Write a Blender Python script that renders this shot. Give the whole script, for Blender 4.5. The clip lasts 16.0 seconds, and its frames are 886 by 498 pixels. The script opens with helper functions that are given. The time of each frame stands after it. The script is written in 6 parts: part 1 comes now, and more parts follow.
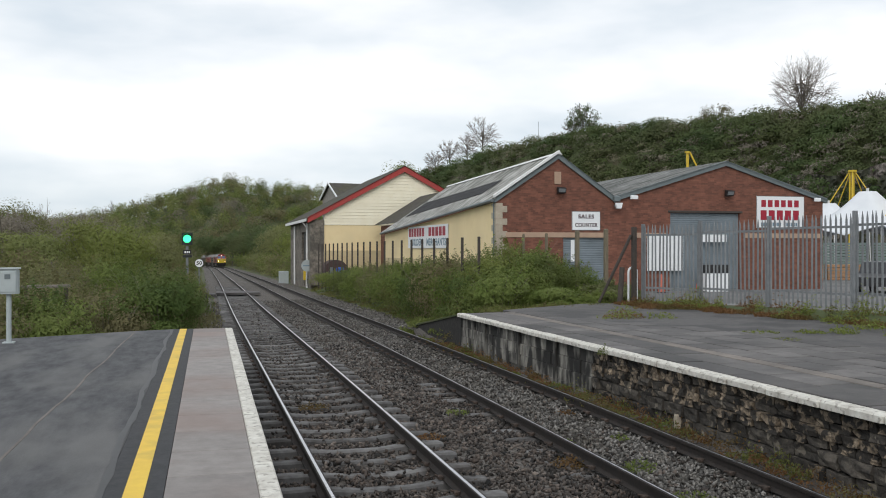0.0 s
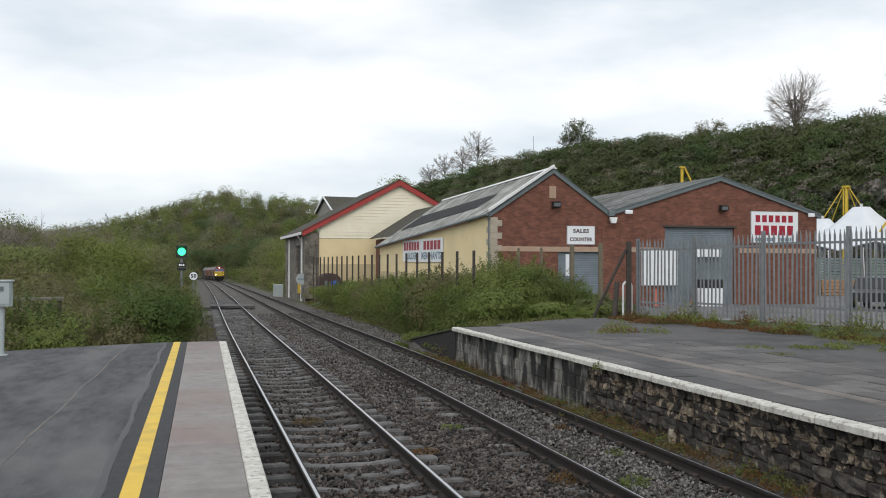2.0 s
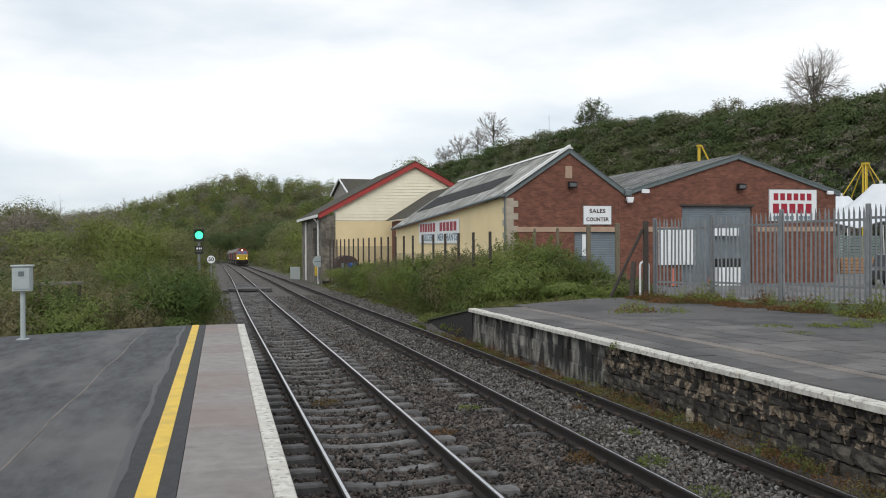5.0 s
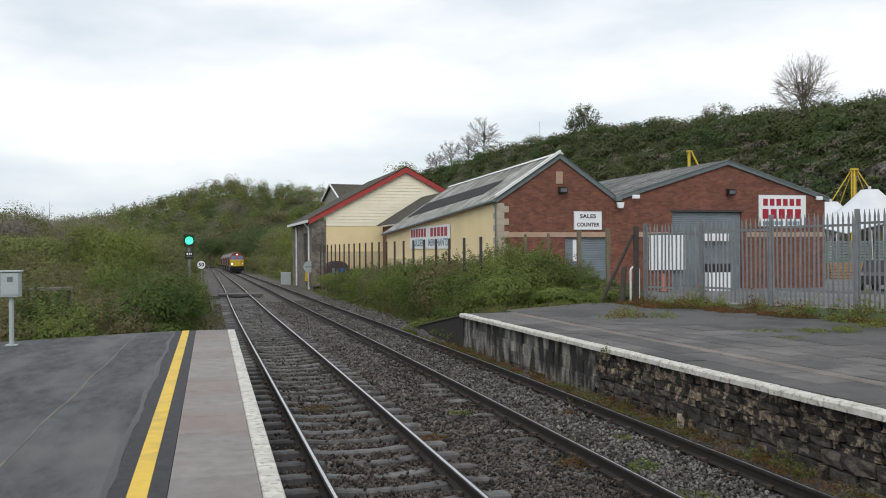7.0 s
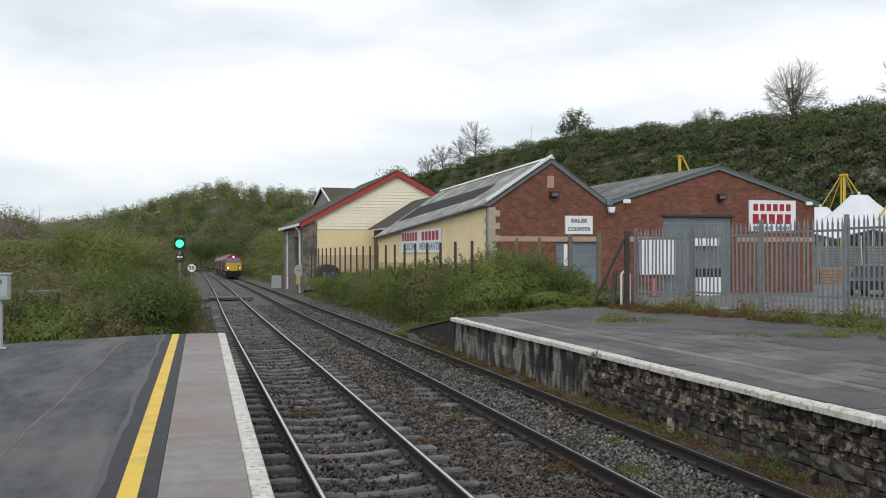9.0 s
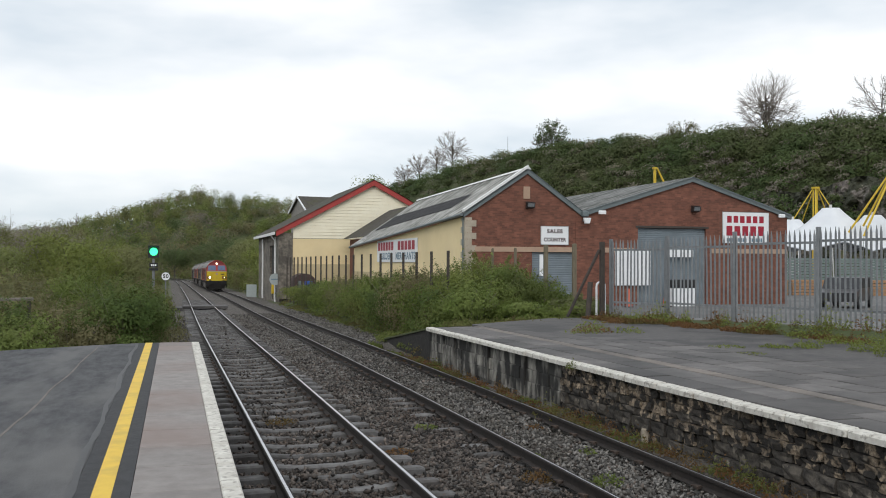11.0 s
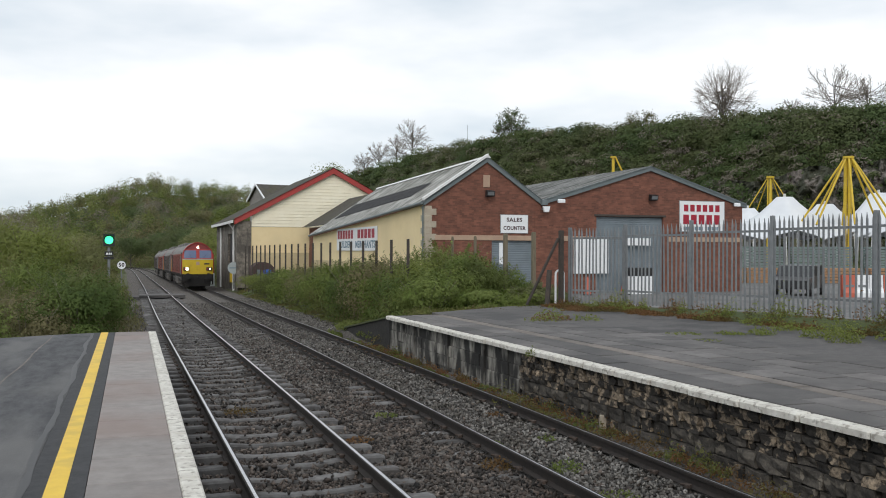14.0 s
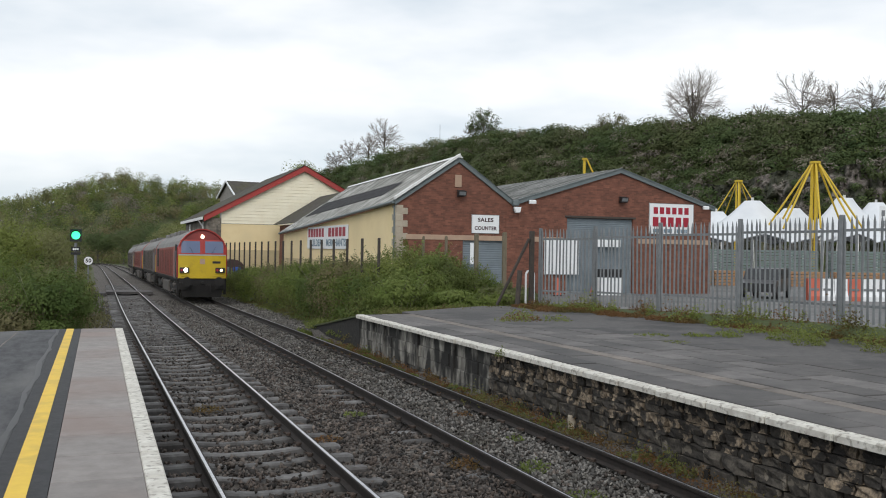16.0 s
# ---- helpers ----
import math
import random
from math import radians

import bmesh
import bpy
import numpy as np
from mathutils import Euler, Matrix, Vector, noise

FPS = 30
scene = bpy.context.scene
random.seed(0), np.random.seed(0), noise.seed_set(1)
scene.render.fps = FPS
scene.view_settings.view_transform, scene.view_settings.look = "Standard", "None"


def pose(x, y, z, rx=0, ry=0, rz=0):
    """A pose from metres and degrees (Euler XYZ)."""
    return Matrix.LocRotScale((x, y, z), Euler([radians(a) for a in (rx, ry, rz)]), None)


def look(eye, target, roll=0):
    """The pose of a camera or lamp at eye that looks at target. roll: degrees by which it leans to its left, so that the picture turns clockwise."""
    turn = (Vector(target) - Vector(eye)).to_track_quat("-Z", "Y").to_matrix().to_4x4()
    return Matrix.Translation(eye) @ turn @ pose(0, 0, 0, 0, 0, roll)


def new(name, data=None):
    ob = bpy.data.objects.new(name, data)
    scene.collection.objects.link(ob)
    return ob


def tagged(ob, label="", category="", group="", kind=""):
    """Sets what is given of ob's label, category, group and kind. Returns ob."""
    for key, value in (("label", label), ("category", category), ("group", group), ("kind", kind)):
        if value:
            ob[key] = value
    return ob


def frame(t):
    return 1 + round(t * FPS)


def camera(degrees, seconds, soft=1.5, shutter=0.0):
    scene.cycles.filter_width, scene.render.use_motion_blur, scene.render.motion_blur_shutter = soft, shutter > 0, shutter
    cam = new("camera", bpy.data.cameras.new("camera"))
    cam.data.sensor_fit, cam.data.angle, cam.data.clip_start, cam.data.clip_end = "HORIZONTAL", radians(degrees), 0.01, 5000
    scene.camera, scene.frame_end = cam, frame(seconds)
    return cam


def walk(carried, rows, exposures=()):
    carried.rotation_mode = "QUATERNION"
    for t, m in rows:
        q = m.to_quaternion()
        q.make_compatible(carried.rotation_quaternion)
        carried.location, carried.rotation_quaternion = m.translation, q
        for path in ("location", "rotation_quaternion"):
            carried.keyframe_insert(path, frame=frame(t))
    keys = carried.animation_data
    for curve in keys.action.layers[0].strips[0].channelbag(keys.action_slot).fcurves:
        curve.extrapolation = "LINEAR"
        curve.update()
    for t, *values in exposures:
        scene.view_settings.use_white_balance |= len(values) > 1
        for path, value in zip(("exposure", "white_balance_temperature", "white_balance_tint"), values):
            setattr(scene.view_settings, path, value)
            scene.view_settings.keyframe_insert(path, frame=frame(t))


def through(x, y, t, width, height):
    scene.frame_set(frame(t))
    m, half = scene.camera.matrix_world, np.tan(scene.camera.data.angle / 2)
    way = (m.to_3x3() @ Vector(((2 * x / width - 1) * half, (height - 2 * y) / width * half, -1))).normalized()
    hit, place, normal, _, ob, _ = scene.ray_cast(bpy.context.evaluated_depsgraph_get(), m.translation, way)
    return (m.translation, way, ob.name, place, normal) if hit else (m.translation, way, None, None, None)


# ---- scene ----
# ---------------------------------------------------------------- camera: held in the hand on the platform, turning right
cam = camera(51.55, 16.0, soft=1.0)
EYE = (0.0, 0.0, 2.58)
TURNS = [  # seconds, degrees right of the track, degrees up, degrees leaning right
    (0, 14.962, -0.070, 0.000),
    (0.5, 15.286, 0.126, 0.066),
    (1, 15.482, 0.409, -0.004),
    (1.5, 15.437, 0.794, -0.204),
    (2, 15.278, 0.794, -0.213),
    (2.5, 15.229, 0.833, -0.290),
    (3, 14.965, 0.350, -0.289),
    (3.5, 14.858, -0.053, -0.154),
    (4, 14.638, -0.347, 0.033),
    (6.3, 14.068, -0.277, 0.330),
    (6.5, 14.350, -0.167, 0.379),
    (7, 14.843, -0.043, 0.302),
    (7.5, 15.106, 0.289, 0.189),
    (8, 15.193, 0.226, 0.186),
    (8.5, 15.210, 0.095, 0.245),
    (9, 15.395, 0.200, 0.113),
    (11.5, 17.026, 0.850, -0.217),
    (12, 17.037, 0.668, -0.236),
    (12.5, 17.410, 0.578, -0.266),
    (13, 18.377, 0.419, 0.365),
    (13.5, 19.260, -0.068, -0.415),
    (14, 19.387, 0.096, -0.195),
    (14.5, 19.640, 0.358, -0.195),
    (15, 20.412, 0.321, -0.366),
    (15.5, 20.749, 0.114, -0.322),
    (16, 21.199, 0.078, -0.856),
]


def aim(yaw, pitch, lean):
    y, p = radians(yaw), radians(pitch)
    d = Vector((math.sin(y) * math.cos(p), math.cos(y) * math.cos(p), math.sin(p)))
    return look(EYE, Vector(EYE) + d * 10, -lean)


walk(cam, [(t, aim(a, b, c)) for t, a, b, c in TURNS])

# ---------------------------------------------------------------- light: overcast spring sky
SUN_UP, SUN_TURN = radians(39), radians(207)
world = bpy.data.worlds.new("sky")
scene.world = world
world.use_nodes = True
wn, wl = world.node_tree.nodes, world.node_tree.links
wn.clear()
w_out = wn.new("ShaderNodeOutputWorld")
w_bg = wn.new("ShaderNodeBackground")
w_bg2 = wn.new("ShaderNodeBackground")
w_add = wn.new("ShaderNodeAddShader")
w_sky = wn.new("ShaderNodeTexSky")
w_sky.sky_type, w_sky.sun_disc = "NISHITA", False
w_sky.sun_elevation, w_sky.sun_rotation = SUN_UP, SUN_TURN
w_co = wn.new("ShaderNodeTexCoord")
w_map = wn.new("ShaderNodeMapping")
w_map.inputs["Scale"].default_value = (1.0, 1.0, 3.2)
w_map.inputs["Location"].default_value = (3.1, 0.7, 0.2)
w_noise = wn.new("ShaderNodeTexNoise")
w_noise.inputs["Scale"].default_value = 2.3
w_noise.inputs["Detail"].default_value = 5
w_noise.inputs["Roughness"].default_value = 0.5
w_ramp = wn.new("ShaderNodeValToRGB")
w_ramp.color_ramp.elements[0].position, w_ramp.color_ramp.elements[0].color = 0.38, (0.60, 0.69, 0.77, 1)
w_ramp.color_ramp.elements[1].position, w_ramp.color_ramp.elements[1].color = 0.62, (1.03, 1.04, 1.05, 1)
wl.new(w_co.outputs["Generated"], w_map.inputs["Vector"])
wl.new(w_map.outputs["Vector"], w_noise.inputs["Vector"])
wl.new(w_noise.outputs["Fac"], w_ramp.inputs["Fac"])
wl.new(w_ramp.outputs["Color"], w_bg.inputs["Color"])
wl.new(w_sky.outputs["Color"], w_bg2.inputs["Color"])
w_bg.inputs["Strength"].default_value = 0.96
w_bg2.inputs["Strength"].default_value = 0.012
wl.new(w_bg.outputs[0], w_add.inputs[0])
wl.new(w_bg2.outputs[0], w_add.inputs[1])
wl.new(w_add.outputs[0], w_out.inputs["Surface"])

sun = new("sun", bpy.data.lights.new("sun", "SUN"))
sun.data.energy, sun.data.angle, sun.data.color = 1.25, radians(40), (1.0, 0.97, 0.92)
sun.matrix_world = look((-30, -59, 54), (0, 0, 0))


# ---------------------------------------------------------------- materials
def surface(name, c1, c2, scale=6.0, rough=0.85, metal=0.0, bump=0.3, bscale=40.0, bdist=0.01, stain=None, sscale=0.6, samt=0.5,
            local=False, vary=0.0, island=0.0, spec=0.5, stretch=(1, 1, 1), slo=0.45, shi=0.65):
    """Two colours mixed by grain, a third by large stains, relief by fine noise; pieces differ a little in brightness."""
    m = bpy.data.materials.new(name)
    m.use_nodes = True
    n, l = m.node_tree.nodes, m.node_tree.links
    b = n["Principled BSDF"]
    if local:
        co = n.new("ShaderNodeTexCoord").outputs["Object"]
    else:
        co = n.new("ShaderNodeNewGeometry").outputs["Position"]
    mp = n.new("ShaderNodeMapping")
    mp.inputs["Scale"].default_value = stretch
    l.new(co, mp.inputs["Vector"])
    co = mp.outputs["Vector"]
    t1 = n.new("ShaderNodeTexNoise")
    t1.inputs["Scale"].default_value, t1.inputs["Detail"].default_value, t1.inputs["Roughness"].default_value = scale, 6, 0.65
    l.new(co, t1.inputs["Vector"])
    r1 = n.new("ShaderNodeMapRange")
    r1.inputs["From Min"].default_value, r1.inputs["From Max"].default_value = 0.35, 0.65
    l.new(t1.outputs["Fac"], r1.inputs["Value"])
    mx = n.new("ShaderNodeMix")
    mx.data_type = "RGBA"
    mx.inputs["A"].default_value, mx.inputs["B"].default_value = (*c1, 1), (*c2, 1)
    l.new(r1.outputs["Result"], mx.inputs["Factor"])
    col = mx.outputs["Result"]
    if stain:
        t2 = n.new("ShaderNodeTexNoise")
        t2.inputs["Scale"].default_value, t2.inputs["Detail"].default_value = sscale, 5
        l.new(co, t2.inputs["Vector"])
        r2 = n.new("ShaderNodeMapRange")
        r2.inputs["From Min"].default_value, r2.inputs["From Max"].default_value = slo, shi
        r2.inputs["To Max"].default_value = samt
        l.new(t2.outputs["Fac"], r2.inputs["Value"])
        m2 = n.new("ShaderNodeMix")
        m2.data_type = "RGBA"
        l.new(r2.outputs["Result"], m2.inputs["Factor"])
        l.new(col, m2.inputs["A"])
        m2.inputs["B"].default_value = (*stain, 1)
        col = m2.outputs["Result"]
    if vary or island:
        src = n.new("ShaderNodeObjectInfo").outputs["Random"] if vary else n.new("ShaderNodeNewGeometry").outputs["Random Per Island"]
        k = vary or island
        r3 = n.new("ShaderNodeMapRange")
        r3.inputs["To Min"].default_value, r3.inputs["To Max"].default_value = 1 - k, 1 + k
        l.new(src, r3.inputs["Value"])
        h = n.new("ShaderNodeHueSaturation")
        l.new(r3.outputs["Result"], h.inputs["Value"])
        l.new(col, h.inputs["Color"])
        col = h.outputs["Color"]
    l.new(col, b.inputs["Base Color"])
    b.inputs["Roughness"].default_value, b.inputs["Metallic"].default_value = rough, metal
    b.inputs["Specular IOR Level"].default_value = spec
    if bump:
        t3 = n.new("ShaderNodeTexNoise")
        t3.inputs["Scale"].default_value, t3.inputs["Detail"].default_value = bscale, 4
        l.new(co, t3.inputs["Vector"])
        bp = n.new("ShaderNodeBump")
        bp.inputs["Strength"].default_value, bp.inputs["Distance"].default_value = bump, bdist
        l.new(t3.outputs["Fac"], bp.inputs["Height"])
        l.new(bp.outputs["Normal"], b.inputs["Normal"])
    return m


def brickwork(name, c1, c2, mortar, w=0.235, h=0.078):
    m = surface(name, c1, c2, 2.5, 0.9, bump=0)
    n, l = m.node_tree.nodes, m.node_tree.links
    b = n["Principled BSDF"]
    old = b.inputs["Base Color"].links[0].from_socket
    g = n.new("ShaderNodeNewGeometry")
    s = n.new("ShaderNodeSeparateXYZ")
    l.new(g.outputs["Position"], s.inputs[0])
    a = n.new("ShaderNodeMath")
    l.new(s.outputs["X"], a.inputs[0])
    l.new(s.outputs["Y"], a.inputs[1])
    c = n.new("ShaderNodeCombineXYZ")
    l.new(a.outputs[0], c.inputs["X"])
    l.new(s.outputs["Z"], c.inputs["Y"])
    br = n.new("ShaderNodeTexBrick")
    br.inputs["Scale"].default_value = 1.0
    br.inputs["Brick Width"].default_value, br.inputs["Row Height"].default_value = w, h
    br.inputs["Mortar Size"].default_value = 0.006
    br.inputs["Color1"].default_value, br.inputs["Color2"].default_value = (0.75, 0.75, 0.75, 1), (1.25, 1.2, 1.15, 1)
    br.inputs["Mortar"].default_value = (*mortar, 1)
    l.new(c.outputs[0], br.inputs["Vector"])
    mu = n.new("ShaderNodeMix")
    mu.data_type, mu.blend_type = "RGBA", "MULTIPLY"
    mu.inputs["Factor"].default_value = 1
    l.new(old, mu.inputs["A"])
    l.new(br.outputs["Color"], mu.inputs["B"])
    l.new(mu.outputs["Result"], b.inputs["Base Color"])
    bp = n.new("ShaderNodeBump")
    bp.inputs["Strength"].default_value, bp.inputs["Distance"].default_value, bp.invert = 0.5, 0.006, True
    l.new(br.outputs["Fac"], bp.inputs["Height"])
    l.new(bp.outputs["Normal"], b.inputs["Normal"])
    return m


def glowing(name, colour, strength):
    m = bpy.data.materials.new(name)
    m.use_nodes = True
    b = m.node_tree.nodes["Principled BSDF"]
    b.inputs["Base Color"].default_value = (*colour, 1)
    b.inputs["Emission Color"].default_value, b.inputs["Emission Strength"].default_value = (*colour, 1), strength
    return m


def foliage(name, c1, c2, c3, scale=0.5, through=0.42):
    """Leaves: each its own shade, clumps of another, some light passing through."""
    m = surface(name, c1, c2, scale, 0.7, bump=0, stain=c3, sscale=scale * 0.35, samt=0.9, island=0.16, spec=0.25)
    n, l = m.node_tree.nodes, m.node_tree.links
    b, out = n["Principled BSDF"], n["Material Output"]
    tr = n.new("ShaderNodeBsdfTranslucent")
    l.new(b.inputs["Base Color"].links[0].from_socket, tr.inputs["Color"])
    mx = n.new("ShaderNodeMixShader")
    mx.inputs["Fac"].default_value = through
    l.new(b.outputs[0], mx.inputs[1])
    l.new(tr.outputs[0], mx.inputs[2])
    l.new(mx.outputs[0], out.inputs["Surface"])
    return m


M_ASPHALT = surface("asphalt", (0.032, 0.033, 0.036), (0.088, 0.088, 0.092), 5, 0.75, bump=0.6, bscale=60, bdist=0.006, stain=(0.13, 0.127, 0.124), sscale=1.0, samt=0.75, stretch=(1, 0.3, 1), slo=0.47, shi=0.64, spec=0.3)
M_ASPHALT_DARK = surface("fresh asphalt", (0.022, 0.023, 0.025), (0.040, 0.040, 0.043), 12, 0.7, bump=0.4, bscale=80, bdist=0.005, spec=0.3)
M_OLDTAR = surface("old tarmac", (0.062, 0.057, 0.056), (0.101, 0.094, 0.090), 7, 0.72, bump=0.5, bscale=60, bdist=0.006, stain=(0.036, 0.034, 0.034), sscale=0.7, samt=0.85, slo=0.48, shi=0.6)
M_SLAB = surface("concrete slab", (0.205, 0.185, 0.175), (0.27, 0.245, 0.23), 5, 0.75, bump=0.25, bscale=60, bdist=0.004, stain=(0.20, 0.145, 0.125), sscale=0.5, samt=0.65, vary=0.12)
M_PAVER = surface("grey stone flag", (0.077, 0.070, 0.067), (0.121, 0.111, 0.105), 4, 0.68, bump=0.35, bscale=40, bdist=0.005, stain=(0.045, 0.042, 0.040), sscale=0.8, samt=0.8, vary=0.34)
M_PAVER_WARM = surface("buff stone edging", (0.150, 0.128, 0.112), (0.205, 0.178, 0.156), 5, 0.8, bump=0.25, bscale=50, bdist=0.004, stain=(0.085, 0.076, 0.068), sscale=1.6, samt=0.6, vary=0.14)
M_WHITE = surface("worn white paint", (0.66, 0.64, 0.58), (0.48, 0.45, 0.40), 6, 0.7, bump=0.5, bscale=35, bdist=0.006, stain=(0.20, 0.18, 0.15), sscale=15, samt=0.65, slo=0.54, shi=0.64)
M_YELLOW = surface("yellow line paint", (0.75, 0.50, 0.045), (0.68, 0.44, 0.04), 6, 0.6, bump=0.1, bscale=60, bdist=0.002, stain=(0.40, 0.28, 0.06), sscale=3, samt=0.35)
M_BALLAST = surface("ballast stone", (0.013, 0.011, 0.010), (0.118, 0.097, 0.083), 3, 0.8, bump=0.3, bscale=60, bdist=0.005, stain=(0.042, 0.027, 0.020), sscale=0.8, samt=0.6, island=0.95)
M_BALLAST_BED = surface("ballast bed", (0.034, 0.030, 0.027), (0.165, 0.148, 0.132), 14, 0.95, bump=1.0, bscale=18, bdist=0.04, stain=(0.065, 0.052, 0.042), sscale=0.5, samt=0.5)
M_BALLAST_GREY = surface("grey ballast stone", (0.082, 0.077, 0.071), (0.180, 0.170, 0.158), 3, 0.9, bump=0.3, bscale=60, bdist=0.005, stain=(0.062, 0.054, 0.042), sscale=1.4, samt=0.7, island=0.75)
M_SLEEPER = surface("grey sleeper", (0.088, 0.084, 0.083), (0.150, 0.146, 0.144), 8, 0.8, bump=0.3, bscale=50, bdist=0.004, stain=(0.036, 0.030, 0.027), sscale=2.4, samt=0.85, vary=0.3)
M_RAIL_TOP = surface("polished rail head", (0.66, 0.66, 0.68), (0.42, 0.42, 0.44), 20, 0.3, metal=1.0, bump=0)
M_RAIL_SIDE = surface("rusty rail web", (0.013, 0.010, 0.009), (0.026, 0.019, 0.015), 12, 0.85, bump=0.2, bscale=60)
M_IRON = surface("rusty clip", (0.06, 0.04, 0.03), (0.04, 0.03, 0.025), 30, 0.85, bump=0, vary=0.2)
M_STONE = surface("weathered limestone", (0.062, 0.049, 0.037), (0.29, 0.226, 0.158), 18, 0.92, bump=1.0, bscale=30, bdist=0.02, stain=(0.013, 0.012, 0.011), sscale=6.5, samt=0.93, vary=0.5, slo=0.46, shi=0.51)
M_STONE_DARK = surface("dark wall block", (0.022, 0.019, 0.017), (0.095, 0.083, 0.068), 9, 0.92, bump=0.9, bscale=26, bdist=0.02, stain=(0.22, 0.19, 0.15), sscale=6.0, samt=0.75, vary=0.4, slo=0.59, shi=0.63)
M_STONE_BED = surface("dark wall mortar", (0.016, 0.015, 0.014), (0.032, 0.029, 0.026), 8, 0.95, bump=0.6, bscale=20, bdist=0.02)
M_CONCRETE = surface("streaked concrete block", (0.060, 0.056, 0.051), (0.30, 0.285, 0.25), 3.2, 0.88, bump=0.5, bscale=30, bdist=0.006, stain=(0.016, 0.015, 0.014), sscale=2.0, samt=0.96, vary=0.3, stretch=(1, 1.5, 0.5), slo=0.44, shi=0.55)
M_BRICK = brickwork("red brick", (0.140, 0.058, 0.040), (0.205, 0.086, 0.058), (0.95, 1.05, 1.1))
M_BAND = surface("buff string course", (0.38, 0.26, 0.19), (0.44, 0.31, 0.22), 3, 0.85, bump=0.1)
M_QUOIN = surface("buff quoin stone", (0.36, 0.31, 0.24), (0.45, 0.39, 0.31), 3, 0.85, bump=0.2, vary=0.1)
M_CREAM = surface("cream render", (0.80, 0.64, 0.37), (0.86, 0.70, 0.42), 1.2, 0.85, bump=0.1, bscale=30, stain=(0.66, 0.53, 0.31), sscale=0.6, samt=0.4)
M_CREAM_LOW = surface("dingy cream render", (0.52, 0.42, 0.25), (0.60, 0.48, 0.29), 1.2, 0.85, bump=0.1, bscale=30)
M_BOARD = surface("cream weatherboard", (0.83, 0.76, 0.58), (0.88, 0.82, 0.65), 1.5, 0.7, bump=0.1, vary=0.03)
M_RED = surface("red painted bargeboard", (0.40, 0.045, 0.038), (0.34, 0.04, 0.034), 3, 0.65, bump=0.05, stain=(0.24, 0.06, 0.05), sscale=1.2, samt=0.4)
M_ROOF = surface("weathered roof sheet", (0.17, 0.168, 0.155), (0.50, 0.49, 0.465), 4.5, 0.8, bump=0.3, bscale=20, stain=(0.085, 0.088, 0.072), sscale=1.5, samt=0.85, stretch=(0.45, 1.7, 0.45), slo=0.48, shi=0.58)
M_ROOF_OLD = surface("dark weathered roof sheet", (0.10, 0.102, 0.098), (0.25, 0.25, 0.24), 4.5, 0.8, bump=0.3, bscale=20, stain=(0.055, 0.058, 0.05), sscale=1.2, samt=0.85, stretch=(0.45, 1.7, 0.45), slo=0.46, shi=0.58)
M_ROOF_DARK = surface("dark rooflight", (0.045, 0.045, 0.047), (0.075, 0.075, 0.077), 3, 0.9, bump=0.1, spec=0.1)
M_RIDGE = surface("pale ridge capping", (0.66, 0.66, 0.65), (0.78, 0.78, 0.77), 4, 0.6, bump=0.1)
M_SLATE = surface("slate roof", (0.055, 0.050, 0.045), (0.100, 0.092, 0.082), 3, 0.9, bump=0.3, bscale=12, stain=(0.085, 0.084, 0.045), sscale=0.8, samt=0.6, spec=0.2)
M_TRIM = surface("grey green steel trim", (0.12, 0.145, 0.15), (0.145, 0.17, 0.175), 4, 0.5, bump=0.05)
M_SHUTTER = surface("grey roller shutter", (0.16, 0.195, 0.22), (0.19, 0.225, 0.25), 2, 0.5, bump=0.05, stain=(0.13, 0.155, 0.17), sscale=0.8, samt=0.5)
M_STEEL = surface("galvanised steel", (0.165, 0.175, 0.184), (0.215, 0.224, 0.232), 6, 0.5, metal=0.15, bump=0.1, vary=0.12)
M_POST = surface("dark rusted post", (0.045, 0.04, 0.036), (0.07, 0.055, 0.045), 9, 0.85, bump=0.2)
M_TIMBER = surface("weathered timber", (0.13, 0.11, 0.075), (0.19, 0.16, 0.11), 6, 0.85, bump=0.3, stretch=(4, 4, 0.6))
M_SHEDSTONE = surface("old shed masonry", (0.105, 0.092, 0.078), (0.26, 0.228, 0.188), 5, 0.9, bump=0.9, bscale=6, bdist=0.04, stain=(0.07, 0.064, 0.055), sscale=1.2, samt=0.8, vary=0.1)
M_DARKWOOD = surface("dark doorway boards", (0.035, 0.033, 0.032), (0.05, 0.047, 0.045), 6, 0.8, bump=0.1)
M_SIGN = surface("white sign board", (0.78, 0.79, 0.80), (0.82, 0.83, 0.84), 2, 0.45, bump=0)
M_SIGNRED = surface("crimson lettering", (0.36, 0.014, 0.035), (0.31, 0.012, 0.03), 4, 0.5, bump=0)
M_SIGNBLUE = surface("blue grey lettering", (0.13, 0.20, 0.26), (0.16, 0.24, 0.30), 4, 0.5, bump=0)
M_SIGNDARK = surface("dark maroon lettering", (0.05, 0.018, 0.022), (0.06, 0.022, 0.028), 4, 0.5, bump=0)
M_BLACK = surface("black paint", (0.015, 0.015, 0.016), (0.022, 0.022, 0.023), 8, 0.5, bump=0.05)
M_GREYBOX = surface("grey painted metal", (0.36, 0.40, 0.40), (0.40, 0.44, 0.44), 5, 0.55, bump=0.05)
M_TENT = surface("white tent fabric", (0.64, 0.66, 0.69), (0.70, 0.72, 0.745), 0.7, 0.6, bump=0)
M_MAST = surface("yellow mast paint", (0.62, 0.43, 0.03), (0.56, 0.38, 0.03), 2, 0.5, bump=0)
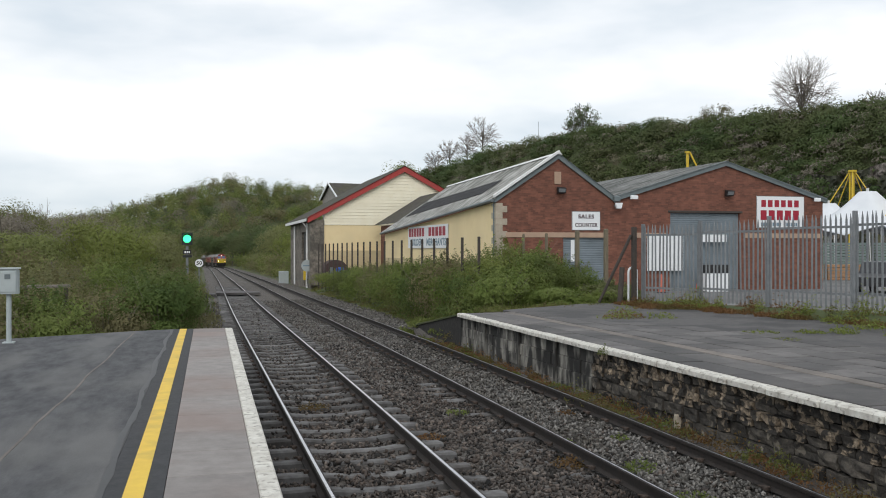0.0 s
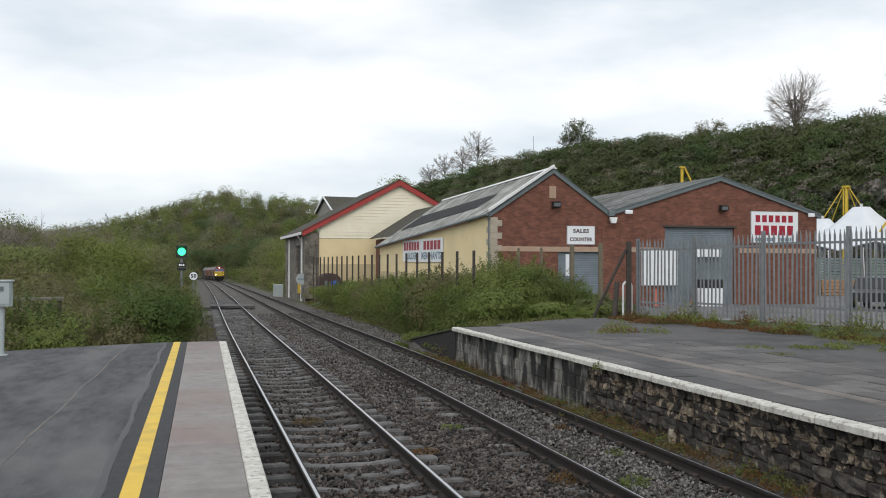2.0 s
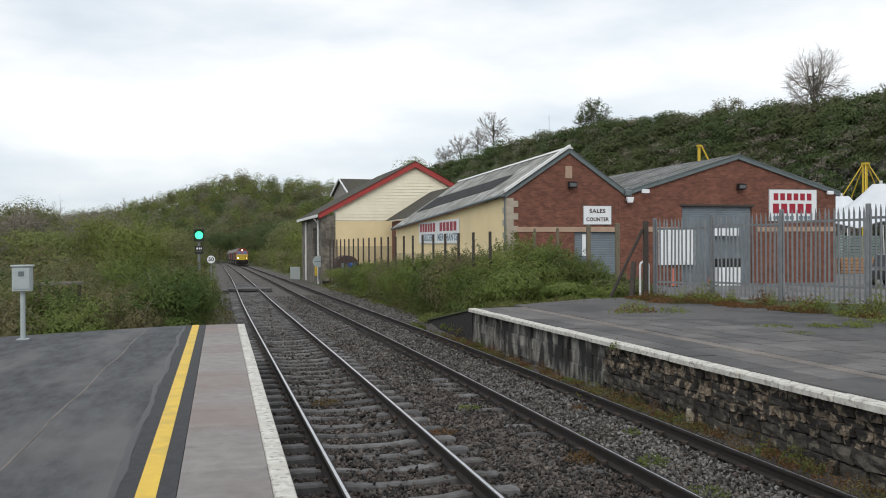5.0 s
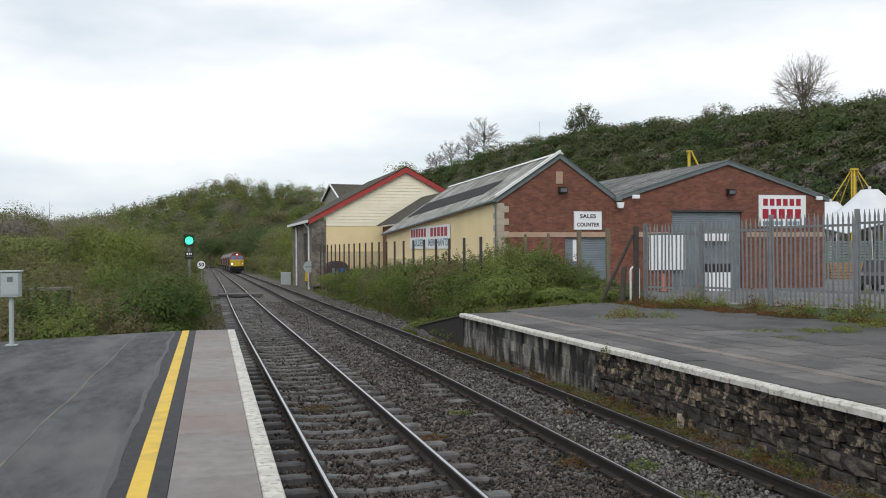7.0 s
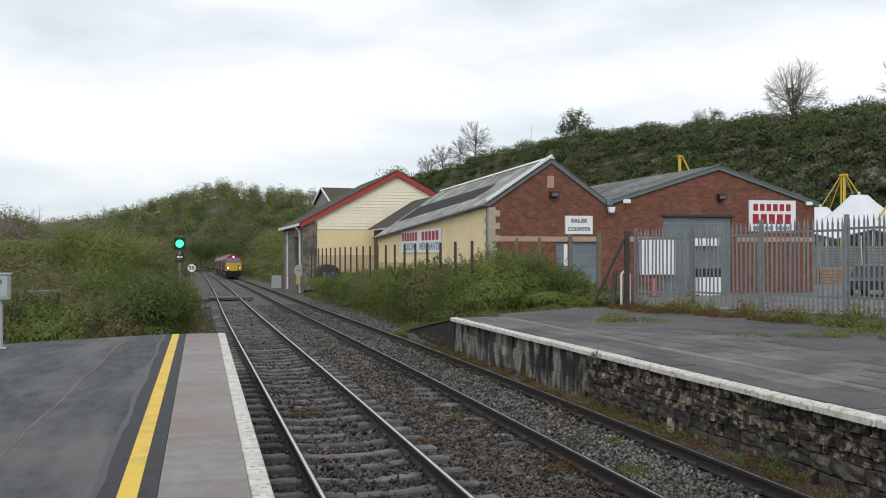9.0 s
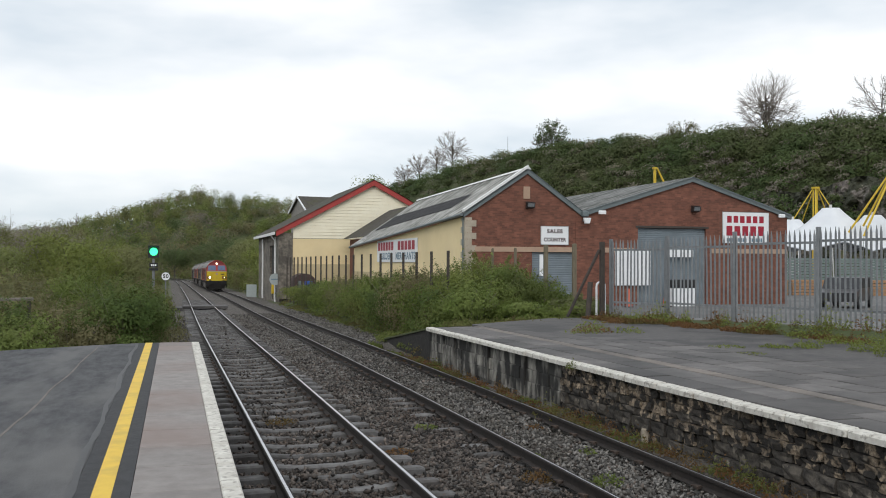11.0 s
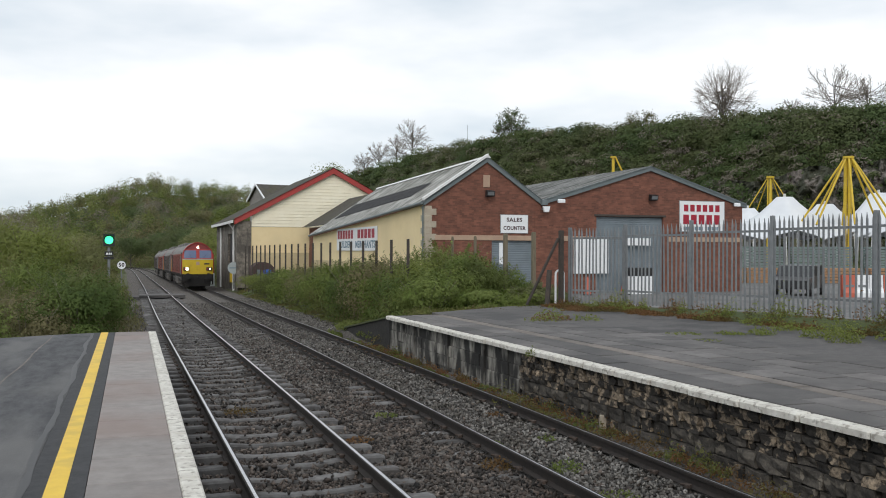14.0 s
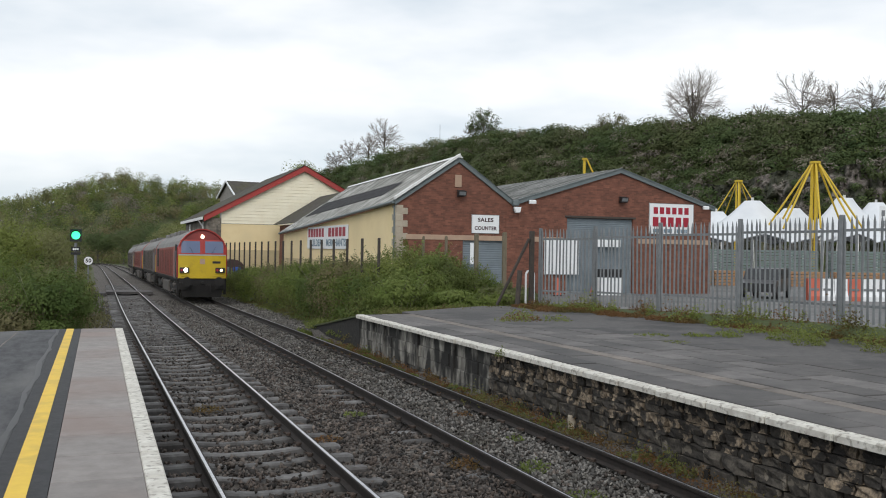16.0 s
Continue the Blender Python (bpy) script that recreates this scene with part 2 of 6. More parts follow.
M_SOIL = surface("soil and moss", (0.058, 0.056, 0.030), (0.115, 0.104, 0.058), 4, 0.95, bump=0.8, bscale=15, bdist=0.03, stain=(0.062, 0.080, 0.028), sscale=0.35, samt=0.95, slo=0.38, shi=0.55)
M_YARD = surface("yard concrete", (0.130, 0.128, 0.127), (0.185, 0.182, 0.178), 3, 0.8, bump=0.1, stain=(0.09, 0.088, 0.086), sscale=0.4, samt=0.7)
M_BARK = surface("grey bark", (0.10, 0.085, 0.07), (0.15, 0.13, 0.11), 5, 0.9, bump=0.3)
M_TWIG = surface("bare twigs", (0.17, 0.145, 0.125), (0.23, 0.20, 0.17), 1, 0.9, bump=0)
M_CLIFF = surface("quarry rock face", (0.085, 0.072, 0.064), (0.27, 0.235, 0.208), 1.6, 0.95, bump=1.0, bscale=3.5, bdist=0.4, stain=(0.040, 0.044, 0.024), sscale=0.35, samt=0.95, stretch=(1, 1, 0.7), slo=0.40, shi=0.52)
M_LEAF_BUSH = foliage("bramble leaves", (0.100, 0.145, 0.030), (0.185, 0.225, 0.058), (0.150, 0.130, 0.055), 1.2)
M_LEAF_FRESH = foliage("fresh spring leaves", (0.135, 0.185, 0.042), (0.205, 0.245, 0.072), (0.11, 0.135, 0.04), 0.9)
M_LEAF_DARK = foliage("dark green leaves", (0.074, 0.116, 0.045), (0.120, 0.162, 0.060), (0.125, 0.130, 0.060), 0.15)
M_LEAF_WOOD = foliage("spring woodland leaves", (0.180, 0.218, 0.070), (0.262, 0.282, 0.100), (0.22, 0.192, 0.112), 0.05)
M_LEAF_IVY = foliage("hanging ivy leaves", (0.078, 0.108, 0.036), (0.118, 0.150, 0.052), (0.075, 0.09, 0.038), 0.2)
M_LEAF_DEEP = foliage("deep green leaves", (0.070, 0.112, 0.028), (0.135, 0.180, 0.048), (0.10, 0.105, 0.036), 1.0)
M_LEAF_GREY = foliage("grey brown bare twigs", (0.225, 0.197, 0.162), (0.290, 0.257, 0.210), (0.21, 0.20, 0.125), 0.08)
M_LEAF_LIME = foliage("yellow green young leaves", (0.165, 0.205, 0.046), (0.235, 0.262, 0.074), (0.145, 0.145, 0.055), 0.2)
M_LEAF_BROWN = foliage("brown budding twigs", (0.175, 0.152, 0.077), (0.235, 0.206, 0.107), (0.145, 0.165, 0.065), 0.3)
M_LEAF_RUST = foliage("rusty dead weeds", (0.15, 0.075, 0.03), (0.20, 0.11, 0.05), (0.10, 0.09, 0.03), 2.0)
M_GRASS = foliage("rough grass", (0.105, 0.138, 0.033), (0.176, 0.198, 0.061), (0.165, 0.132, 0.061), 1.5)


# ---------------------------------------------------------------- mesh helpers
class Geo:
    """Collects faces of one mesh."""

    def __init__(self):
        self.v, self.f = [], []

    def add(self, verts, faces):
        k = len(self.v)
        self.v += [tuple(p) for p in verts]
        self.f += [tuple(k + i for i in f) for f in faces]
        return self

    def box(self, x0, x1, y0, y1, z0, z1, c=0.0):
        if c:
            a = [(x0 + c, y0, z0), (x1 - c, y0, z0), (x1, y0 + c, z0), (x1, y1 - c, z0), (x1 - c, y1, z0), (x0 + c, y1, z0), (x0, y1 - c, z0), (x0, y0 + c, z0)]
            lo = [(x, y, z0) for x, y, z in a]
            mid = [(x, y, z1 - c) for x, y, z in a]
            top = [(min(max(x, x0 + c), x1 - c), min(max(y, y0 + c), y1 - c), z1) for x, y, z in a]
            n = 8
            fs = [tuple(range(n - 1, -1, -1))]
            for r in (0, n):
                fs += [(r + i, r + (i + 1) % n, r + n + (i + 1) % n, r + n + i) for i in range(n)]
            fs.append(tuple(range(2 * n, 3 * n)))
            return self.add(lo + mid + top, fs)
        return self.add([(x0, y0, z0), (x1, y0, z0), (x1, y1, z0), (x0, y1, z0), (x0, y0, z1), (x1, y0, z1), (x1, y1, z1), (x0, y1, z1)],
                        [(3, 2, 1, 0), (4, 5, 6, 7), (0, 1, 5, 4), (1, 2, 6, 5), (2, 3, 7, 6), (3, 0, 4, 7)])

    def loft(self, rings, closed=True, caps=True):
        n = len(rings[0])
        fs = []
        for r in range(len(rings) - 1):
            for i in range(n if closed else n - 1):
                j = (i + 1) % n
                fs.append((r * n + i, r * n + j, (r + 1) * n + j, (r + 1) * n + i))
        if caps and closed:
            fs.append(tuple(range(n - 1, -1, -1)))
            fs.append(tuple(range((len(rings) - 1) * n, len(rings) * n)))
        return self.add([p for r in rings for p in r], fs)

    def tube(self, p, q, r0, r1=None, n=8):
        p, q = Vector(p), Vector(q)
        r1 = r0 if r1 is None else r1
        d = (q - p).normalized()
        a = d.orthogonal().normalized()
        b = d.cross(a)
        ring = lambda c, r: [c + r * (math.cos(2 * math.pi * i / n) * a + math.sin(2 * math.pi * i / n) * b) for i in range(n)]
        return self.loft([ring(p, r0), ring(q, r1)])

    def disc(self, c, axis, r, t, n=24):
        c, axis = Vector(c), Vector(axis).normalized()
        return self.tube(c - axis * t / 2, c + axis * t / 2, r, r, n)

    def mesh(self, name, material, smooth=False):
        me = bpy.data.meshes.new(name)
        me.from_pydata(self.v, [], self.f)
        me.materials.append(material)
        if smooth:
            me.polygons.foreach_set("use_smooth", [True] * len(me.polygons))
        me.update()
        return me

    def ob(self, name, material, parent=None, label="", smooth=False):
        o = new(name, self.mesh(name, material, smooth))
        if parent:
            o.parent = parent
        return tagged(o, label) if label else o


def empty(name, at=(0, 0, 0), turn=0.0):
    e = new(name)
    e.matrix_world = pose(*at, 0, 0, turn)
    e.empty_display_size = 0.2
    return e


def piece(name, mesh, parent, m=None):
    o = new(name, mesh)
    o.parent = parent
    if m is not None:
        o.matrix_local = m
    return o


def text_mesh(body, size, material, depth=0.004, bold=0.0):
    cu = bpy.data.curves.new("lettering", "FONT")
    cu.body, cu.size, cu.extrude, cu.align_x, cu.align_y, cu.offset, cu.space_character = body, size, depth, "CENTER", "CENTER", bold, 1.12
    tmp = bpy.data.objects.new("lettering", cu)
    me = bpy.data.meshes.new_from_object(tmp)
    me.materials.clear()
    me.materials.append(material)
    bpy.data.objects.remove(tmp)
    bpy.data.curves.remove(cu)
    return me


# ---------------------------------------------------------------- the lie of the track and the land
_TY = np.array([-60, 24, 39, 62, 84, 100, 151, 223, 281, 330, 380, 440, 520, 700])
_TZ = np.array([0, 0, -0.2, -0.48, -0.74, -0.93, -1.55, -2.35, -3.1, -3.7, -4.3, -5.0, -6.0, -8.0])
_TX = np.array([0, 0, 0.08, 0.38, 0.66, 0.78, 1.15, 1.5, 1.3, -0.3, -4.2, -13.0, -32.0, -95.0])
_FY = np.arange(-60, 700, 1.0)
_K = np.ones(25) / 25
_FZ = np.convolve(np.pad(np.interp(_FY, _TY, _TZ), 12, "edge"), _K, "valid")
_FX = np.convolve(np.pad(np.interp(_FY, _TY, _TX), 12, "edge"), _K, "valid")


def track_x(y):
    return float(np.interp(y, _FY, _FX))


def track_z(y):
    return float(np.interp(y, _FY, _FZ))


def smooth(a, b, x):
    t = min(max((x - a) / (b - a), 0.0), 1.0)
    return t * t * (3 - 2 * t)


_RA = [8, 13.6, 18, 24, 34, 41, 50, 65, 90, 130]
_RD = [420, 330, 270, 220, 185, 165, 158, 150, 150, 170]
_RH = [24, 28, 30, 29, 26, 24.2, 23.2, 22.6, 21, 10]
_LA = [-120, -60, -30, -14, -8, -5.4, -3.5, -1.6, 0.2, 1.7, 3.5, 5.4, 8.5, 14, 25]
_LH = [4, 6, 9, 9, 8, 11, 16, 22, 27, 31, 29, 28, 25, 18, 10]


def land_z(x, y):
    """Height of the ground: track bed, level yard, quarry hill to the east, wooded hill to the north."""
    d, az = math.hypot(x, y), math.degrees(math.atan2(x, y))
    ty = min(max(y, -50), 690)
    base = track_z(ty) - 0.34
    off = x - (3.83 + track_x(ty))
    if off < -4:
        base -= 0.35 * smooth(-4, -9, off)
    yard = smooth(4.6, 8.5, off) * smooth(110, 80, y)
    base += yard * (0.5 - base)
    if az > 4:
        crest, high = float(np.interp(az, _RA, _RD)), float(np.interp(az, _RA, _RH))
        base += (high - base) * smooth(crest * 0.80, crest * 0.985, d) * smooth(4, 13, az)
    hill = float(np.interp(az, _LA, _LH))
    base += max(0, hill + 4 - base) * smooth(400, 540, d) * smooth(120, 60, abs(az))
    return base


# one sheet of ground out to the horizon
g = Geo()
azs = [*range(-180, -24, 6), *[-24 + 1.0 * i for i in range(100)], *range(76, 181, 6)]
rads = [0.0] + [1.2 * i for i in range(1, 40)] + [48 + 4 * i for i in range(60)] + [290 + 14 * i for i in range(24)] + [640, 760, 950, 1300, 1900, 3000, 4500]
rings = []
for r in rads:
    rings.append([(r * math.sin(radians(a)), r * math.cos(radians(a)), land_z(r * math.sin(radians(a)), r * math.cos(radians(a)))) for a in azs])
g.loft(rings, closed=False)
ground = tagged(g.ob("ground", M_SOIL, smooth=True), "mossy brown soil falling away beside the track", "ground", kind="structure")

# ---------------------------------------------------------------- track bed, sleepers, rails
GAUGE = 1.505
CENTRES = (2.105, 5.54)
ys = [-8 + 2.0 * i for i in range(60)] + [112 + 6.0 * i for i in range(60)]
g = Geo()
BED = ((-0.9, -0.6), (0.05, -0.32), (1.0, -0.27), (1.3, -0.26), (2.9, -0.26), (3.3, -0.25), (3.82, -0.21), (4.7, -0.235), (6.4, -0.235), (7.6, -0.25), (8.5, -0.30), (9.3, -0.6))
g.loft([[(track_x(y) + a, y, track_z(y) + b) for a, b in BED] for y in ys], closed=False)
tagged(g.ob("ballast_bed", M_BALLAST_BED, smooth=True), "brown and grey crushed stone ballast under the track", "ballast", kind="structure")

RAIL = [(-0.07, -0.159), (-0.07, -0.148), (-0.012, -0.125), (-0.010, -0.05), (-0.036, -0.038), (-0.036, -0.004), (0.036, -0.004), (0.036, -0.038), (0.010, -0.05), (0.012, -0.125), (0.07, -0.148), (0.07, -0.159)]
HEADS = [[(-w, -0.003), (-w * 0.9, 0.0), (w * 0.9, 0.0), (w, -0.003)] for w in (0.019, 0.008)]


def sleeper_mesh():
    rings = []
    for x, w, z in ((-1.25, 0.08, -0.18), (-1.2, 0.095, -0.160), (-0.8, 0.095, -0.155), (-0.5, 0.082, -0.19), (-0.3, 0.075, -0.21), (0.3, 0.075, -0.21), (0.5, 0.082, -0.19), (0.8, 0.095, -0.155), (1.2, 0.095, -0.160), (1.25, 0.08, -0.18)):
        rings.append([(x, -w, -0.36), (x, w, -0.36), (x, w, z - 0.025), (x, w - 0.025, z), (x, -w + 0.025, z), (x, -w, z - 0.025)])
    return Geo().loft(rings).mesh("sleeper", M_SLEEPER)


SLEEPER = sleeper_mesh()
_c = Geo()
for sx in (-1, 1):
    _c.box(sx * 0.085 - 0.03, sx * 0.085 + 0.03, -0.05, 0.05, -0.155, -0.115, 0.01)
    _c.tube((sx * 0.06, -0.06, -0.12), (sx * 0.13, 0.06, -0.125), 0.014, n=6)
CLIP = _c.mesh("rail_clip", M_IRON)

for k, cx in enumerate(CENTRES):
    tr = empty("railway_track")
    tagged(tr, ("running line of steel rails on grey sleepers beside the platform", "second line with rusty rail sides, half buried in grey ballast")[k], "railway track", "railway tracks", "structure")
    for s in (-1, 1):
        side = Geo().loft([[(track_x(y) + cx + s * GAUGE / 2 + a, y, track_z(y) + b) for a, b in RAIL] for y in ys])
        rail = side.ob("rail", M_RAIL_SIDE, tr)
        top = Geo().loft([[(track_x(y) + cx + s * GAUGE / 2 + a, y, track_z(y) + b) for a, b in HEADS[k]] for y in ys])
        top.ob("running_surface", M_RAIL_TOP, rail, "polished bright top of the rail")
    n = 134 if k == 0 else 76
    for i in range(n):
        y = -7.0 + 0.70 * i
        jig = random.uniform(-0.012, 0.012)
        drop = 0 if k == 0 else -0.015 - random.random() * 0.085
        piece("sleeper", SLEEPER, tr, pose(cx + track_x(y), y + jig, track_z(y) + drop, 0, 0, random.uniform(-0.7, 0.7)))
        if 14 < i < 50:
            for s in (-1, 1):
                piece("rail_clip", CLIP, tr, pose(cx + s * GAUGE / 2, y + jig, 0))


def stones(name, spots, material, lo, hi, label, seed, parent=None):
    """Loose broken stones, each a small irregular block."""
    rng = np.random.default_rng(seed)
    n = len(spots)
    gem = np.array([(1, 0, 0), (0, 1, 0), (-1, 0, 0), (0, -1, 0), (0.1, 0, 1), (0, -0.1, -1)], float)
    faces = np.array([(0, 1, 4), (1, 2, 4), (2, 3, 4), (3, 0, 4), (1, 0, 5), (2, 1, 5), (3, 2, 5), (0, 3, 5)])
    v = gem[None] * rng.uniform(0.75, 1.25, (n, 6, 1)) + rng.normal(size=(n, 6, 3)) * 0.22
    v *= rng.uniform(0.6, 1.25, (n, 1, 3)) * np.array([1.1, 0.9, 0.62])
    q = rng.normal(size=(n, 4))
    q /= np.linalg.norm(q, axis=1)[:, None]
    w, x, y, z = q.T
    r = np.stack([1 - 2 * (y * y + z * z), 2 * (x * y - z * w), 2 * (x * z + y * w), 2 * (x * y + z * w), 1 - 2 * (x * x + z * z), 2 * (y * z - x * w), 2 * (x * z - y * w), 2 * (y * z + x * w), 1 - 2 * (x * x + y * y)], -1).reshape(n, 3, 3)
    v = np.einsum("nij,nkj->nki", r, v) * rng.uniform(lo, hi, (n, 1, 1)) + np.asarray(spots)[:, None]
    f = (faces[None] + 6 * np.arange(n)[:, None, None]).reshape(-1, 3)
    return raw_mesh(name, v.reshape(-1, 3), f, material, label, parent)


def raw_mesh(name, v, f, material, label="", parent=None, smooth_shade=False):
    me = bpy.data.meshes.new(name)
    me.vertices.add(len(v))
    me.vertices.foreach_set("co", np.asarray(v, np.float32).ravel())
    k = f.shape[1]
    me.loops.add(f.size)
    me.loops.foreach_set("vertex_index", f.astype(np.int32).ravel())
    me.polygons.add(len(f))
    me.polygons.foreach_set("loop_start", np.arange(0, f.size, k, dtype=np.int32))
    me.materials.append(material)
    me.update(calc_edges=True)
    o = new(name, me)
    if parent:
        o.parent = parent
    return tagged(o, label, kind="stuff") if label else o


rng = np.random.default_rng(5)
n = 92000
yy = 4.5 + 52 * rng.random(n) ** 2.3
xx = rng.uniform(0.45, 7.3, n)
keep = np.abs(np.abs(xx - 2.105) - 0.7525) > 0.06
keep &= np.abs(np.abs(xx - 5.54) - 0.7525) > 0.06
on_sleeper = (np.abs(((yy - 4.2 + 0.35) % 0.7) - 0.35) < 0.105) & (np.abs(xx - 2.105) < 1.25)
heap = np.sin(2.1 * yy + 1.3 * xx) + np.sin(5.3 * yy - 3.7 * xx + 1) + np.sin(0.9 * yy + 4.9 * xx + 2)
keep &= ~on_sleeper | (rng.random(n) < np.where(heap > 0.9, 0.85, 0.06))
xx, yy, on_sleeper = xx[keep], yy[keep], on_sleeper[keep]
zz = np.interp(xx, [a for a, b in BED], [b for a, b in BED]) + rng.uniform(-0.012, 0.034, len(xx)) + np.where((xx > 4.9) & (xx < 6.2), 0.045, 0) + np.where(on_sleeper, 0.055, 0)
zz += np.interp(yy, _FY, _FZ)
grey = rng.random(len(xx)) < np.where(xx > 4.75, 0.85, np.clip((yy - 15) / 22, 0, 0.72))
P = np.stack([xx + np.interp(yy, _FY, _FX), yy, zz], 1)
stones("ballast_stones", P[~grey], M_BALLAST, 0.024, 0.046, "brown grey broken ballast stones between the sleepers", 1)["category"] = "ballast"
stones("ballast_stones", P[grey], M_BALLAST_GREY, 0.022, 0.042, "lighter grey ballast stones in the far track", 2)["category"] = "ballast"

yy = 22 + 42 * rng.random(9000) ** 1.6
xx = rng.uniform(6.3, 8.4, 9000)
P = np.stack([xx + np.interp(yy, _FY, _FX), yy, np.interp(xx, [a for a, b in BED], [b for a, b in BED]) + rng.uniform(-0.01, 0.035, 9000) + np.interp(yy, _FY, _FZ)], 1)
stones("verge_stones", P, M_BALLAST_GREY, 0.024, 0.05, "grey ballast stones spilled beside the far track", 3)["category"] = "ballast"

# foot crossing boards over the near track
cb = empty("foot_crossing")
tagged(cb, "grey timber foot crossing laid across the near track", "crossing", kind="structure")
cy = 64.0
for i in range(5):
    Geo().box(1.2, 4.15, cy + i * 0.42, cy + i * 0.42 + 0.40, track_z(cy) - 0.12, track_z(cy) + 0.03, 0.01).ob("board", M_OLDTAR, cb)
Geo().box(-0.3, 1.19, cy, cy + 2.0, track_z(cy) - 0.3, track_z(cy) - 0.06, 0.02).ob("approach", M_OLDTAR, cb)

# ---------------------------------------------------------------- near platform
PT = 0.80
pl = empty("platform_near", (0, 0, 0), -0.6)
tagged(pl, "dark tarmac platform with yellow line and white painted edge", "platform", kind="structure")
g = Geo()
out = [(0.44, -7), (0.44, 20.85), (-1.5, 20.55), (-4.2, 19.2), (-9, 16.3), (-9, -7)]
g.loft([[(x, y, -0.55) for x, y in out], [(x, y, PT - 0.03) for x, y in out]])
g.ob("platform_wall", M_STONE_BED, pl)
tar = [(-0.74, -7), (-0.74, 20.9), (-1.5, 20.65), (-4.25, 19.3), (-9.1, 16.3), (-9.1, -7)]
Geo().loft([[(x, y, PT - 0.06) for x, y in tar], [(x, y, PT) for x, y in tar]]).ob("tarmac", M_ASPHALT, pl, "patchy grey tarmac surface")
Geo().box(-0.736, -0.314, -7, 20.9, PT - 0.06, PT + 0.002).ob("dark_strip", M_ASPHALT_DARK, pl, "fresher black tarmac strip")
seam = [(-0.77 + 0.018 * math.sin(0.8 * q) + random.uniform(-0.012, 0.012), random.uniform(0.018, 0.04), -6 + 0.4 * q) for q in range(68)]
Geo().loft([[(x - w, y, PT - 0.02), (x + w, y, PT - 0.02), (x + w, y, PT + 0.004), (x - w, y, PT + 0.004)] for x, w, y in seam if y < 20.9]).ob("tar_seam", M_BLACK, pl, "ragged black tar seam")
Geo().box(-0.595, -0.45, -7, 20.9, PT - 0.02, PT + 0.006).ob("yellow_line", M_YELLOW, pl, "yellow painted safety line")
wob = Geo()
pts = [(-1.83 + 0.0158 * y + 0.012 * math.sin(y * 1.7) + random.uniform(-0.008, 0.008), y) for y in [-2 + 0.5 * i for i in range(46)]]
wob.loft([[(x - 0.014, y, PT - 0.01), (x + 0.014, y, PT - 0.01), (x + 0.014, y, PT + 0.003), (x - 0.014, y, PT + 0.003)] for x, y in pts])
wob.ob("joint", M_PAVER_WARM, pl, "pale sealed joint in the tarmac")
y = -7.0
while y < 20.8:
    y1 = min(y + 0.9, 20.9)
    Geo().box(-0.310, 0.358, y + 0.006, y1 - 0.006, PT - 0.07, PT + 0.004, 0.006).ob("edging_slab", M_SLAB, pl)
    Geo().box(0.361, 0.52, y + 0.003, y1 - 0.003, PT - 0.10, PT + 0.006, 0.012).ob("coping_stone", M_WHITE, pl)
    y = y1

# ---------------------------------------------------------------- far platform, disused
pr = empty("platform_far", (7.12, 0, 0), 0.72)
tagged(pr, "disused stone platform with white coping and cracked paving", "platform", kind="structure")
FAR_END = 24.0
g = Geo()
out = [(0.16, -8), (9.3, -8), (9.2, 10), (8.95, 16), (8.2, 22), (7.0, 26.9), (5.0, 26.9), (0.16, FAR_END)]
g.loft([[(x, y, -0.6) for x, y in out], [(x, y, PT - 0.10) for x, y in out]])
g.ob("platform_core", M_STONE_BED, pr)
# ramp down at the far end
g = Geo()
g.loft([[(0.1, FAR_END, -0.6), (1.6, FAR_END + 0.6, -0.6), (1.6, FAR_END + 0.6, PT - 0.04), (0.1, FAR_END, PT - 0.04)], [(0.1, FAR_END + 5.4, -0.6), (1.6, FAR_END + 5.6, -0.6), (1.6, FAR_END + 5.6, 0.0), (0.1, FAR_END + 5.4, 0.02)]])
g.ob("end_ramp", M_STONE_BED, pr, "dark sloping end ramp")
Geo().loft([[(0.06, FAR_END + 0.01, PT - 0.05), (1.5, FAR_END + 0.6, PT - 0.05), (1.5, FAR_END + 0.6, PT - 0.01), (0.06, FAR_END + 0.01, PT - 0.01)], [(0.06, FAR_END + 5.3, 0.02), (1.5, FAR_END + 5.5, 0.0), (1.5, FAR_END + 5.5, 0.05), (0.06, FAR_END + 5.3, 0.07)]]).ob("moss_cover", M_SOIL, pr, "mossy turf on the ramp")
tar = [(1.625, -8), (9.35, -8), (9.25, 10), (9.0, 16), (8.25, 22), (7.05, 27.0), (5.0, 27.0), (1.625, 24.9)]
Geo().loft([[(x, y, PT - 0.12) for x, y in tar], [(x, y, PT) for x, y in tar]]).ob("tarmac", M_OLDTAR, pr, "worn grey tarmac")
y = -2.0
rnd = random.Random(3)
while y < FAR_END - 0.05:
    y1 = min(y + rnd.uniform(0.85, 1.05), FAR_END)
    Geo().box(-0.02 + rnd.uniform(-0.012, 0.012), 0.20, y + 0.008, y1 - 0.008, PT - 0.085, PT + rnd.uniform(0.0, 0.010), 0.022).ob("coping_stone", M_WHITE, pr)
    y = y1
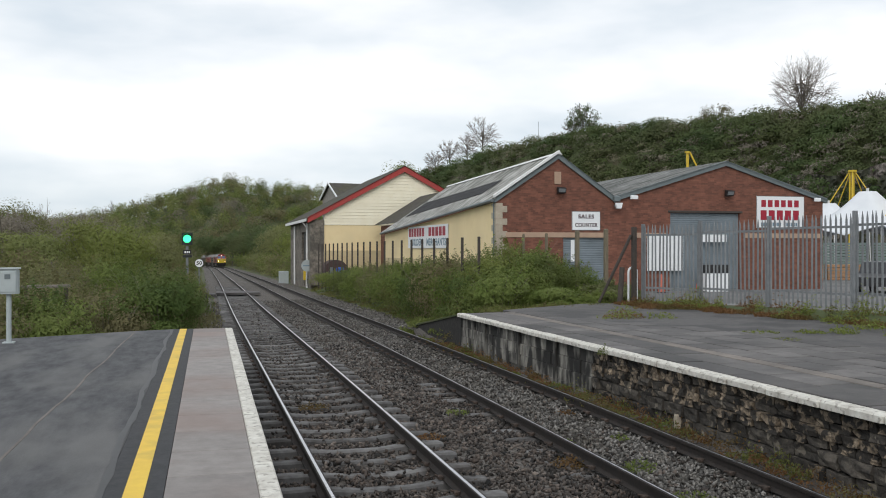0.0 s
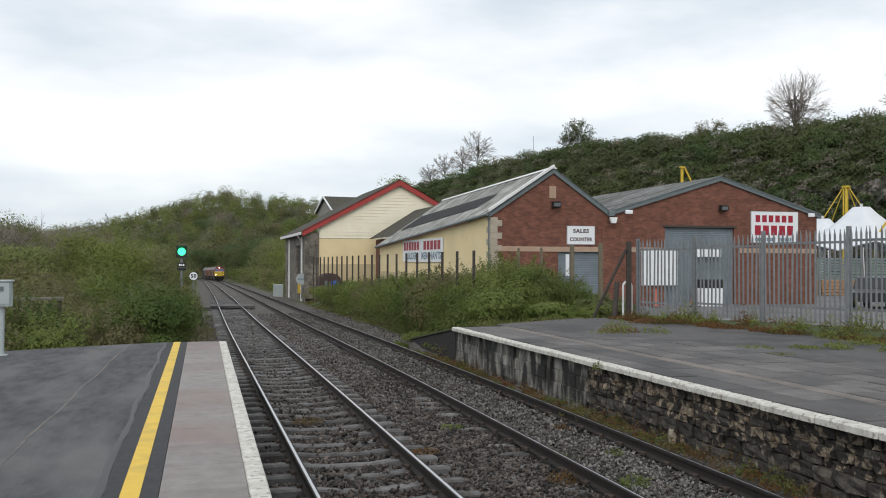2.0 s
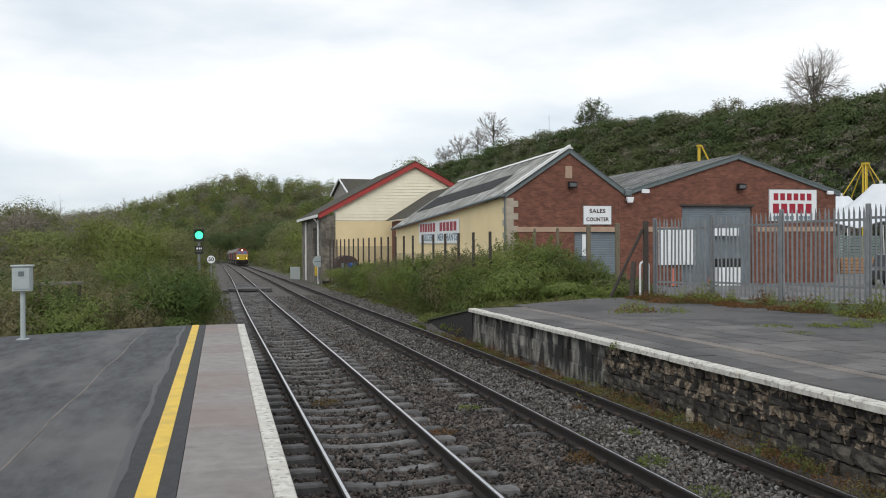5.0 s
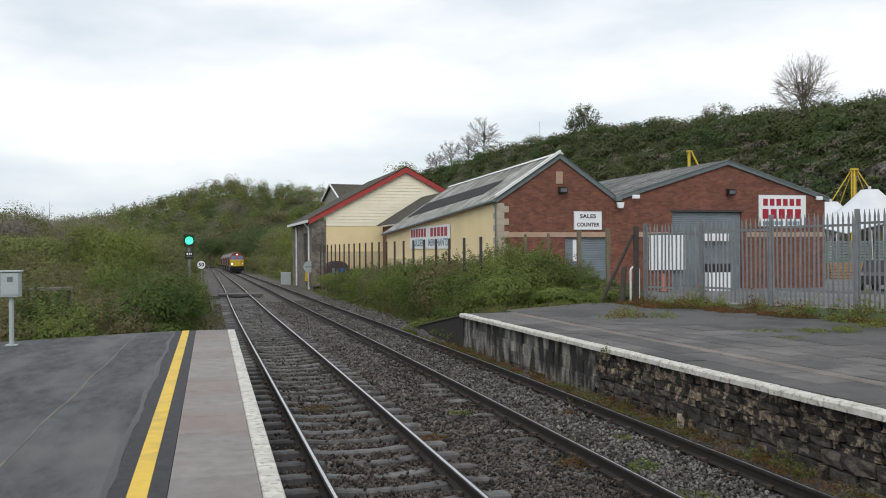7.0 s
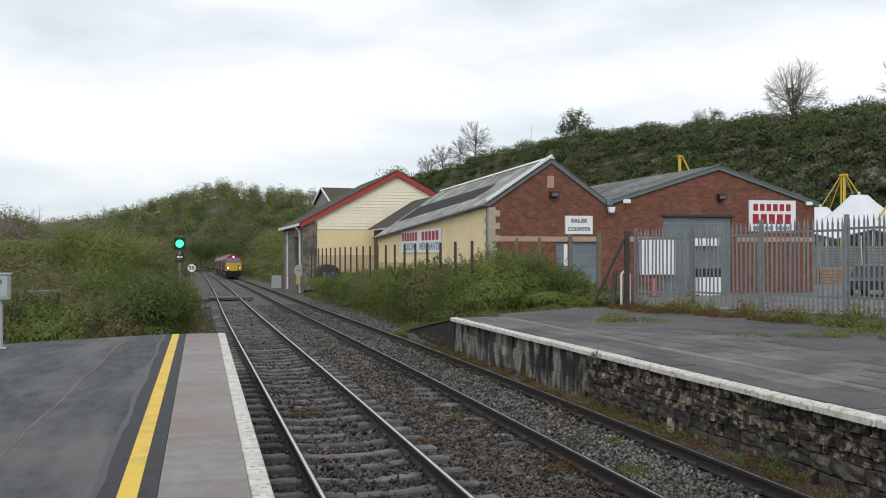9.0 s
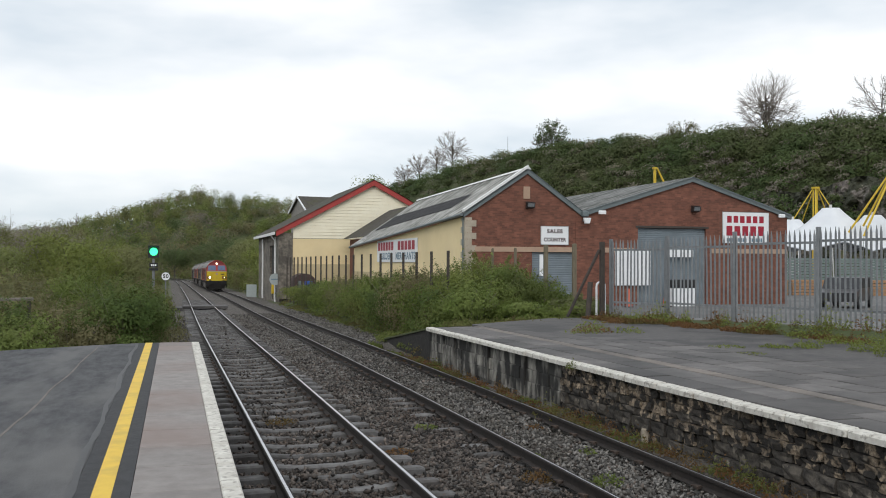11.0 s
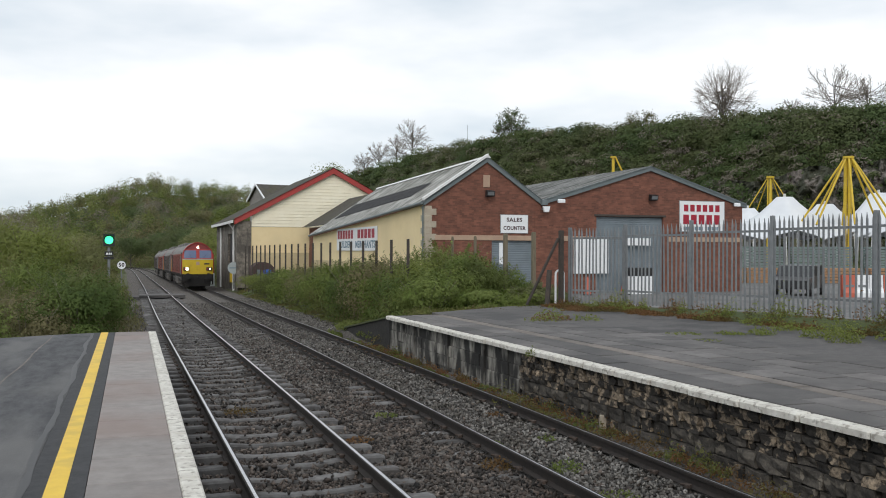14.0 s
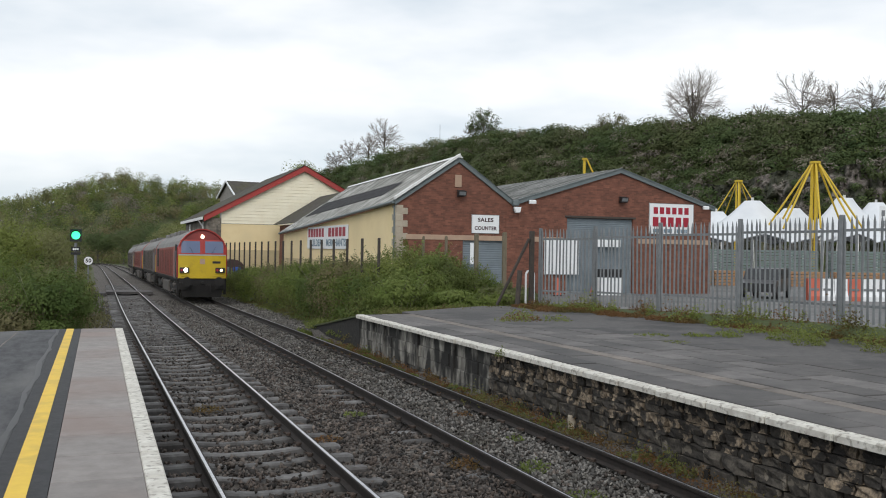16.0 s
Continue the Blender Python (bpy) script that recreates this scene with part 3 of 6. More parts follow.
for x0, x1, ln, mt in ((0.205, 0.70, 1.3, M_PAVER), (0.705, 1.33, 1.1, M_PAVER), (1.335, 1.62, 1.2, M_PAVER_WARM), (1.625, 2.2, 1.0, M_PAVER), (2.205, 2.75, 0.9, M_PAVER), (2.755, 3.35, 1.0, M_PAVER), (3.355, 3.95, 0.8, M_PAVER), (3.955, 4.6, 0.95, M_PAVER)):
    y = rnd.uniform(-3, -2)
    stop = FAR_END if x0 < 2.2 else 21.5 - 2.2 * (x0 - 2)
    while y < stop - 0.05:
        y1 = min(y + ln * rnd.uniform(0.75, 1.25), stop)
        Geo().box(x0 + 0.009, x1 - 0.009, y + 0.012, y1 - 0.012, PT - 0.06, PT + rnd.uniform(0.002, 0.012) + (0.005 if x0 > 1.6 else 0), 0.008).ob("paving_flag", mt, pr)
        y = y1


def rough_block(seed, material):
    r = random.Random(seed)
    bm = bmesh.new()
    bmesh.ops.create_cube(bm, size=1)
    bmesh.ops.subdivide_edges(bm, edges=[e for e in bm.edges], cuts=1, use_grid_fill=True)
    for v in bm.verts:
        k = sum(abs(c) > 0.4 for c in v.co)
        v.co *= {1: 1.0, 2: 0.98, 3: 0.94}.get(k, 1)
        v.co += Vector((r.uniform(-0.14, 0.06), r.uniform(-0.03, 0.03), r.uniform(-0.06, 0.06)))
    me = bpy.data.meshes.new("stone")
    bm.to_mesh(me)
    bm.free()
    me.materials.append(material)
    return me


BLOCKS = [rough_block(i, M_STONE) for i in range(9)]
DARK_BLOCKS = [rough_block(20 + i, M_STONE_DARK) for i in range(7)]
z = -0.33
while z < 0.66:
    # lower courses take mostly the darker blocks
    low = z < 0.16
    h = rnd.uniform(0.15, 0.23) if low else rnd.uniform(0.055, 0.13)
    if z + h > 0.62:
        h = 0.69 - z
    y = 3.0
    while y < 15.5:
        ln = rnd.uniform(0.22, 0.56) if low else rnd.uniform(0.12, 0.42)
        ln = min(ln, 15.6 - y)
        s = new("stone", rnd.choice(DARK_BLOCKS if (rnd.random() < 0.72 if low else rnd.random() < 0.22) else BLOCKS))
        s.parent = pr
        s.location = (0.215 + rnd.uniform(-0.035, 0.035), y + ln / 2, z + h / 2 + rnd.uniform(-0.008, 0.008))
        s.rotation_euler = (rnd.uniform(-0.04, 0.04), 0, 0)
        s.scale = (0.24, ln * 0.96, h * 0.92)
        y += ln
    z += h
for z0, z1, lo, hi in ((-0.55, -0.06, 0.5, 0.8), (-0.05, 0.19, 0.42, 0.6), (0.20, 0.44, 0.42, 0.62), (0.45, 0.70, 0.5, 0.7)):
    y = 15.62
    while y < FAR_END - 0.1:
        y1 = min(y + rnd.uniform(lo, hi), FAR_END)
        Geo().box(0.10 + rnd.uniform(-0.02, 0.015) + (0.02 if z0 > 0.3 else 0), 0.27, y + 0.008, y1 - 0.008, z0, z1, 0.014).ob("concrete_block", M_CONCRETE, pr)
        y = y1
for y in (17.3, 19.4, 21.8):
    Geo().box(0.06, 0.2, y, y + 0.12, -0.5, 0.70, 0.012).ob("pier", M_CONCRETE, pr)
# gravel heaped against the foot of the far wall and ramp
g = Geo()
rnd = random.Random(12)
g.loft([[(6.55 + track_x(y), y, track_z(y) - 0.30), (6.8 + track_x(y), y, track_z(y) - 0.20 + rnd.uniform(-0.03, 0.03)), (7.05 - 0.0125 * y + 0.1, y, track_z(y) - 0.14 + 0.22 * smooth(24, 30, y) + rnd.uniform(-0.04, 0.04)), (7.6, y, track_z(y) - 0.12 + 0.22 * smooth(24, 30, y))] for y in [4 + 0.5 * i for i in range(53)]], closed=False)
tagged(g.ob("gravel_bank", M_BALLAST_BED, smooth=True), "dirty gravel banked against the platform wall", "gravel", kind="structure")

# ---------------------------------------------------------------- goods yard
g = Geo()
out = [(11.8, 29.5), (13.7, 27.3), (15.2, 22.2), (16.0, 16.2), (16.4, 7), (60, -10), (95, 40), (60, 80), (30, 75), (12.8, 62)]
g.loft([[(x, y, 0.1) for x, y in out], [(x, y, 0.54) for x, y in out]])
tagged(g.ob("yard", M_YARD), "pale concrete yard behind the fence", "yard", kind="structure")

BY = 39.3   # front of the brick gables
BASE = 0.5


def wall_with_openings(name, outline, y0, y1, holes, material, parent, label=""):
    """A wall in the x-z plane: a column at a time, so that the openings go right through."""
    g = Geo()
    xs = sorted({p[0] for p in outline} | {h[0] for h in holes} | {h[1] for h in holes})
    ox, oz = [p[0] for p in outline], [p[1] for p in outline]
    for a, b in zip(xs, xs[1:]):
        mid = (a + b) / 2
        za, zb = float(np.interp(a + 1e-6, ox, oz)), float(np.interp(b - 1e-6, ox, oz))
        spans, lo = [], BASE - 0.5
        for h in sorted([h for h in holes if h[0] <= mid <= h[1]], key=lambda h: h[2]):
            if h[2] > lo:
                spans.append((lo, h[2], None))
            lo = h[3]
        spans.append((lo, za, zb))
        for s0, s1, s2 in spans:
            s2 = s1 if s2 is None else s2
            g.add([(a, y0, s0), (b, y0, s0), (b, y1, s0), (a, y1, s0), (a, y0, s1), (b, y0, s2), (b, y1, s2), (a, y1, s1)],
                  [(3, 2, 1, 0), (4, 5, 6, 7), (0, 1, 5, 4), (1, 2, 6, 5), (2, 3, 7, 6), (3, 0, 4, 7)])
    o = g.ob(name, material, parent, label)
    bm = bmesh.new()
    bm.from_mesh(o.data)
    bmesh.ops.remove_doubles(bm, verts=bm.verts, dist=0.0005)
    bm.to_mesh(o.data)
    bm.free()
    return o


def shutter(parent, x0, x1, z0, z1, y, n):
    s = Geo()
    h = (z1 - z0) / n
    prof = []
    for i in range(n):
        prof += [(y, z0 + i * h), (y - 0.012, z0 + i * h + h * 0.3), (y - 0.012, z0 + i * h + h * 0.7), (y, z0 + (i + 1) * h - 0.006)]
    s.loft([[(x0, p, q) for p, q in prof] + [(x0, y + 0.05, z1), (x0, y + 0.05, z0)], [(x1, p, q) for p, q in prof] + [(x1, y + 0.05, z1), (x1, y + 0.05, z0)]])
    return s.ob("roller_shutter", M_SHUTTER, parent, "grey steel roller shutter, closed")


def sheet_roof(name, a0, a1, b0, b1, material, parent, label="", pitch=0.15, deep=0.04, thick=0.03):
    """Corrugated sheet between an upper edge a0-a1 and a lower edge b0-b1."""
    a0, a1, b0, b1 = map(Vector, (a0, a1, b0, b1))
    n = max(4, int((a1 - a0).length / pitch) * 2)
    up = (a1 - a0).cross(b0 - a0).normalized()
    if up.z < 0:
        up = -up
    top, low = [], []
    for i in range(n + 1):
        o = up * (deep if i % 2 else 0.0)
        top.append(a0.lerp(a1, i / n) + o)
        low.append(b0.lerp(b1, i / n) + o)
    t2 = [p - up * thick for p in top]
    l2 = [p - up * thick for p in low]
    g = Geo()
    g.loft([top, low], closed=False)
    g.loft([t2, l2], closed=False)
    g.loft([low, l2], closed=False)
    return g.ob(name, material, parent, label)


def barge(parent, p, q, w, t, material, name="bargeboard", out=0.1):
    """A board along a sloping gable edge."""
    p, q = Vector(p), Vector(q)
    g = Geo()
    g.loft([[(c.x, c.y - out, c.z - w), (c.x, c.y + t, c.z - w), (c.x, c.y + t, c.z), (c.x, c.y - out, c.z)] for c in (p, q)])
    return g.ob(name, material, parent)


def sign_board(name, x0, x1, z0, z1, y, label):
    e = empty(name, ((x0 + x1) / 2, y, (z0 + z1) / 2))
    tagged(e, label, "sign")
    w, h = (x1 - x0) / 2, (z1 - z0) / 2
    Geo().box(-w, w, -0.03, 0.0, -h, h, 0.006).ob("board", M_SIGN, e)
    g = Geo()
    for a in ((-w, -w + 0.02, -h, h), (w - 0.02, w, -h, h), (-w + 0.02, w - 0.02, -h, -h + 0.02), (-w + 0.02, w - 0.02, h - 0.02, h)):
        g.box(a[0], a[1], -0.036, -0.031, a[2], a[3])
    g.ob("edge", M_STEEL, e)
    return e


def bars(parent, x0, x1, z0, z1, n, material, gap=0.3, words=()):
    """Plain upright bars in place of lettering."""
    w = (x1 - x0) / n
    for i in range(n):
        if i in words:
            continue
        Geo().box(x0 + i * w, x0 + (i + 1 - gap) * w, -0.042, -0.031, z0, z1).ob("bar", material, parent)


# small gabled brick shop with cream side wall
b1 = empty("sales_building", (0, 0, 0))
tagged(b1, "red brick gabled shop with cream rendered side wall", "building")
EAVE_L, APEX1, VALLEY = (12.98, 4.78), (15.97, 6.83), (18.79, 4.93)
RIDGE_FAR, EAVE_FAR = (16.95, 62.0, 6.85), (12.58, 64.0, 3.66)
wall_with_openings("front_wall", [EAVE_L, APEX1, VALLEY], BY, BY + 0.35, [(16.22, 18.36, 0, 3.07)], M_BRICK, b1)
shutter(b1, 16.22, 18.36, BASE, 3.06, BY + 0.12, 24)
Geo().box(13.42, 18.79, BY - 0.03, BY - 0.002, 3.06, 3.29, 0.008).ob("string_course", M_BAND, b1, "buff stone band")
Geo().box(18.40, 19.9, BY - 0.032, BY - 0.003, 0.5, 4.5).ob("pier", M_BRICK, b1)
z = BASE
i = 0
while z < 4.55:
    w = 0.52 if i % 2 else 0.30
    Geo().box(12.95, 12.98 + w, BY - 0.028, BY + (0.35 if i % 2 else 0.6), z, min(z + 0.28, 4.6), 0.01).ob("quoin", M_QUOIN, b1)
    z += 0.284
    i += 1
# cream side wall, splayed out towards its far end and lower there
g = Geo()
zs = lambda s: 4.66 + (EAVE_FAR[2] - 4.78) * s
fx, fy = EAVE_FAR[0] + 0.25, EAVE_FAR[1]
nx, ny = 13.02, BY + 0.36
for lo, hi, mt, nm in ((0.0, 1.9, M_CREAM_LOW, "lower_wall"), (1.9, None, M_CREAM, "side_wall")):
    h0, h1 = (zs(0), zs(1)) if hi is None else (hi, hi)
    Geo().add([(nx, ny, lo), (nx + 0.3, ny, lo), (fx + 0.3, fy, lo), (fx, fy, lo), (nx, ny, h0), (nx + 0.3, ny, h0), (fx + 0.3, fy, h1), (fx, fy, h1)],
              [(3, 2, 1, 0), (4, 5, 6, 7), (0, 1, 5, 4), (1, 2, 6, 5), (2, 3, 7, 6), (3, 0, 4, 7)]).ob(nm, mt, b1, "cream rendered wall")
F0 = BY - 0.12
ap0, ap1 = Vector((APEX1[0], F0, APEX1[1] + 0.05)), Vector(RIDGE_FAR)
el0, el1 = Vector((EAVE_L[0] - 0.12, F0, EAVE_L[1] + 0.02)), Vector(EAVE_FAR)


def strip(f0, f1, name, mt, lab, pitch=0.15, lift=0.0):
    up = Vector((0, 0, lift))
    return sheet_roof(name, ap0.lerp(el0, f0) + up, ap1.lerp(el1, f0) + up, ap0.lerp(el0, f1) + up, ap1.lerp(el1, f1) + up, mt, b1, lab, pitch)


strip(0.0, 1.0, "roof_sheet", M_ROOF, "weathered grey corrugated roof sheet", 0.3)
sheet_roof("rooflight", ap0.lerp(ap1, 0.20).lerp(el0.lerp(el1, 0.20), 0.40) + Vector((0, 0, 0.05)), ap0.lerp(ap1, 0.93).lerp(el0.lerp(el1, 0.93), 0.40) + Vector((0, 0, 0.05)),
           ap0.lerp(ap1, 0.20).lerp(el0.lerp(el1, 0.20), 0.70) + Vector((0, 0, 0.05)), ap0.lerp(ap1, 0.93).lerp(el0.lerp(el1, 0.93), 0.70) + Vector((0, 0, 0.05)), M_ROOF_DARK, b1, "dark strip of rooflights", 0.3)
vr = Vector((VALLEY[0], F0, VALLEY[1] + 0.03))
sheet_roof("roof_sheet", ap0, ap1, vr, Vector((20.2, 62, 4.9)), M_ROOF, b1, "", 0.3)
Geo().loft([[(p.x - 0.16, p.y, p.z - 0.02), (p.x + 0.16, p.y, p.z - 0.02), (p.x + 0.05, p.y, p.z + 0.09), (p.x - 0.05, p.y, p.z + 0.09)] for p in (ap0, ap1)]).ob("ridge_cap", M_RIDGE, b1, "pale ridge capping")
barge(b1, (EAVE_L[0] - 0.1, BY, EAVE_L[1] + 0.06), (APEX1[0], BY, APEX1[1] + 0.08), 0.24, 0.06, M_TRIM)
barge(b1, (APEX1[0], BY, APEX1[1] + 0.08), (VALLEY[0], BY, VALLEY[1] + 0.03), 0.26, 0.06, M_TRIM)
Geo().loft([[(p.x, p.y - 0.08, p.z + 0.05), (p.x, p.y + 0.22, p.z + 0.05), (p.x, p.y + 0.22, p.z + 0.17), (p.x, p.y - 0.08, p.z + 0.17)] for p in (ap0, el0)]).ob("verge_flashing", M_RIDGE, b1, "bright metal verge flashing")
Geo().tube(el0 + Vector((-0.06, 0.1, -0.08)), el1 + Vector((-0.06, 0, -0.08)), 0.075, n=8).ob("gutter", M_TRIM, b1)
Geo().tube((12.94, BY + 0.2, 4.6), (12.94, BY + 0.2, 0.5), 0.05, n=8).ob("downpipe", M_TRIM, b1)
Geo().box(15.78, 16.11, BY - 0.03, BY - 0.002, 5.51, 6.07, 0.01).ob("vent", M_BAND, b1, "buff louvred gable vent")
Geo().box(18.66, 18.98, BY - 0.26, BY - 0.06, 4.74, 4.98, 0.03).ob("hopper", M_TRIM, b1)

e = tagged(empty("door_notice", (16.72, BY + 0.10, 2.45)), "narrow white notice fixed to the shop shutter", "notice")
Geo().box(-0.09, 0.09, -0.03, 0.0, -0.5, 0.5, 0.006).ob("panel", M_SIGN, e)
sb = sign_board("sales_sign", 16.64, 18.05, 3.39, 4.27, BY - 0.004, "white board lettered sales counter on the brick gable")
o = piece("lettering", text_mesh("SALES", 0.25, M_SIGNDARK, bold=0.008), sb, pose(0, -0.035, 0.19, 90))
o.scale = (1.12, 1, 1)
o = piece("lettering", text_mesh("COUNTER", 0.235, M_SIGNDARK, bold=0.008), sb, pose(0, -0.035, -0.20, 90))
o.scale = (0.93, 1, 1)


def flood_lamp(x, z):
    e = empty("floodlight", (x, BY - 0.005, z))
    tagged(e, "black wall floodlight on the brick gable", "floodlight", "wall floodlights")
    Geo().box(-0.05, 0.05, -0.16, 0, 0.02, 0.10, 0.01).ob("bracket", M_BLACK, e)
    Geo().add([(-0.2, -0.34, -0.16), (0.2, -0.34, -0.16), (0.17, -0.1, -0.2), (-0.17, -0.1, -0.2), (-0.2, -0.40, 0.06), (0.2, -0.40, 0.06), (0.17, -0.12, 0.12), (-0.17, -0.12, 0.12)],
              [(3, 2, 1, 0), (4, 5, 6, 7), (0, 1, 5, 4), (1, 2, 6, 5), (2, 3, 7, 6), (3, 0, 4, 7)]).ob("housing", M_BLACK, e)
    Geo().add([(-0.16, -0.352, -0.13), (0.16, -0.352, -0.13), (0.16, -0.40, 0.03), (-0.16, -0.40, 0.03)], [(0, 1, 2, 3)]).ob("glass", M_STEEL, e)


flood_lamp(16.02, 5.25)
flood_lamp(24.68, 5.25)
e = tagged(empty("alarm_box", (18.84, BY - 0.32, 4.55)), "white wall alarm box under the valley gutter", "alarm box")
Geo().loft([[(-0.13, 0, -0.16), (0.13, 0, -0.16), (0.2, 0, 0.12), (-0.2, 0, 0.12)][::-1], [(-0.11, -0.09, -0.14), (0.11, -0.09, -0.14), (0.17, -0.09, 0.1), (-0.17, -0.09, 0.1)][::-1]]).ob("case", M_SIGN, e)
Geo().box(-0.08, 0.08, 0, 0.32, -0.05, 0.05).ob("bracket", M_TRIM, e)
for x, z, dx in ((19.62, 4.93, 0.36), (29.52, 4.95, 0.34)):
    e = tagged(empty("security_camera", (x, BY - 0.005, z)), "white security camera on the brick wall", "security camera", "security cameras")
    Geo().tube((0, 0, 0), (0, -0.3, 0), 0.03).ob("arm", M_STEEL, e)
    Geo().box(-dx / 2, dx / 2, -0.42, -0.28, -0.08, 0.09, 0.03).ob("housing", M_SIGN, e)

# wide gabled brick warehouse
b2 = empty("warehouse", (0, 0, 0))
tagged(b2, "wide red brick warehouse with a low gable and big shutter", "building")
APEX2, EAVE_R = (24.63, 6.70), (30.1, 4.98)
wall_with_openings("front_wall", [(18.80, 4.93), APEX2, EAVE_R], BY + 0.01, BY + 0.36, [(21.68, 25.42, 0, 4.26)], M_BRICK, b2)
Geo().box(29.8, 30.1, BY + 0.37, 64, 0, 4.95).ob("side_wall", M_BRICK, b2)
shutter(b2, 21.68, 25.42, BASE, 4.25, BY + 0.16, 40)
# dark strip added for the dark edge over the shutter; no lintel there
Geo().box(21.55, 25.55, BY - 0.025, BY + 0.005, 4.26, 4.36, 0.01).ob("lintel", M_POST, b2)
Geo().box(25.62, 30.1, BY - 0.02, BY + 0.008, 3.06, 3.29, 0.008).ob("string_course", M_BAND, b2, "buff stone band")
Geo().box(19.92, 21.45, BY - 0.02, BY + 0.008, 3.06, 3.29, 0.008).ob("string_course", M_BAND, b2)
A0, A1 = (APEX2[0], F0, APEX2[1] + 0.05), (APEX2[0], 66, APEX2[1] + 0.05)
sheet_roof("roof_sheet", A0, A1, (18.85, F0, 4.98), (18.85, 66, 4.98), M_ROOF_OLD, b2, "weathered grey corrugated roof sheet", 0.3)
sheet_roof("roof_sheet", A0, A1, (30.25, F0, 4.98), (30.25, 66, 4.98), M_ROOF_OLD, b2, "", 0.3)
barge(b2, (18.8, BY, 5.0), (APEX2[0], BY, APEX2[1] + 0.08), 0.24, 0.06, M_TRIM)
barge(b2, (APEX2[0], BY, APEX2[1] + 0.08), (30.3, BY, 5.04), 0.24, 0.06, M_TRIM)
ws = sign_board("warehouse_sign", 26.32, 29.0, 3.56, 5.12, BY - 0.004, "white board with red block lettering on the brick warehouse")
bars(ws, -1.08, 1.14, 0.24, 0.58, 6, M_SIGNRED, 0.32)
bars(ws, -1.12, 1.16, -0.40, 0.08, 5, M_SIGNRED, 0.28)
bars(ws, -1.1, 1.1, -0.70, -0.52, 17, M_SIGNBLUE, 0.3, (9,))

# sign on the cream wall
ang = math.degrees(math.atan2(fy - ny, fx - nx)) + 180
cw = empty("wall_sign")
cw.matrix_world = pose(nx + (fx - nx) * 0.503 - 0.03, ny + (fy - ny) * 0.503, 3.22, 0, 0, ang)
tagged(cw, "long white board with red and blue lettering on the cream wall", "sign")
Geo().box(-4.65, 4.65, -0.03, 0.0, -0.66, 0.66, 0.006).ob("board", M_SIGN, cw)
bars(cw, -4.35, -0.35, 0.04, 0.54, 6, M_SIGNRED, 0.28)
bars(cw, 0.55, 4.35, 0.04, 0.54, 5, M_SIGNRED, 0.28)
for word, x in (("BUILDERS", -2.35), ("MERCHANTS", 2.15)):
    o = piece("lettering", text_mesh(word, 0.56, M_SIGNBLUE, bold=0.016), cw, pose(x, -0.034, -0.32, 90))
    o.scale = (1.2, 1, 1)

# ---------------------------------------------------------------- old goods shed
SY = 78.0
gs = empty("goods_shed", (0, 0, 0))
tagged(gs, "old goods shed with cream boarded gable and red bargeboards", "building")
SB = -0.6
AP, EL, ER = (17.33, 9.55), (9.05, 5.08), (25.6, 5.08)
g = Geo().add([(9.4, SY, SB), (25.3, SY, SB), (25.3, SY + 0.5, SB), (9.4, SY + 0.5, SB), (9.4, SY, 4.52), (25.3, SY, 4.52), (25.3, SY + 0.5, 4.52), (9.4, SY + 0.5, 4.52)],
              [(3, 2, 1, 0), (4, 5, 6, 7), (0, 1, 5, 4), (1, 2, 6, 5), (2, 3, 7, 6), (3, 0, 4, 7)])
g.ob("front_wall", M_CREAM, gs, "cream painted lower wall")
Geo().box(10.38, 25.3, SY - 0.03, SY - 0.002, SB, 2.35).ob("dado", M_CREAM_LOW, gs, "dingier cream lower band")
Geo().box(9.2, 10.38, SY - 0.08, SY + 0.6, SB, 4.98, 0.02).ob("corner_pier", M_SHEDSTONE, gs, "grey stone corner pier")
z = 4.55
while z < 9.35:
    half = lambda q: (AP[1] - 0.15 - q) / (AP[1] - EL[1]) * (AP[0] - EL[0])
    a, b = half(z), max(half(z + 0.27), 0.02)
    lim = lambda x: max(x, 10.4)
    Geo().add([(lim(AP[0] - a), SY - 0.05, z), (AP[0] + a, SY - 0.05, z), (AP[0] + a, SY, z), (lim(AP[0] - a), SY, z), (lim(AP[0] - b), SY - 0.015, z + 0.27), (AP[0] + b, SY - 0.015, z + 0.27), (AP[0] + b, SY, z + 0.27), (lim(AP[0] - b), SY, z + 0.27)],
              [(3, 2, 1, 0), (4, 5, 6, 7), (0, 1, 5, 4), (1, 2, 6, 5), (2, 3, 7, 6), (3, 0, 4, 7)]).ob("weatherboard", M_BOARD, gs)
    z += 0.272
barge(gs, (EL[0] - 0.1, SY - 0.25, EL[1] + 0.1), (AP[0], SY - 0.25, AP[1] + 0.12), 0.5, 0.1, M_RED)
barge(gs, (AP[0], SY - 0.25, AP[1] + 0.12), (ER[0] + 0.1, SY - 0.25, ER[1] + 0.1), 0.5, 0.1, M_RED)
SE = 96.0
sheet_roof("roof_slope", (AP[0], SY - 0.4, AP[1] + 0.14), (AP[0], SE + 0.3, AP[1] + 0.14), (EL[0] - 0.2, SY - 0.4, EL[1] + 0.02), (EL[0] - 0.2, SE + 0.3, EL[1] + 0.02), M_SLATE, gs, "dark slate roof", 0.5, 0.02)
sheet_roof("roof_slope", (AP[0], SY - 0.4, AP[1] + 0.14), (AP[0], SE + 0.3, AP[1] + 0.14), (ER[0] + 0.2, SY - 0.4, ER[1] + 0.02), (ER[0] + 0.2, SE + 0.3, ER[1] + 0.02), M_SLATE, gs, "", 0.5, 0.02)
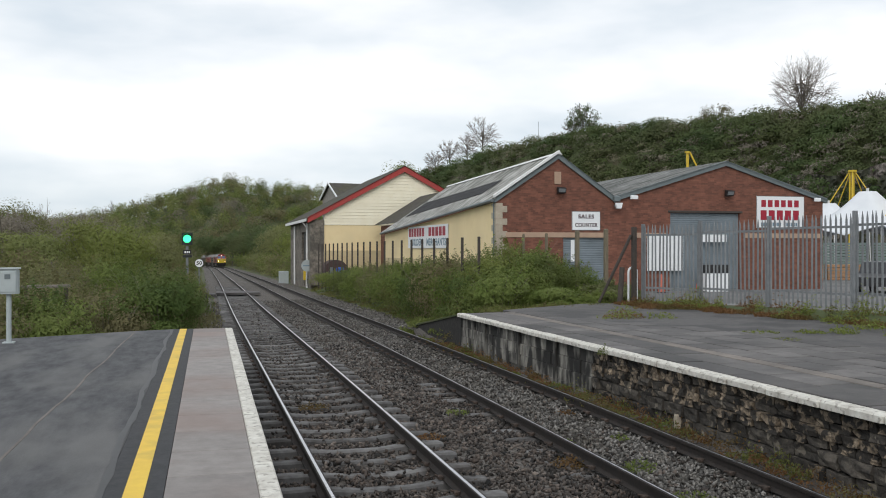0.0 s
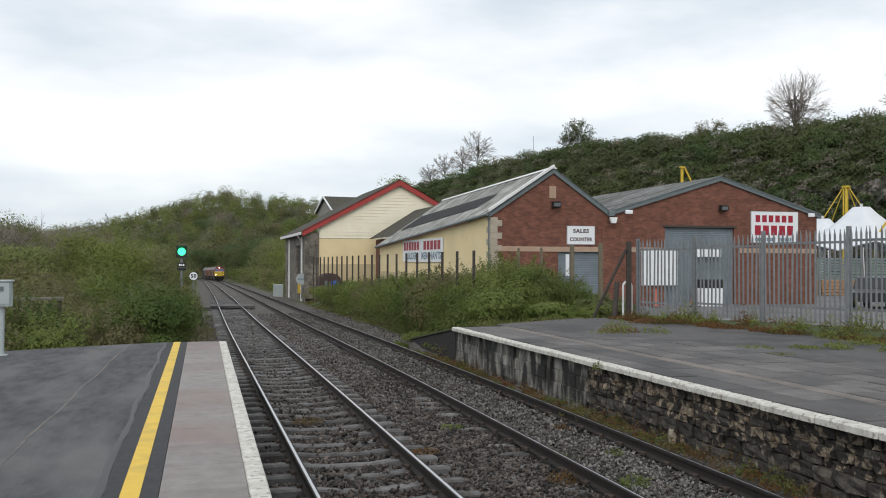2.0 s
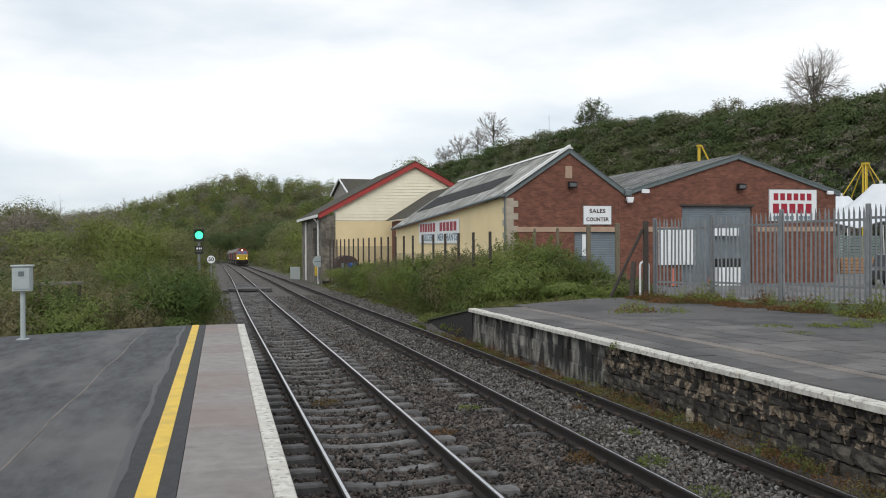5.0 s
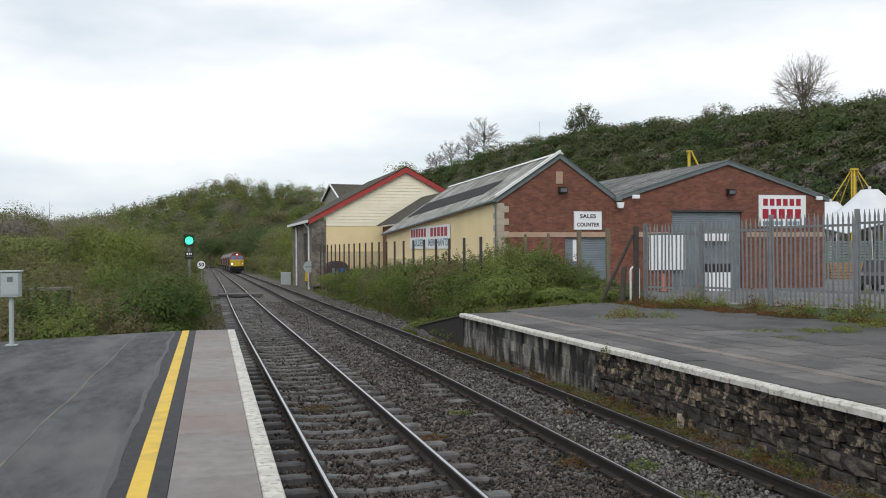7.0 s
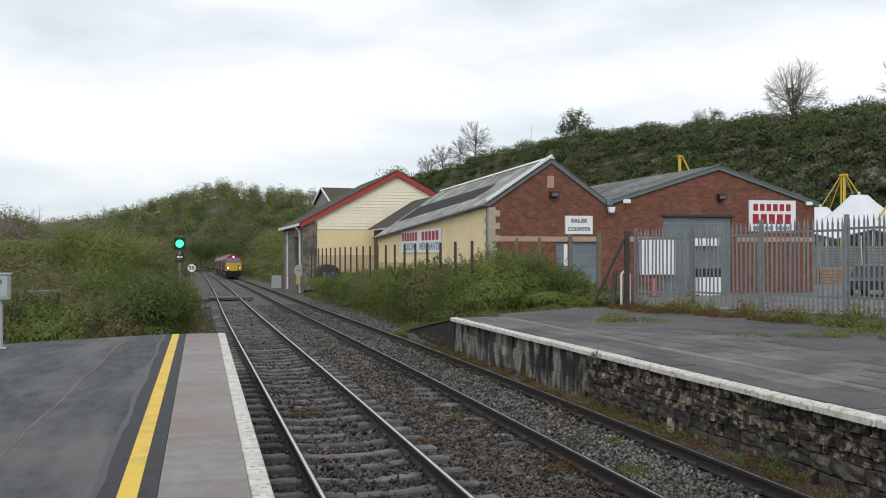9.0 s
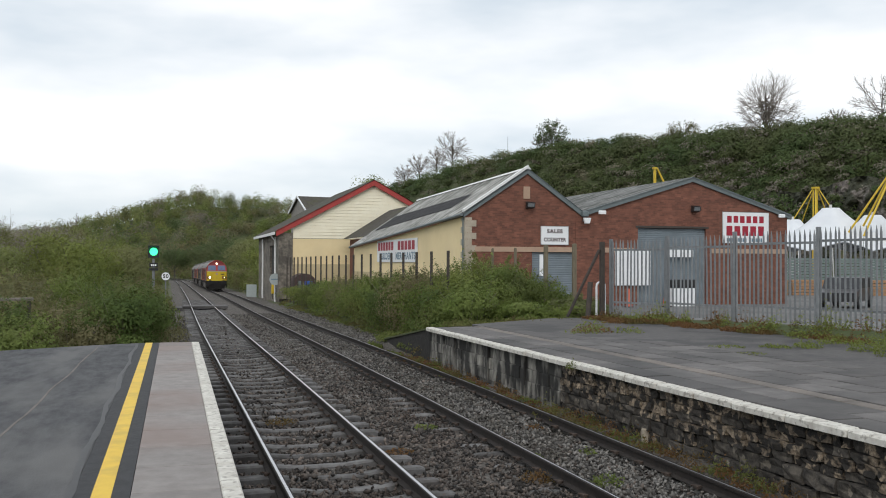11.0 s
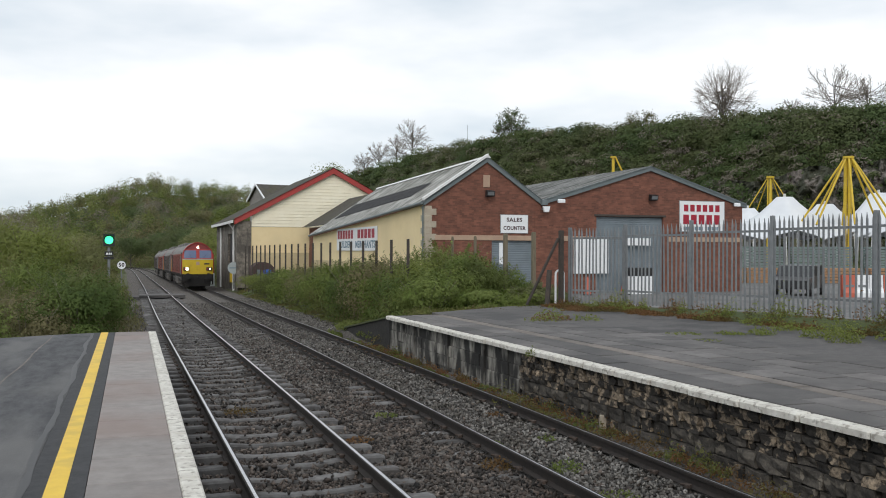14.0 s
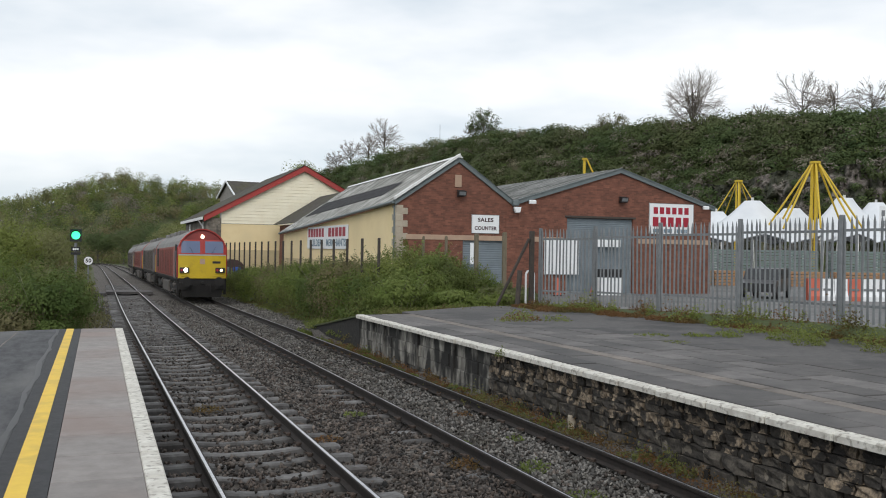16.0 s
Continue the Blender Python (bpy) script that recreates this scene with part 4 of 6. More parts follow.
# trackside wall with a tall boarded doorway
for y0, y1, z0, z1 in ((SY + 0.6, 82.2, -1.2, 4.9), (85.6, SE, -1.2, 4.9), (82.2, 85.6, 4.0, 4.9), (82.2, 85.6, -1.2, 1.4)):
    Geo().box(9.3, 9.75, y0, y1, z0, z1).ob("track_wall", M_SHEDSTONE, gs, "grey rubble stone wall")
Geo().box(9.5, 9.6, 82.2, 85.6, 1.4, 4.0).ob("doorway_boarding", M_DARKWOOD, gs, "dark boarded opening")
for y in (80.4, 91.0):
    Geo().tube((9.2, y, -1.0), (9.2, y, 4.7), 0.09, n=8).ob("downpipe", M_RIDGE, gs, "white downpipe")
# eaves, gutter and brackets along the trackside
Geo().box(8.85, 9.3, SY - 0.2, SE + 0.3, 4.86, 4.92).ob("soffit", M_DARKWOOD, gs, "dark eaves soffit")
Geo().box(8.78, 8.85, SY - 0.3, SE + 0.3, 4.82, 5.06).ob("fascia", M_RIDGE, gs, "pale eaves fascia")
Geo().tube((9.2, 80.4, 4.3), (8.8, 80.4, 4.82), 0.06, n=6).ob("swan_neck", M_RIDGE, gs)
# low slate roofed link between shed and shop
lk = empty("link_building")
tagged(lk, "low dark slate roofed building between shed and shop", "building")
Geo().box(14.9, 24, 67, 67.4, 0, 4.4).ob("front_wall", M_BRICK, lk)
Geo().box(14.9, 15.3, 67.4, 76, 0, 4.4).ob("side_wall", M_BRICK, lk)
sheet_roof("roof_slope", (18.5, 66.7, 7.0), (18.5, 77, 7.0), (14.5, 66.7, 4.5), (14.5, 77, 4.5), M_SLATE, lk, "mossy slate roof", 0.5, 0.02)
sheet_roof("roof_slope", (18.5, 66.7, 7.0), (18.5, 77, 7.0), (24, 66.7, 4.5), (24, 77, 4.5), M_SLATE, lk, "", 0.5, 0.02)
Geo().add([(14.9, 67.1, 4.4), (22, 67.1, 4.4), (18.5, 67.1, 6.9)], [(0, 1, 2)]).ob("gable", M_BRICK, lk)

# distant house behind the shed
h = empty("house", (17.89, 124.07, 0.06), 9)
tagged(h, "distant grey gabled house with slate roof and one window", "house")
M_HOUSE = surface("grey house render", (0.20, 0.19, 0.175), (0.26, 0.245, 0.225), 2, 0.85, bump=0.1)
Geo().loft([[(x, -1.9, -3), (x, 5.5, -3), (x, 5.5, 9.4), (x, 1.8, 11.2), (x, -1.9, 9.4)] for x in (0, 9)]).ob("wall", M_HOUSE, h, "grey rendered wall")
for y, z in ((-2.3, 9.35), (5.9, 9.35)):
    sheet_roof("roof_slope", (-0.3, 1.8, 11.45), (9.3, 1.8, 11.45), (-0.3, y, z), (9.3, y, z), M_SLATE, h, "", 0.6, 0.02, 0.12)
    Geo().loft([[(-0.42, 1.8, 11.3), (-0.3, 1.8, 11.3), (-0.3, 1.8, 11.55), (-0.42, 1.8, 11.55)], [(-0.42, y, z - 0.2), (-0.3, y, z - 0.2), (-0.3, y, z + 0.06), (-0.42, y, z + 0.06)]]).ob("bargeboard", M_SIGN, h)
w = Geo().box(-0.06, 0.02, 1.2, 2.4, 7.2, 8.6).ob("window", M_SIGN, h)
Geo().box(-0.08, -0.061, 1.3, 2.3, 7.3, 8.5).ob("pane", M_ROOF_DARK, w)

# ---------------------------------------------------------------- locomotives
M_LRED = surface("loco red paint", (0.40, 0.030, 0.024), (0.34, 0.028, 0.022), 1.5, 0.42, bump=0, local=True, stain=(0.24, 0.035, 0.028), sscale=0.7, samt=0.4)
# flanks: a duller and darker red than the cab front
M_LSIDE = surface("dull red loco side", (0.22, 0.045, 0.034), (0.29, 0.060, 0.045), 1.8, 0.6, bump=0, local=True, stain=(0.12, 0.045, 0.036), sscale=0.9, samt=0.7)
# cab red darkened: shade of the recessed brow put into the colour
M_LBROW_SHADE = surface("shaded brow red paint", (0.20, 0.020, 0.017), (0.16, 0.018, 0.016), 2.5, 0.6, bump=0, local=True)
M_LPALE = surface("faded pink loco panel", (0.34, 0.13, 0.10), (0.28, 0.10, 0.08), 2.5, 0.6, bump=0, local=True)
M_LGREY = surface("loco weathered maroon grey", (0.085, 0.062, 0.055), (0.125, 0.095, 0.084), 1.5, 0.6, bump=0, local=True, stain=(0.055, 0.042, 0.038), sscale=0.7, samt=0.6)
M_LYEL = surface("loco warning yellow", (0.56, 0.39, 0.012), (0.50, 0.35, 0.015), 2, 0.45, bump=0, local=True, stain=(0.30, 0.20, 0.03), sscale=2.2, samt=0.4, slo=0.55, shi=0.7)
M_LROOF = surface("loco roof grey", (0.15, 0.142, 0.135), (0.22, 0.212, 0.20), 1.2, 0.6, bump=0, local=True, stain=(0.08, 0.074, 0.068), sscale=0.5, samt=0.7)
M_LUNDER = surface("loco underframe", (0.010, 0.009, 0.009), (0.018, 0.016, 0.015), 3, 0.85, bump=0.1, local=True)
M_LTANK = surface("dusty fuel tank", (0.075, 0.066, 0.060), (0.125, 0.112, 0.102), 2, 0.8, bump=0, local=True)
M_GLASS = bpy.data.materials.new("windscreen glass")
M_GLASS.use_nodes = True
_b = M_GLASS.node_tree.nodes["Principled BSDF"]
_b.inputs["Base Color"].default_value, _b.inputs["Roughness"].default_value, _b.inputs["Specular IOR Level"].default_value = (0.11, 0.14, 0.24, 1), 0.06, 0.8
M_HEAD = glowing("headlight", (1.0, 0.90, 0.62), 9.0)
M_HEAD_DIM = glowing("marker light", (1.0, 0.72, 0.30), 4.0)

SIDE = [(1.30, 1.22), (1.32, 1.6), (1.32, 2.55), (1.30, 2.95), (1.18, 3.24), (0.95, 3.50), (0.66, 3.71), (0.34, 3.84), (0.0, 3.89)]
LENGTH = 21.3


def arch(x):
    pts = sorted((a, b) for a, b in SIDE if b >= 2.9)
    return float(np.interp(abs(x), [p[0] for p in pts], [p[1] for p in pts]))


def nose_y(x, z):
    return 0.02 + 0.10 * (x / 1.32) ** 4 + (0.24 * (z - 2.5) / 1.4 if z > 2.5 else 0.0)


def cab_patch(x0, x1, z0, z1, nx, nz, lift=0.0, follow=False):
    """A patch of the cab's front, lifted a little off it."""
    g = Geo()
    rows = []
    for j in range(nz + 1):
        row = []
        for i in range(nx + 1):
            x = x0 + (x1 - x0) * i / nx
            top = min(z1, arch(min(max(x, -1.32), 1.32))) if follow else z1
            z = z0 + (max(top, z0) - z0) * j / nz
            row.append((x, nose_y(x, z) - lift, z))
        rows.append(row)
    back = [[(x, y + lift + 0.02, z) for x, y, z in r] for r in rows]
    g.loft(rows, closed=False)
    if lift:
        edge = rows[0] + [r[-1] for r in rows[1:-1]] + rows[-1][::-1] + [r[0] for r in rows[-2:0:-1]]
        g.loft([edge, [(x, y + lift + 0.02, z) for x, y, z in edge]], caps=False)
    return g


def locomotive(name, label, paint, lit):
    e = empty(name)
    tagged(e, label, "locomotive", "train of locomotives")
    prof = SIDE + [(-x, z) for x, z in SIDE[-2::-1]]
    lower = [p for p in prof]
    rings = [[(x, nose_y(x, z), z) for x, z in lower]]
    for y in (0.6, 2.2, LENGTH - 2.2, LENGTH - 0.6):
        rings.append([(x, y, z) for x, z in lower])
    rings.append([(x, LENGTH - nose_y(x, z), z) for x, z in lower])
    half = [i for i, (x, z) in enumerate(prof) if abs(x) >= 1.2]
    left = [i for i in half if prof[i][0] > 0]
    right = [i for i in half if prof[i][0] < 0]
    roof = list(range(left[-1], right[0] + 1))
    flank = M_LSIDE if paint is M_LRED else paint
    for nm, idx, mt in (("body_side", left, flank), ("body_side", right, flank), ("roof", roof, M_LROOF)):
        Geo().loft([[r[i] for i in idx] for r in rings[1:5]], closed=False).ob(nm, mt, e)
    for a, b in ((0, 1), (4, 5)):
        Geo().loft([rings[a], rings[b]], closed=False).ob("cab_shell", paint, e)
    # cab front: yellow below, painted above, two screens
    cab_patch(-1.32, 1.32, 1.22, 2.5, 14, 2).ob("nose", M_LYEL, e, "yellow warning panel")
    cab_patch(-1.32, 1.32, 2.5, 3.9, 22, 4, follow=True).ob("cab_brow", paint, e)
    for s in (-1, 1):
        x0, x1 = (0.14, 1.16) if s > 0 else (-1.16, -0.14)
        fr = cab_patch(x0 - 0.05, x1 + 0.05, 2.52, 3.26, 4, 2, 0.012).ob("window_frame", M_LRED if paint is M_LRED else M_LGREY, e)
        cab_patch(x0, x1, 2.57, 3.21, 4, 2, 0.022).ob("windscreen", M_GLASS, fr, "blue grey windscreen glass")
        c = 0.98 * s
        cl = Geo().box(c - 0.26, c + 0.26, -0.05, 0.08, 1.52, 1.80, 0.03).ob("lamp_housing", M_BLACK, e)
        lamp = M_HEAD if lit and s < 0 else (M_HEAD_DIM if lit else M_STEEL)
        Geo().disc((c + 0.06, -0.055, 1.66), (0, 1, 0), 0.115 if s < 0 else 0.075, 0.02).ob("headlamp", lamp, cl)
        Geo().disc((c - 0.16, -0.055, 1.66), (0, 1, 0), 0.07, 0.02).ob("tail_lamp", M_SIGNRED, cl)
        b = Geo().tube((s * 0.87, -0.35, 1.05), (s * 0.87, 0.2, 1.05), 0.09, n=12).ob("buffer", M_LUNDER, e)
        Geo().disc((s * 0.87, -0.38, 1.05), (0, 1, 0), 0.25, 0.05).ob("buffer_head", M_LUNDER, b)
        Geo().tube((s * 1.36, 0.25, 1.3), (s * 1.36, 0.25, 2.9), 0.025, n=6).ob("handrail", M_LRED if paint is M_LRED else M_STEEL, e)
        Geo().box(s * 1.30 - 0.06, s * 1.30 + 0.06, 0.3, 0.55, 0.35, 1.22).ob("cab_steps", M_LUNDER, e)
        Geo().box(s * 1.325 - 0.012, s * 1.325 + 0.012, 0.75, 1.35, 2.35, 3.0).ob("side_window", M_GLASS, e)
        # leading engine: shade of the door recess put in as a near-black panel
        Geo().box(s * 1.325 - 0.012, s * 1.325 + 0.012, 1.55, 2.2, 1.25, 3.05, 0.004).ob("cab_door", M_LUNDER if lit else M_LSIDE, e, "cab door, near black on the leading engine for its shaded recess")
        for q in (1.45, 2.3):
            Geo().tube((s * 1.38, q, 1.2), (s * 1.38, q, 2.7), 0.022, n=6).ob("door_rail", M_STEEL, e, "bare steel grab rail")
        Geo().box(s * 1.322 - 0.014, s * 1.322 + 0.014, 2.5, 3.7, 1.35, 2.95, 0.004).ob("side_panel", M_LPALE if paint is M_LRED else M_LTANK, e, "faded pale side panel")
        for k in range(6):
            y0 = 4.0 + k * 2.5
            panel = Geo().box(s * 1.322 - 0.012, s * 1.322 + 0.012, y0, y0 + 2.3, 1.35, 2.88, 0.004).ob("side_panel", flank, e)
            for q in (0.55, 1.1, 1.65):
                Geo().box(s * 1.338 - 0.006, s * 1.338 + 0.006, y0 + q, y0 + q + 0.03, 1.4, 2.83).ob("door_seam", M_LUNDER, panel)
        grille = Geo().box(s * 1.334 - 0.012, s * 1.334 + 0.012, 17.2, 19.0, 1.7, 2.95).ob("grille", M_LUNDER, e, "black radiator grille")
        for q in range(7):
            Geo().box(s * 1.35 - 0.006, s * 1.35 + 0.006, 17.25, 18.95, 1.78 + 0.16 * q, 1.83 + 0.16 * q).ob("louvre", M_LTANK, grille)
        for k, y0 in enumerate((3.5, 7.2, 13.6)):
            Geo().tube((s * 1.12, y0, 0.8), (s * 1.12, y0 + (0.9 if k else 0.5), 0.8), 0.2, n=10).ob("air_tank", M_LTANK, e)
        for q in (0.30, 0.58, 0.86):
            Geo().box(s * 1.34 - 0.13, s * 1.34 + 0.07, 1.5, 2.25, q, q + 0.035).ob("step", M_LTANK, e)
        Geo().box(s * 1.32 - 0.02, s * 1.32 + 0.02, 0.4, LENGTH - 0.4, 1.12, 1.24).ob("solebar", M_LUNDER, e)
    rim = [(x, nose_y(x, z) - 0.11, z) for x, z in prof if z >= 2.9]
    inner = [(x * 0.955, y, z - 0.055 if abs(x) < 1.2 else z) for x, y, z in rim]
    Geo().loft([rim, inner, [(x, y + 0.3, z) for x, y, z in inner]], closed=False).ob("roof_rim", paint, e)
    Geo().loft([rim, [(x, y + 0.3, z + 0.004) for x, y, z in rim]], closed=False).ob("roof_rim", paint, e)
    # on red cabs this panel carries the brow's shade as a darker red
    cab_patch(-1.02, 1.02, 3.29, 3.82, 16, 3, 0.006, follow=True).ob("brow_panel", M_LBROW_SHADE if paint is M_LRED else paint, e, "brow panel, darker on red cabs for the shade under the rim")
    cab_patch(-1.3, 1.3, 2.44, 2.50, 14, 1, 0.02).ob("waist_trim", M_GREYBOX, e, "pale line above the yellow panel")
    cab_patch(-0.045, 0.045, 2.52, 3.30, 2, 3, 0.03).ob("centre_pillar", paint, e)
    for s in (-1, 1):
        Geo().tube((s * 0.5, nose_y(0.5, 2.55) - 0.045, 2.54), (s * 0.72, nose_y(0.72, 2.9) - 0.05, 2.9), 0.007, n=5).ob("wiper", M_LUNDER, e)
        Geo().tube((s * 0.62, -0.03, 1.36), (s * 1.2, -0.02, 1.36), 0.02, n=6).ob("grab_rail", M_LYEL, e)
        Geo().box(s * 0.98 - 0.3, s * 0.98 + 0.3, -0.02, 0.1, 0.62, 1.0, 0.03).ob("front_step", M_LUNDER, e)
    cab_patch(-1.22, 1.22, 1.22, 1.32, 14, 1, 0.03).ob("lower_lip", M_LYEL, e)
    cab_patch(-0.14, 0.14, 1.98, 2.26, 2, 2, 0.012).ob("emblem", M_BAND, e, "plain buff emblem on the nose")
    cab_patch(0.55, 1.0, 2.02, 2.14, 2, 1, 0.012).ob("number_bar", M_BLACK, e)
    Geo().disc((0, nose_y(0, 3.46) - 0.035, 3.46), (0, 1, 0), 0.09, 0.05).ob("top_lamp", M_HEAD if lit else M_STEEL, e, "bright upper headlamp")
    Geo().box(-1.25, 1.25, 0.05, 0.3, 0.85, 1.24, 0.02).ob("buffer_beam", M_LUNDER, e)
    Geo().loft([[(-1.2, -0.02, 0.85), (1.2, -0.02, 0.85), (1.2, 0.15, 0.85), (-1.2, 0.15, 0.85)], [(-1.05, 0.1, 0.22), (1.05, 0.1, 0.22), (1.05, 0.25, 0.22), (-1.05, 0.25, 0.22)]]).ob("snow_plough", M_LUNDER, e)
    Geo().tube((0, -0.3, 0.98), (0, 0.1, 1.0), 0.07, n=8).ob("coupling", M_LUNDER, e)
    Geo().tube((0.45, -0.04, 0.95), (0.5, -0.1, 0.45), 0.03, n=6).ob("brake_hose", M_LUNDER, e)
    rear = cab_patch(-1.16, 1.16, 1.22, 3.9, 14, 5, follow=True)
    rear.v = [(-x, LENGTH - y, z) for x, y, z in rear.v]
    rear.ob("rear_cab_front", M_LYEL, e, "yellow rear cab end")
    Geo().box(-1.2, 1.2, 0.5, LENGTH - 0.5, 0.95, 1.22).ob("underframe", M_LUNDER, e)
    Geo().box(-1.28, 1.28, 8.0, 13.2, 0.28, 0.95, 0.12).ob("fuel_tank", M_LTANK, e, "dusty grey fuel tank")
    for bx in (2.3, 14.9):
        for s in (-1, 1):
            Geo().loft([[(s * 1.1, bx + y, z), (s * 1.24, bx + y, z), (s * 1.24, bx + y, z + 0.3), (s * 1.1, bx + y, z + 0.3)] for y, z in ((-0.5, 0.55), (0.3, 0.5), (2.05, 0.42), (3.8, 0.5), (4.6, 0.55))]).ob("bogie_frame", M_LUNDER, e)
            for ax in (0.3, 2.05, 3.8):
                Geo().box(s * 1.12 - 0.1, s * 1.12 + 0.16, bx + ax - 0.22, bx + ax + 0.22, 0.35, 0.75, 0.04).ob("axle_box", M_LTANK, e)
        for ax in (0.3, 2.05, 3.8):
            w = empty("wheelset", (0, bx + ax, 0.53))
            w.parent = e
            for s in (-1, 1):
                Geo().disc((s * 0.755, 0, 0), (1, 0, 0), 0.53, 0.13, 28).ob("wheel", M_LTANK, w)
            Geo().tube((-0.7, 0, 0), (0.7, 0, 0), 0.09, n=8).ob("axle", M_LUNDER, w)
    for y in (6.0, 9.5, 13.0, 17.0):
        Geo().box(-0.75, 0.75, y, y + 1.8, 3.70, 3.93, 0.05).ob("roof_hatch", M_LROOF, e)
    Geo().box(-0.2, 0.2, 11.6, 12.4, 3.85, 4.0, 0.03).ob("exhaust", M_LUNDER, e)
    return e


TRAIN = [
    locomotive("locomotive", "red diesel locomotive with yellow nose and lit headlamps", M_LRED, True),
    locomotive("locomotive", "weathered grey diesel locomotive coupled behind a red one", M_LGREY, False),
    locomotive("locomotive", "red diesel locomotive coupled in the middle of the train", M_LRED, False),
    locomotive("locomotive", "weathered grey diesel locomotive at the end of the train", M_LGREY, False),
]
SPEED = 14.35
for _l in TRAIN:
    _l.scale = (0.945, 1, 1)


# ---------------------------------------------------------------- colour light signal and line-side signs
M_GREEN = glowing("green aspect", (0.06, 1.0, 0.40), 1.6)
sg = empty("railway_signal", (-0.65, 60.0, track_z(60) - 0.35))
tagged(sg, "railway colour light signal showing bright green on a post", "signal")
Geo().tube((0, 0, 0), (0, 0, 3.5), 0.085, n=10).ob("post", M_STEEL, sg, "galvanised post")
hd = Geo().box(-0.33, 0.33, -0.02, 0.04, 3.58, 4.34, 0.0).ob("backboard", M_BLACK, sg, "black backboard")
Geo().box(-0.18, 0.18, 0.0, 0.3, 3.6, 4.25, 0.03).ob("lamp_case", M_BLACK, sg)
Geo().disc((0, -0.04, 3.96), (0, 1, 0), 0.245, 0.04, 28).ob("lens", M_GREEN, hd, "glowing green lens")
hood = Geo()
n = 14
ring = lambda r, y: [(r * math.cos(math.pi * i / n), y, 3.96 + r * math.sin(math.pi * i / n)) for i in range(n + 1)]
hood.loft([ring(0.32, -0.03), ring(0.34, -0.34)], closed=False)
hood.loft([ring(0.335, -0.03), ring(0.355, -0.34)], closed=False)
hood.ob("hood", M_BLACK, hd)
pt = Geo().box(-0.25, 0.25, -0.12, -0.09, 2.98, 3.26).ob("identity_plate", M_BLACK, sg)
bars_at = [(-0.16, -0.06), (-0.02, 0.05), (0.09, 0.16)]
for a, b in bars_at:
    Geo().box(a, b, -0.13, -0.121, 3.06, 3.18).ob("bar", M_SIGN, pt)
Geo().box(-0.28, 0.28, -0.12, -0.09, 2.78, 2.93).ob("identity_plate", M_BLACK, sg)
sp = empty("speed_sign", (0.08, 60.0, track_z(60) - 0.35))
tagged(sp, "round white speed restriction sign marked 50 on a post", "sign")
Geo().tube((0, 0.05, 0), (0, 0.05, 2.3), 0.04, n=8).ob("post", M_STEEL, sp)
Geo().disc((0, 0, 2.42), (0, 1, 0), 0.28, 0.02, 32).ob("rim", M_BLACK, sp)
Geo().disc((0, -0.012, 2.42), (0, 1, 0), 0.25, 0.02, 32).ob("face", M_SIGN, sp)
piece("lettering", text_mesh("50", 0.32, M_BLACK, bold=0.01), sp, pose(0, -0.026, 2.42, 90))

# grey equipment box on a post at the platform end
eb = empty("equipment_box", (-3.42, 18.7, PT))
tagged(eb, "grey metal equipment cabinet on a slim post", "cabinet")
Geo().tube((0, 0, 0), (0, 0, 0.95), 0.045, n=10).ob("post", M_GREYBOX, eb)
Geo().box(-0.1, 0.1, -0.1, 0.1, 0, 0.02).ob("base_plate", M_GREYBOX, eb)
bd = Geo().box(-0.17, 0.17, -0.12, 0.12, 0.92, 1.38, 0.025).ob("case", M_GREYBOX, eb)
Geo().box(-0.145, 0.145, -0.135, -0.121, 0.96, 1.34, 0.006).ob("door", M_GREYBOX, bd)
Geo().box(-0.05, 0.05, -0.142, -0.136, 1.20, 1.29).ob("plate", M_TRIM, bd)
Geo().box(-0.19, 0.19, -0.14, 0.14, 1.382, 1.41, 0.01).ob("lid", M_GREYBOX, eb)

# small marker post by the wall, and a low concrete marker
mk = empty("marker_post", (7.02, 12.5, -0.28))
tagged(mk, "short weathered white marker post by the platform wall", "marker post")
Geo().box(-0.05, 0.05, -0.04, 0.04, 0, 0.34, 0.015).ob("post", M_QUOIN, mk)

lg = empty("fallen_beam", (-4.0, 27.0, 1.53), 12)
tagged(lg, "pale weathered beam lying in the scrub", "beam")
Geo().box(-0.62, 0.62, -0.06, 0.06, -0.04, 0.04, 0.02).ob("timber", M_PAVER_WARM, lg)
for x in (-0.5, 0.5):
    Geo().box(x - 0.05, x + 0.05, -0.05, 0.05, -2.2, -0.05, 0.01).ob("stake", M_POST, lg)

# ---------------------------------------------------------------- palisade fence
FENCE = [(13.8, 26.8, 0.84), (14.55, 24.6, 0.88), (15.12, 22.0, 0.95), (15.57, 19.15, 1.0), (15.86, 16.05, 1.03), (16.06, 13.2, 1.04), (16.2, 10.3, 1.04), (16.3, 7.4, 1.04)]
FH = 2.46
_p = Geo()
prof = [(-0.034, 0.008), (-0.016, -0.008), (0.016, -0.008), (0.034, 0.008)]
lo = [(x, y, 0.06) for x, y in prof] + [(x, y + 0.004, 0.06) for x, y in prof[::-1]]
mid = [(x, y, FH - 0.16) for x, y in prof] + [(x, y + 0.004, FH - 0.16) for x, y in prof[::-1]]
tip = [(x * 0.12, y * 0.3, FH) for x, y in prof] + [(x * 0.12, y * 0.3 + 0.004, FH) for x, y in prof[::-1]]
PALE = _p.loft([lo, mid, tip]).mesh("pale", M_STEEL)
POSTM = Geo().box(-0.05, 0.05, -0.03, 0.07, 0, FH + 0.02, 0.01).mesh("post", M_STEEL)
